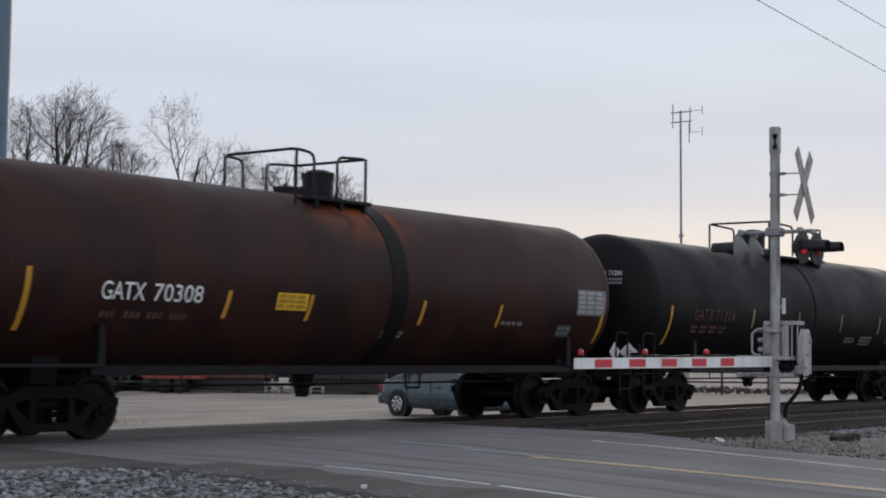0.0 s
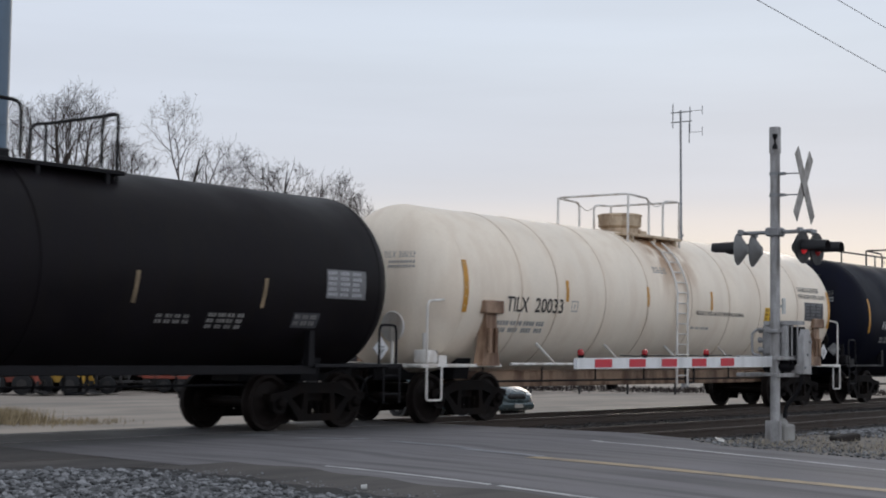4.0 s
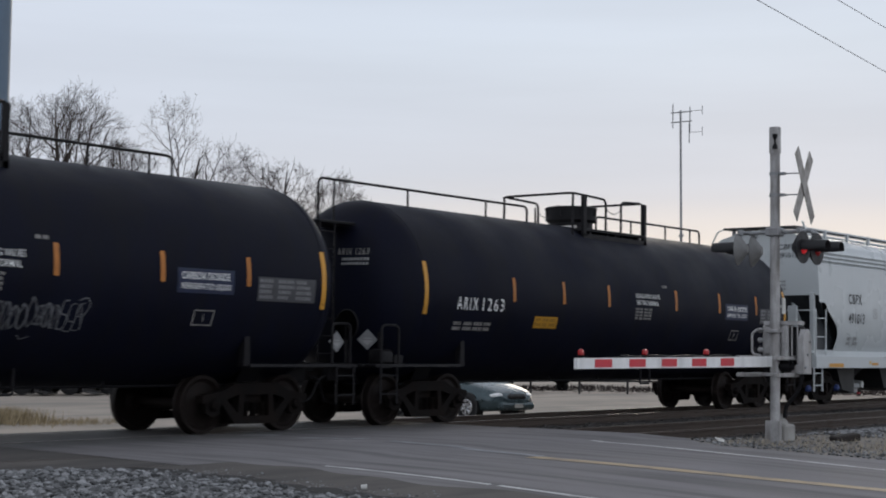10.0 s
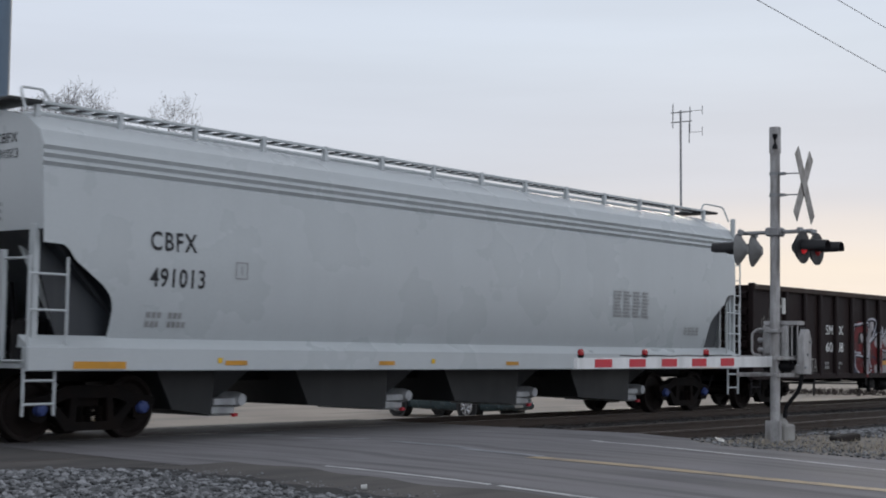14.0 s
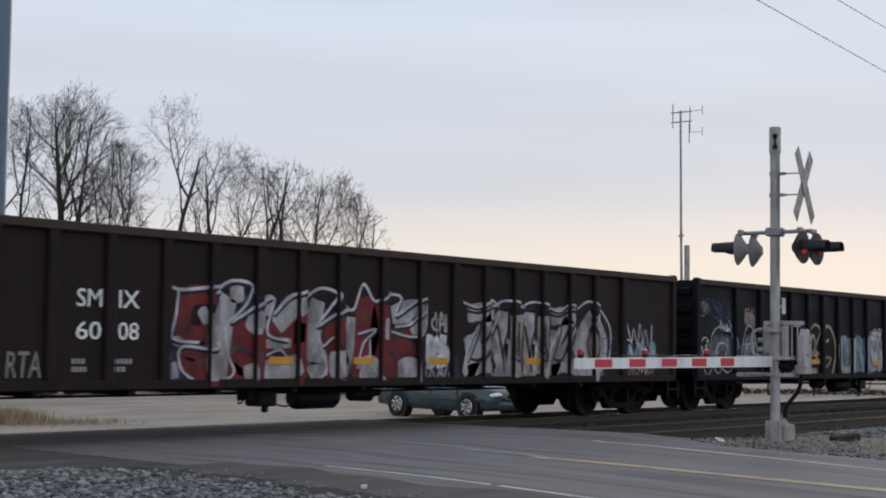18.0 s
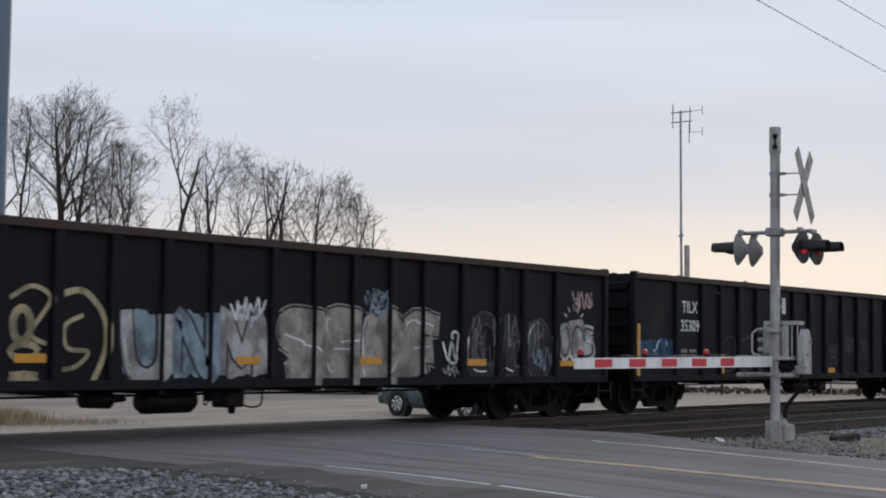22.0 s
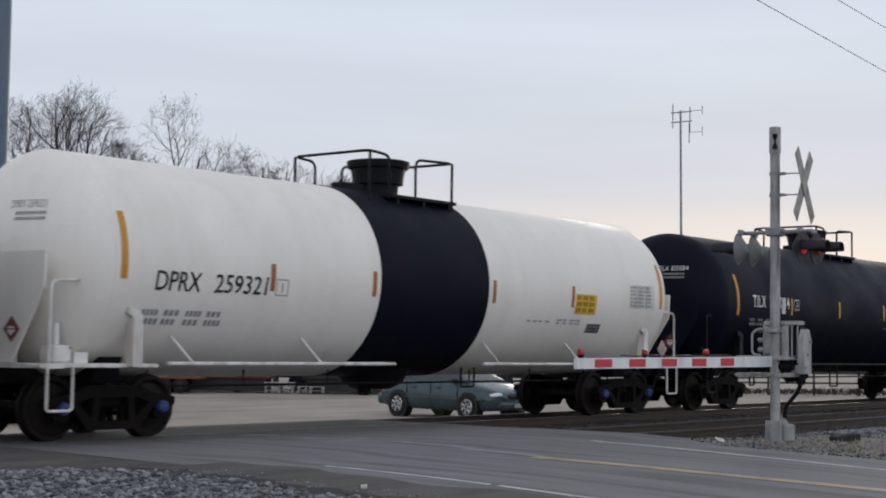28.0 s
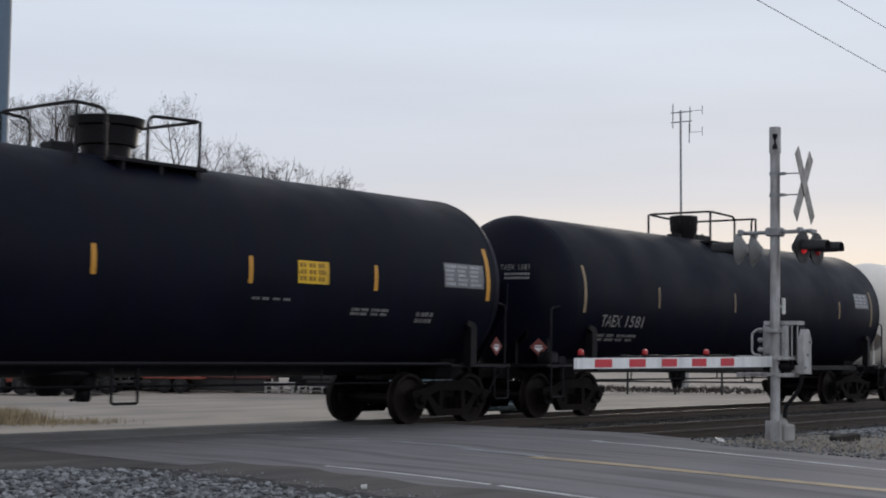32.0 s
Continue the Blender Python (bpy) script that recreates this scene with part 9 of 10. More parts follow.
def build_pole():
    p = empty("steel_column")
    p.matrix_basis = pose(28.22, 40.69, LOT)
    tagged(p, "tall blue-grey riveted steel column beside the lot", "column")
    for i in range(4):
        z0, z1 = i * 4.4 + (0.0 if i == 0 else 0.005), (i + 1) * 4.4 - 0.005
        bm = BM()
        lathe(bm, [(z0, 0.0), (z0, 0.50), (z1, 0.50), (z1, 0.0)], "z", 32)
        part("column_section", bm, M_BLUESTEEL, p)
        bm = BM()
        lathe(bm, [(z1 - 0.06, 0.50), (z1 - 0.05, 0.515), (z1 + 0.05, 0.515), (z1 + 0.06, 0.50)], "z", 32)
        for k in range(16):
            a = k * math.tau / 16
            lathe(bm, [(z1 - 0.32, 0.0), (z1 - 0.32, 0.02), (z1 - 0.28, 0.02), (z1 - 0.28, 0)], "z", 6, (0.505 * math.cos(a), 0.505 * math.sin(a), 0))
        part("flange", bm, M_BLUESTEEL, p)


build_pole()


def utility_pole(x, y, top, heights):
    """A wooden pole that carries the two wires, one above the other on side brackets."""
    p = empty("utility_pole")
    g = gz(x, y)
    p.matrix_basis = pose(x, y, g - 0.03)
    tagged(p, "weathered wooden utility pole carrying two overhead wires", "utility pole")
    b = BM()
    tube(b, [(0, 0, 0), (0, 0, top - g)], 0.16, 12, r1=0.11)
    part("pole", b, M_BARK, p)
    for h in heights:
        b = BM()
        bbox(b, -0.05, 0.05, -0.22, 0.22, h - g - 0.17, h - g - 0.07, 0.01)
        lathe(b, [(h - g - 0.08, 0.05), (h - g - 0.04, 0.06), (h - g + 0.03, 0.045), (h - g + 0.04, 0.0)], "z", 12, (0, -0.18, 0))
        part("insulator_bracket", b, M_GALVDARK, p)


def build_wires():
    # two taut wires from a pole behind the gravel to one beyond the lot
    near, far = (-5.0, 12.0), (70.7, 25.0)
    lines = ((9.429, 12.784), (9.912, 14.808))
    utility_pole(*near, 10.8, [l[0] for l in lines])
    utility_pole(*far, 15.9, [l[1] for l in lines])
    for z0, z1 in lines:
        bm = BM()
        P, Q = Vector((near[0], near[1] - 0.18, z0)), Vector((far[0], far[1] - 0.18, z1))
        tube(bm, [P.lerp(Q, k / 24) for k in range(25)], 0.013, 6)
        tagged(part("overhead_wire", bm, M_CABLE, None), "thin grey overhead wire against the sky", "wire")


build_wires()


# ---- sedan waiting beyond the crossing ----
M_CARPAINT = mat("blue_grey_car_paint", (0.046, 0.072, 0.082), 0.24, 0.3, vary=0.08, scale=2, fine=60, bump=0.02, spec=0.6)
M_GLASS = mat("dark_car_glass", (0.012, 0.016, 0.018), 0.06, vary=0.05, scale=2, bump=0, spec=0.8)
M_TYRE = mat("tyre_rubber", (0.012, 0.012, 0.013), 0.85, vary=0.2, scale=12)
M_RIM = mat("alloy_rim", (0.5, 0.5, 0.51), 0.3, 0.8, vary=0.1, scale=10)
M_HEADLAMP = mat("headlamp_glass", (0.80, 0.81, 0.82), 0.15, 0.2, vary=0.1, scale=10)
M_TRIM = mat("black_trim", (0.015, 0.015, 0.016), 0.5, vary=0.2, scale=10)


def build_sedan():
    car = empty("sedan")
    tagged(car, "blue-grey four-door sedan waiting on the gravel lot", "car")
    # lower body, front = +x: half width, lower edge and upper edge along the car
    def smooth(points):
        return pl(curve(points, 8))
    wide = smooth([(-2.50, 0.50), (-2.45, 0.68), (-2.25, 0.83), (-1.6, 0.905), (0.0, 0.925), (1.5, 0.905), (2.0, 0.85), (2.3, 0.73), (2.45, 0.54), (2.52, 0.34)])
    under = smooth([(-2.52, 0.42), (-2.35, 0.30), (-1.9, 0.23), (0.0, 0.20), (1.9, 0.22), (2.35, 0.28), (2.53, 0.40)])
    over = smooth([(-2.50, 0.74), (-2.44, 0.90), (-2.2, 0.98), (-1.5, 1.01), (1.0, 0.97), (1.6, 0.90), (2.1, 0.79), (2.35, 0.70), (2.48, 0.58), (2.53, 0.50)])
    bm = BM()
    rings = []
    for k in range(51):
        x = 2.515 * math.sin((k / 50 - 0.5) * math.pi)
        w, z0, z1 = wide(x), under(x), over(x)
        h = z1 - z0
        half = [(w * 0.80, z0), (w * 0.94, z0 + 0.04), (w * 0.985, z0 + h * 0.25), (w, z0 + h * 0.5), (w * 0.985, z0 + h * 0.72), (w * 0.94, z0 + h * 0.88), (w * 0.86, z0 + h * 0.965), (w * 0.6, z1 - 0.002), (0.0, z1 + 0.018)]
        rings.append([bm.verts.new((x, y, z)) for y, z in [(-y, z) for y, z in half] + half[::-1][1:]])
    for A, B in zip(rings, rings[1:]):
        for i in range(len(A) - 1):
            bm.faces.new((A[i], B[i], B[i + 1], A[i + 1]))
        bm.faces.new((A[-1], B[-1], B[0], A[0]))
    bm.faces.new(rings[0])
    bm.faces.new(rings[-1][::-1])
    body = part("body", bm, M_CARPAINT, car, angle=60)
    # cabin: a rounded shell over the belt line, with panes laid on it
    ridge = smooth([(-2.0, 0.995), (-1.6, 1.17), (-1.15, 1.33), (-0.5, 1.42), (0.05, 1.425), (0.42, 1.37), (0.85, 1.17), (1.28, 0.955)])

    def cabin(x, s_, grow=0.0):
        """Point of the shell: s_ runs from the belt on one side (0) over the roof to the other (1)."""
        zr, zb = ridge(x), 0.95
        k = min(1.0, (zr - zb) / 0.44)
        wb, wr = 0.80, 0.80 - 0.21 * k
        f = s_ if s_ <= 0.5 else 1 - s_
        if f < 0.33:
            t = f / 0.33
            y, z = wb + (wr - wb) * t ** 1.25, zb + (zr - 0.045 * k - zb) * t
        else:
            t = (f - 0.33) / 0.17
            y, z = wr * (1 - t), zr - 0.045 * k * (1 - t) ** 2
        sgn = -1 if s_ <= 0.5 else 1
        return (x, sgn * (y + (grow if f < 0.33 else 0)), z + (grow if f >= 0.30 else grow * 0.4))

    def shell(name, x0, x1, s0, s1, nx, ns, material, grow=0.0, x_top=None):
        b = BM()
        grid = []
        for i in range(nx + 1):
            row = []
            for j in range(ns + 1):
                q = j / ns
                a0, a1 = x0, x1
                if x_top:
                    a0, a1 = x0 + (x_top[0] - x0) * q, x1 + (x_top[1] - x1) * q
                row.append(b.verts.new(cabin(a0 + (a1 - a0) * i / nx, s0 + (s1 - s0) * q, grow)))
            grid.append(row)
        for A, B in zip(grid, grid[1:]):
            for j in range(ns):
                b.faces.new((A[j], B[j], B[j + 1], A[j + 1]))
        return part(name, b, material, car, angle=50)
    shell("roof", -2.0, 1.28, 0.0, 1.0, 40, 36, M_CARPAINT)
    shell("windshield", 0.47, 1.22, 0.355, 0.645, 8, 8, M_GLASS, 0.006)
    shell("rear_window", -1.88, -1.2, 0.36, 0.64, 8, 8, M_GLASS, 0.006)
    for s in (-1, 1):
        for x0, x1, xa, xb in ((0.02, 0.86, 0.04, 0.40), (-0.94, -0.05, -0.92, -0.03), (-1.52, -1.02, -1.22, -1.0)):
            sa, sb = (0.055, 0.29) if s < 0 else (0.945, 0.71)
            shell("side_window", x0, x1, sa, sb, 4, 5, M_GLASS, 0.006, (xa, xb))
        b = BM()
        bbox(b, 0.70, 0.84, min(s * 0.78, s * 0.98), max(s * 0.78, s * 0.98), 0.97, 1.09, 0.03)
        part("mirror", b, M_CARPAINT, car)
        b = BM()
        bbox(b, -2.0, 2.0, s * 0.925 - 0.012, s * 0.925 + 0.012, 0.50, 0.56, 0.006)
        part("side_moulding", b, M_CARPAINT, car)
        b = BM()
        for x in (-1.02, -0.06, 0.98):
            box(b, x - 0.005, x + 0.005, s * 0.922 - 0.008, s * 0.922 + 0.008, 0.28, 0.92)
        part("door_gap", b, M_TRIM, car, smooth=False)
        for x in (-0.85, 0.12):
            b = BM()
            bbox(b, x, x + 0.2, s * 0.925 - 0.02, s * 0.925 + 0.02, 0.80, 0.84, 0.008)
            part("door_handle", b, M_CARPAINT, car)
        b = BM()
        lathe(b, [(-0.10, 0.0), (-0.08, 0.07), (0.0, 0.10), (0.07, 0.08), (0.10, 0.04), (0.11, 0.0)], "x", 16)
        h = part("headlight", b, M_HEADLAMP, car, "clear oval headlight")
        h.matrix_basis = pose(2.26, s * 0.60, 0.645, 0, 8, s * 28) @ Matrix.Diagonal((0.9, 2.0, 0.8, 1))
        b = BM()
        bbox(b, -2.47, -2.3, min(s * 0.5, s * 0.82), max(s * 0.5, s * 0.82), 0.66, 0.82, 0.02)
        part("tail_light", b, M_REDDIM2, car)
    b = BM()
    bbox(b, 2.38, 2.53, -0.34, 0.34, 0.52, 0.69, 0.06)
    part("grille", b, M_TRIM, car)
    b = BM()
    bbox(b, 2.34, 2.56, -0.66, 0.66, 0.27, 0.48, 0.07)
    part("front_bumper", b, M_CARPAINT, car)
    b = BM()
    bbox(b, 2.55, 2.57, -0.16, 0.16, 0.33, 0.43, 0.005)
    part("front_plate", b, M_SIGNWHITE, car)
    b = BM()
    bbox(b, -2.56, -2.34, -0.80, 0.80, 0.30, 0.56, 0.06)
    part("rear_bumper", b, M_CARPAINT, car)
    # wheels; a black disc colours in the shaded arch gap round each tyre
    for x in (-1.37, 1.38):
        for s in (-1, 1):
            b = BM()
            lathe(b, [(-0.13, 0.0), (-0.13, 0.39), (0.13, 0.39), (0.13, 0.0)], "y", 28, (x, s * 0.81, 0.33))
            part("wheel_arch", b, M_TRIM, car)
            b = BM()
            lathe(b, [(-0.10, 0.20), (-0.11, 0.29), (-0.08, 0.325), (0.08, 0.325), (0.11, 0.29), (0.10, 0.20)], "y", 28)
            t = part("tyre", b, M_TYRE, car)
            t.matrix_basis = pose(x, s * 0.86, 0.325)
            b = BM()
            lathe(b, [(s * 0.10, 0.215), (s * 0.115, 0.20), (s * 0.07, 0.18), (s * 0.06, 0.06), (s * 0.09, 0.05), (s * 0.09, 0.0)], "y", 24)
            for k in range(7):
                a = k * math.tau / 7
                p0, p1 = (0.05 * math.cos(a), s * 0.095, 0.05 * math.sin(a)), (0.2 * math.cos(a), s * 0.105, 0.2 * math.sin(a))
                tube(b, [p0, p1], 0.026, 6)
            part("rim", b, M_RIM, t)
    # short overhangs before and behind the axles
    tuck = lambda v: v if abs(v) < 1.38 else math.copysign(1.38 + (abs(v) - 1.38) * 0.86, v)
    for ob in car.children:
        if ob.name.split(".")[0] in ("tyre", "wheel_arch"):
            continue
        if ob.name.split(".")[0] == "headlight":
            ob.location.x = tuck(ob.location.x)
            continue
        for v in ob.data.vertices:
            v.co.x = tuck(v.co.x)
    car.matrix_basis = pose(33.37, 25.93, LOT, 0, 0, 262.2) @ Matrix.Scale(1.01, 4)


M_REDDIM2 = mat("tail_lens", (0.25, 0.015, 0.015), 0.2, vary=0.1, scale=6)
build_sedan()


# ---- equipment along the far side of the lot ----
M_MAROON = mat("maroon_paint", (0.095, 0.035, 0.03), 0.6, vary=0.3, scale=1.2, stain=(0.04, 0.02, 0.018), stain_amt=0.5)
M_OLDDARK = mat("dark_equipment", (0.022, 0.02, 0.02), 0.6, vary=0.4, scale=1.5)
M_PALE = mat("pale_stock", (0.25, 0.235, 0.225), 0.7, vary=0.25, scale=2, objrand=0.25)
FAR_YAW = -51.6


def at_far(ob, x, y):
    ob.matrix_basis = pose(x, y, LOT, 0, 0, FAR_YAW)


def flat_trailer(x, y, length, paint, label):
    t = empty("flat_trailer")
    tagged(t, label, "trailer", "equipment on the far side of the lot")
    b = BM()
    bbox(b, -length / 2, length / 2, -1.2, 1.2, 0.95, 1.18, 0.02)
    part("deck", b, paint, t)
    for s in (-0.6, 0.6):
        b = BM()
        bbox(b, -length / 2, length / 2, s - 0.08, s + 0.08, 0.65, 0.95, 0.01)
        part("frame_beam", b, paint, t)
    for k in range(2):
        for s in (-1, 1):
            b = BM()
            lathe(b, [(-0.14, 0.0), (-0.14, 0.40), (-0.10, 0.46), (0.10, 0.46), (0.14, 0.40), (0.14, 0.0)], "y", 20, (length / 2 - 1.2 - 1.1 * k, s * 0.98, 0.46))
            part("wheel", b, M_TYRE, t)
    for s in (-0.7, 0.7):
        b = BM()
        bbox(b, -length / 2 + 0.5, -length / 2 + 0.62, s - 0.06, s + 0.06, 0.0, 0.7, 0.01)
        part("landing_leg", b, M_OLDDARK, t)
    at_far(t, x, y)


def box_trailer(x, y, length, height, paint, label):
    t = empty("box_trailer")
    tagged(t, label, "trailer", "equipment on the far side of the lot")
    b = BM()
    bbox(b, -length / 2, length / 2, -1.2, 1.2, 0.55, height, 0.04)
    part("body", b, paint, t)
    for k in range(int(length / 0.7)):
        b = BM()
        bbox(b, -length / 2 + 0.3 + 0.7 * k, -length / 2 + 0.36 + 0.7 * k, -1.235, -1.2, 0.6, height - 0.1, 0.005)
        part("side_rib", b, paint, t)
    b = BM()
    bbox(b, -length / 2 + 0.5, length / 2 - 1.0, -1.26, -1.22, 1.15, 1.32, 0.01)
    part("light_panel", b, M_PALE, t, "pale strip along the side")
    # solid dark block stands for the shaded openings below the body
    b = BM()
    bbox(b, -length / 2 + 0.2, length / 2 - 0.2, -1.1, 1.1, 0.05, 0.58, 0.02)
    part("skirt", b, M_OLDDARK, t, "dark block for the shaded openings close to the ground")
    for s in (-1, 1):
        b = BM()
        lathe(b, [(-0.12, 0.0), (-0.12, 0.36), (0.12, 0.36), (0.12, 0.0)], "y", 20, (length / 4, s * 0.95, 0.36))
        part("wheel", b, M_TYRE, t)
    at_far(t, x, y)


def stack(x, y, n, w, label, seed):
    t = empty("pallet_stack")
    tagged(t, label, "pallets", "equipment on the far side of the lot")
    rnd = random.Random(seed)
    for i in range(n):
        for k in range(5):
            b = BM()
            bbox(b, -w / 2, w / 2, -0.5 + 0.22 * k, -0.36 + 0.22 * k, 0.10 + 0.15 * i, 0.125 + 0.15 * i, 0.004)
            part("board", b, M_PALE, t)
        b = BM()
        for s in (-1, 0, 1):
            box(b, s * (w / 2 - 0.06) - 0.05, s * (w / 2 - 0.06) + 0.05, -0.5, 0.52, 0.005 + 0.15 * i, 0.10 + 0.15 * i)
        part("bearer", b, M_PALE, t)
    at_far(t, x, y)


def dark_truck(x, y, label):
    t = empty("parked_truck")
    tagged(t, label, "truck", "equipment on the far side of the lot")
    b = BM()
    prism(b, [(-2.6, 0.55), (2.5, 0.55), (2.55, 0.95), (2.4, 1.12), (1.2, 1.18), (0.7, 1.75), (-0.6, 1.8), (-0.75, 1.15), (-2.6, 1.12)], -0.92, 0.92)
    part("body", b, M_OLDDARK, t)
    b = BM()
    prism(b, [(1.0, 1.2), (0.62, 1.68), (-0.5, 1.72), (-0.6, 1.2)], -0.94, -0.925)
    part("side_window", b, M_GLASS, t, smooth=False)
    for xx in (-1.7, 1.7):
        for s in (-1, 1):
            b = BM()
            lathe(b, [(-0.12, 0.0), (-0.12, 0.38), (0.12, 0.38), (0.12, 0.0)], "y", 20, (xx, s * 0.82, 0.38))
            part("wheel", b, M_TYRE, t)
    at_far(t, x, y)


box_trailer(42.6, 50.2, 3.0, 2.2, M_MAROON, "dark maroon box trailer with a pale strip, parked")
flat_trailer(41.0, 49.6, 2.6, M_MAROON, "maroon flat trailer parked at the edge of the lot")
flat_trailer(39.6, 54.6, 5.5, M_OLDDARK, "dark flat trailer parked at the edge of the lot")
stack(44.4, 43.6, 3, 1.2, "stack of pale weathered pallets", 3)
stack(45.2, 42.6, 2, 1.1, "low stack of pale weathered pallets", 4)
stack(43.6, 51.8, 5, 1.1, "stack of pale weathered pallets", 5)
dark_truck(49.0, 44.6, "dark pickup truck parked at the edge of the lot")
flat_trailer(52.6, 40.6, 6.0, M_OLDDARK, "dark flat trailer parked beyond the lot")
stack(51.5, 40.0, 2, 1.2, "low stack of pale weathered pallets", 6)

box_trailer(38.7, 52.3, 6.2, 2.15, M_OLDDARK, "dark box trailer parked in a row at the lot's edge")
box_trailer(43.2, 46.6, 5.4, 2.2, M_MAROON, "long dark maroon box trailer with a pale strip")
box_trailer(46.8, 42.2, 3.4, 2.0, M_OLDDARK, "short dark box trailer at the lot's edge")


M_LOADER = mat("worn_machine_yellow", (0.40, 0.23, 0.03), 0.55, vary=0.3, scale=1.5, stain=(0.12, 0.07, 0.03), stain_amt=0.5)
M_RUSTRED = mat("faded_red_paint", (0.24, 0.055, 0.035), 0.6, vary=0.3, scale=1.5, stain=(0.09, 0.04, 0.03), stain_amt=0.5)
M_LOTGREY = mat("grey_machine_paint", (0.13, 0.13, 0.13), 0.6, vary=0.3, scale=1.5, stain=(0.05, 0.05, 0.05), stain_amt=0.5)


def lot_wheels(t, spots, r):
    for x in spots:
        for s in (-1, 1):
            b = BM()
            lathe(b, [(-0.13, 0.0), (-0.13, r * 0.8), (-0.09, r), (0.09, r), (0.13, r * 0.8), (0.13, 0.0)], "y", 20, (x, s * 0.62, r))
            w = part("wheel", b, M_TYRE, t)
            b = BM()
            lathe(b, [(-0.145, 0.0), (-0.145, r * 0.5), (0.145, r * 0.5), (0.145, 0.0)], "y", 14, (x, s * 0.62, r))
            part("rim", b, M_OLDDARK, w)


def small_loader(x, y, paint, label):
    t = empty("small_loader")
    tagged(t, label, "loader", "equipment on the far side of the lot")
    b = BM()
    prism(b, [(-1.0, 0.45), (0.45, 0.45), (0.55, 0.8), (0.2, 1.0), (-0.5, 1.05), (-0.95, 1.2), (-1.05, 0.9)], -0.42, 0.42)
    part("body", b, paint, t)
    for s in (-0.38, 0.38):
        b = BM()
        tube(b, bend([(-0.5, s, 1.0), (-0.55, s, 1.95), (0.25, s, 1.95), (0.35, s, 0.95)], 0.1), 0.035, 7)
        part("cab_frame", b, M_OLDDARK, t)
        b = BM()
        prism(b, [(-0.8, 1.15), (-0.7, 1.3), (0.9, 0.75), (1.05, 0.4), (0.9, 0.38), (0.75, 0.65)], s * 1.45 - 0.05, s * 1.45 + 0.05)
        part("lift_arm", b, paint, t)
    b = BM()
    bbox(b, -0.62, 0.3, -0.46, 0.46, 1.93, 1.99, 0.02)
    part("cab_roof", b, paint, t)
    b = BM()
    prism(b, [(0.95, 0.5), (0.85, 0.12), (1.35, 0.03), (1.36, 0.06), (0.95, 0.16), (1.02, 0.5)], -0.75, 0.75)
    part("bucket", b, M_OLDDARK, t)
    lot_wheels(t, (-0.6, 0.4), 0.38)
    at_far(t, x, y)


def tank_trailer(x, y, paint, label):
    t = empty("tank_trailer")
    tagged(t, label, "trailer", "equipment on the far side of the lot")
    b = BM()
    lathe(b, [(-0.8, 0.0), (-0.78, 0.25), (-0.68, 0.42), (0.68, 0.42), (0.78, 0.25), (0.8, 0.0)], "x", 24, (0, 0, 0.98))
    part("tank", b, paint, t)
    for xx in (-0.45, 0.45):
        b = BM()
        bbox(b, xx - 0.05, xx + 0.05, -0.45, 0.45, 0.5, 0.75, 0.01)
        part("cradle", b, M_OLDDARK, t)
    b = BM()
    bbox(b, -0.85, 0.85, -0.4, 0.4, 0.42, 0.52, 0.01)
    bbox(b, 0.85, 1.5, -0.05, 0.05, 0.43, 0.51, 0.01)
    part("frame", b, M_OLDDARK, t)
    b = BM()
    bbox(b, -0.25, 0.25, -0.3, 0.1, 1.36, 1.55, 0.03)
    part("pump_box", b, M_OLDDARK, t)
    lot_wheels(t, (0.0,), 0.33)
    at_far(t, x, y)


def stake_trailer(x, y, length, paint, label, seed):
    """Low trailer with slatted sides, loaded with crates."""
    rnd = random.Random(seed)
    t = empty("stake_trailer")
    tagged(t, label, "trailer", "equipment on the far side of the lot")
    b = BM()
    bbox(b, -length / 2, length / 2, -0.75, 0.75, 0.55, 0.66, 0.01)
    part("deck", b, paint, t)
    for k in range(int(length / 0.45) + 1):
        b = BM()
        xx = -length / 2 + 0.04 + 0.45 * k
        bbox(b, xx - 0.03, xx + 0.03, -0.78, -0.73, 0.6, 1.15, 0.005)
        part("stake", b, paint, t)
    for z in (0.78, 1.02):
        b = BM()
        bbox(b, -length / 2, length / 2, -0.80, -0.775, z, z + 0.09, 0.004)
        part("side_board", b, paint, t)
    lot_wheels(t, (-0.3, 0.35), 0.3)
    at_far(t, x, y)
    yaw = radians(FAR_YAW)
    xx = -length / 2 + 0.35
    while xx < length / 2 - 0.35:
        w, h = rnd.uniform(0.35, 0.6), rnd.uniform(0.45, 0.8)
        c = empty("crate")
        tagged(c, "small pale crate standing on a trailer", "crate", "crates on the trailer")
        m = rnd.choice((M_PALE, M_LOTGREY, M_RUSTRED))
        b = BM()
        bbox(b, -w / 2, w / 2, -0.4, 0.4, 0, h, 0.01)
        part("box", b, m, c)
        b = BM()
        bbox(b, -w / 2 - 0.01, w / 2 + 0.01, -0.41, 0.41, h, h + 0.04, 0.008)
        part("lid", b, m, c)
        c.matrix_basis = pose(x + xx * math.cos(yaw), y + xx * math.sin(yaw), LOT + 0.66, 0, 0, FAR_YAW)
        xx += w + rnd.uniform(0.06, 0.3)


small_loader(35.37, 45.98, M_LOADER, "small yellow loader with an open cab, parked on the lot")
small_loader(33.84, 46.75, M_RUSTRED, "small faded red loader parked on the lot")
tank_trailer(37.37, 45.7, M_LOTGREY, "grey tank trailer parked on the lot")
stake_trailer(40.75, 45.92, 2.3, M_RUSTRED, "faded red low trailer with slatted sides and a mixed load", 8)


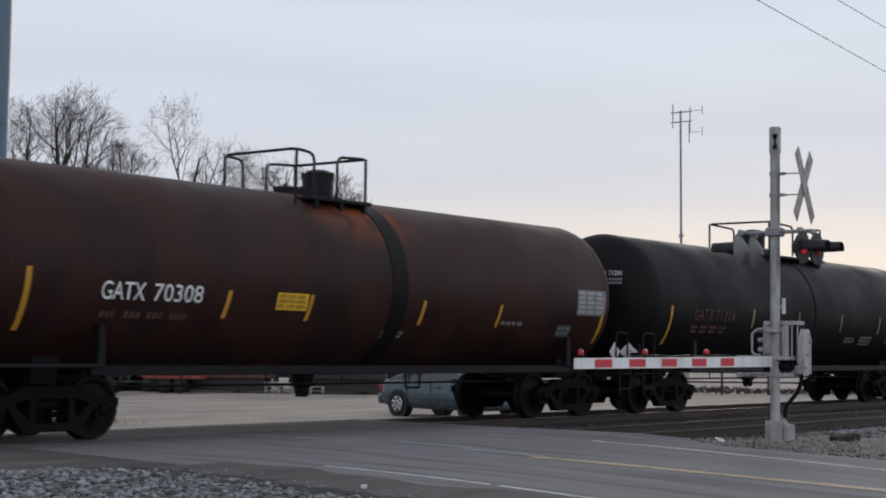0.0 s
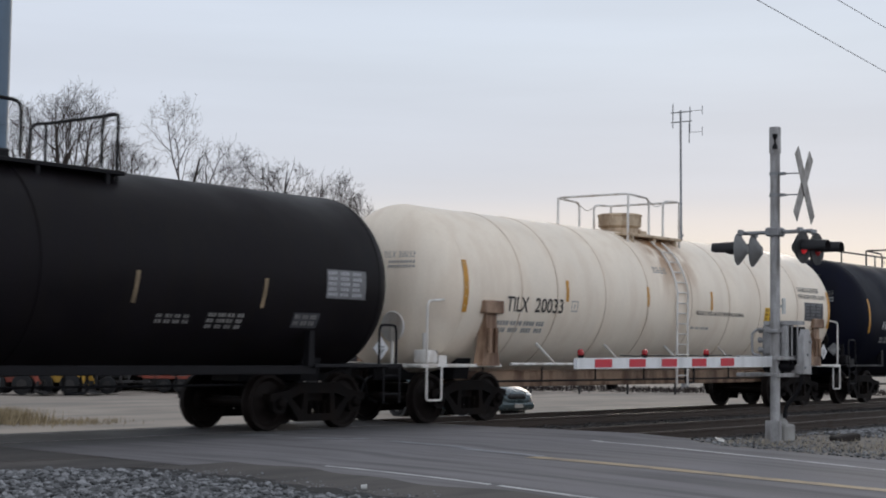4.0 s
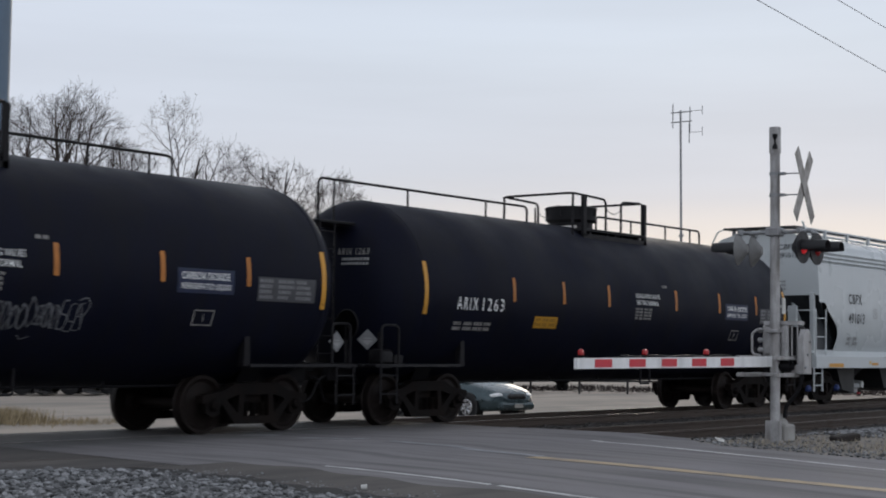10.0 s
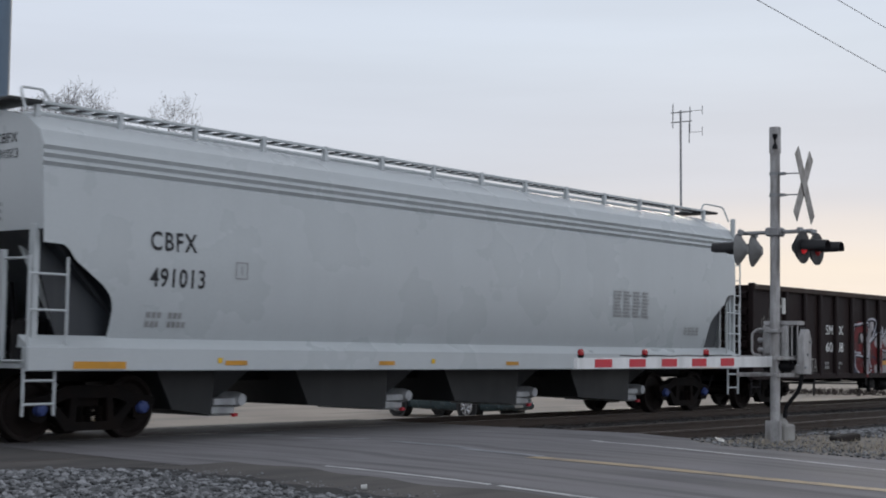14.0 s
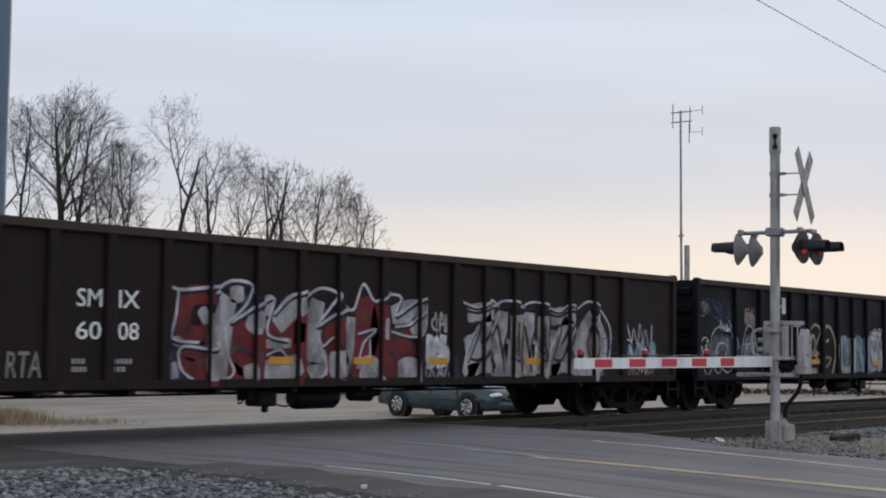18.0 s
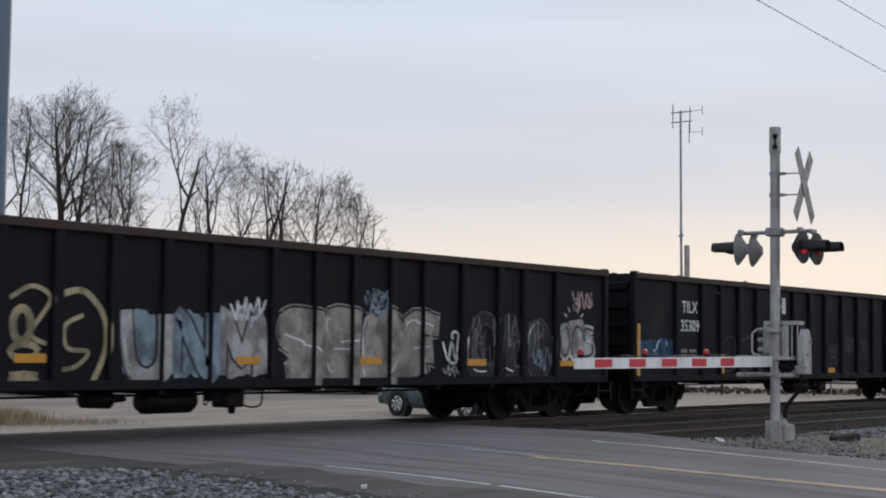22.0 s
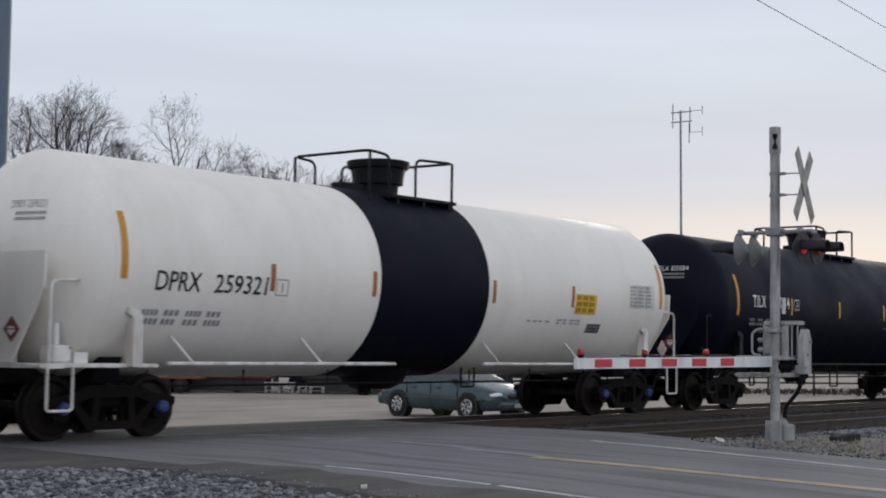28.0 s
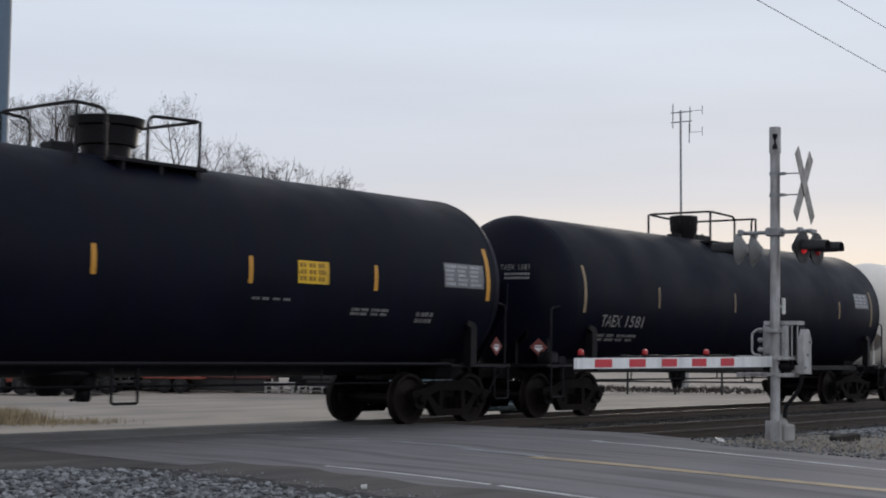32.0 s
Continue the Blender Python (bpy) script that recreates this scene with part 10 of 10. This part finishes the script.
def brush_row():
    """Dense dark brush along the far edge of the lot."""
    rnd = random.Random(19)
    A, B = Vector((53.2, 45.0)), Vector((72.0, 21.5))
    verts, faces = [], []
    for i in range(5200):
        p = A.lerp(B, rnd.random())
        x, y = p.x + rnd.gauss(0, 0.5), p.y + rnd.gauss(0, 0.5)
        top = 0.32 + 0.1 * math.sin(x * 0.9) * math.cos(y * 0.7)
        z0 = LOT + rnd.uniform(-0.02, 0.7) * top
        an = rnd.random() * math.tau
        w, h = rnd.uniform(.015, .05), rnd.uniform(.08, .22)
        c, s = math.cos(an) * w, math.sin(an) * w
        o = len(verts)
        verts += [(x - c, y - s, z0), (x + c, y + s, z0), (x + rnd.gauss(0, .12), y + rnd.gauss(0, .12), min(z0 + h, LOT + top + 0.08))]
        faces.append((o, o + 1, o + 2))
    me = bpy.data.meshes.new("brush_row")
    me.from_pydata(verts, [], faces)
    me.materials.append(M_TWIG)
    tagged(new("brush_row", me), "dense dark leafless brush along the lot's far edge", "brush", kind="stuff")


brush_row()


def build_fence():
    f = empty("pipe_fence")
    tagged(f, "dark two-rail pipe fence at the far edge of the lot", "fence")
    A, B = Vector((54.5, 38.2)), Vector((75.0, 21.0))
    n = 12
    for i in range(n + 1):
        p = A.lerp(B, i / n)
        b = BM()
        tube(b, [(p.x, p.y, LOT - 0.02), (p.x, p.y, LOT + 1.05)], 0.05, 8)
        part("post", b, M_OLDDARK, f)
    for z in (0.55, 1.0):
        b = BM()
        tube(b, [(A.x, A.y, LOT + z), (B.x, B.y, LOT + z)], 0.04, 8)
        part("rail", b, M_OLDDARK, f)


build_fence()


def far_hedge():
    """Low dark scrub along the horizon, far off."""
    rnd = random.Random(9)
    verts, faces = [], []
    for i in range(2600):
        a = radians(rnd.uniform(15, 90))
        d = rnd.uniform(150, 190)
        x, y = d * math.sin(a), d * math.cos(a)
        h = rnd.uniform(0.6, 2.2)
        for k in range(6):
            o = len(verts)
            px, py_ = x + rnd.gauss(0, 0.8), y + rnd.gauss(0, 0.8)
            an = rnd.random() * 3.14
            c, s = math.cos(an) * 0.5, math.sin(an) * 0.5
            z = LOT
            verts += [(px - c, py_ - s, z), (px + c, py_ + s, z), (px + rnd.gauss(0, .3), py_, z + h * rnd.uniform(.5, 1))]
            faces.append((o, o + 1, o + 2))
    me = bpy.data.meshes.new("far_scrub")
    me.from_pydata(verts, [], faces)
    me.materials.append(M_TWIG)
    tagged(new("far_scrub", me), "low dark bare scrub along the horizon", "scrub", kind="stuff")


far_hedge()


def grass(name, n, place, h0, h1, label, seed):
    rnd = random.Random(seed)
    verts, faces = [], []
    for _ in range(n):
        x, y = place(rnd)
        z = gz(x, y) - 0.01
        h, a = rnd.uniform(h0, h1), rnd.random() * math.tau
        w = 0.006 + 0.01 * h
        lx, ly = rnd.gauss(0, .3) * h, rnd.gauss(0, .3) * h
        c, s = math.cos(a) * w, math.sin(a) * w
        o = len(verts)
        verts += [(x - c, y - s, z), (x + c, y + s, z), (x + lx * .5 + c * .6, y + ly * .5 + s * .6, z + h * .6), (x + lx * .5 - c * .6, y + ly * .5 - s * .6, z + h * .6), (x + lx, y + ly, z + h)]
        faces += [(o, o + 1, o + 2, o + 3), (o + 3, o + 2, o + 4)]
    me = bpy.data.meshes.new(name)
    me.from_pydata(verts, [], faces)
    me.materials.append(M_DEADGRASS if h1 < 0.12 else M_DRYGRASS)
    tagged(new(name, me), label, "grass", kind="stuff")


def tuft_place(rnd):
    t = rnd.random()
    return 21.7 + rnd.gauss(0, .45), 30.8 + rnd.gauss(0, .7)


grass("dry_grass_clump", 2600, tuft_place, 0.12, 0.42, "tall clump of dry tan grass at the lot's edge", 1)
grass("dry_grass_low", 900, lambda r: (22.6 + r.gauss(0, .8), 29.3 + r.gauss(0, .5)), 0.04, 0.16, "low dry grass and weeds on the lot", 2)
grass("verge_grass", 1100, lambda r: (RIGHT_EDGE(9) + 0.6 + abs(r.gauss(0, 2.2)), r.uniform(8.2, 11.3)), 0.03, 0.10, "short dead grass on the verge", 3)


stones("loose_gravel", 9000, on_gravel, 0.014, 0.05, M_STONE, "loose crushed grey stones beside the road", 1)
stones("stray_gravel", 500, on_gravel_edge, 0.008, 0.022, M_STONE, "stray chips of stone on the asphalt edge", 2)
stones("track_ballast", 9000, on_ballast, 0.02, 0.05, M_BALLAST, "dark broken stone ballast between the ties", 3, "ballast")
stones("ballast_bank", 2500, on_bank, 0.02, 0.055, M_STONE, "grey crushed stone along the track", 4, "ballast")
stones("verge_stones", 1800, on_verge, 0.01, 0.035, M_STONE, "pale small stones scattered over the verge", 5)


# ---- movement: the train rolls by, its wheels turn ----
DRIFT = pl([(0, 0.10), (1, 0.03), (2, 0.0), (3, -0.03), (4.5, 0.0), (28, 0.0), (29, -0.05), (30, -0.09), (31, 0.0), (32, 0.0)])


def travel(t):
    return -(6.0614 * (t - 16.0) + 0.0025 * (t - 16.0) ** 2) + DRIFT(t)


def motions():
    for car, xc in CARS:
        walk(car, [(float(t), pose(xc + travel(t), TRACK_Y, 0)) for t in range(33)])
    turns = [(k / 10, travel(k / 10) / 0.457) for k in range(321)]
    for ob, ax in WHEELSETS:
        walk(ob, [(t, Matrix.Translation((ax, 0, 0.457)) @ Matrix.Rotation(a, 4, "Y")) for t, a in turns])


motions()
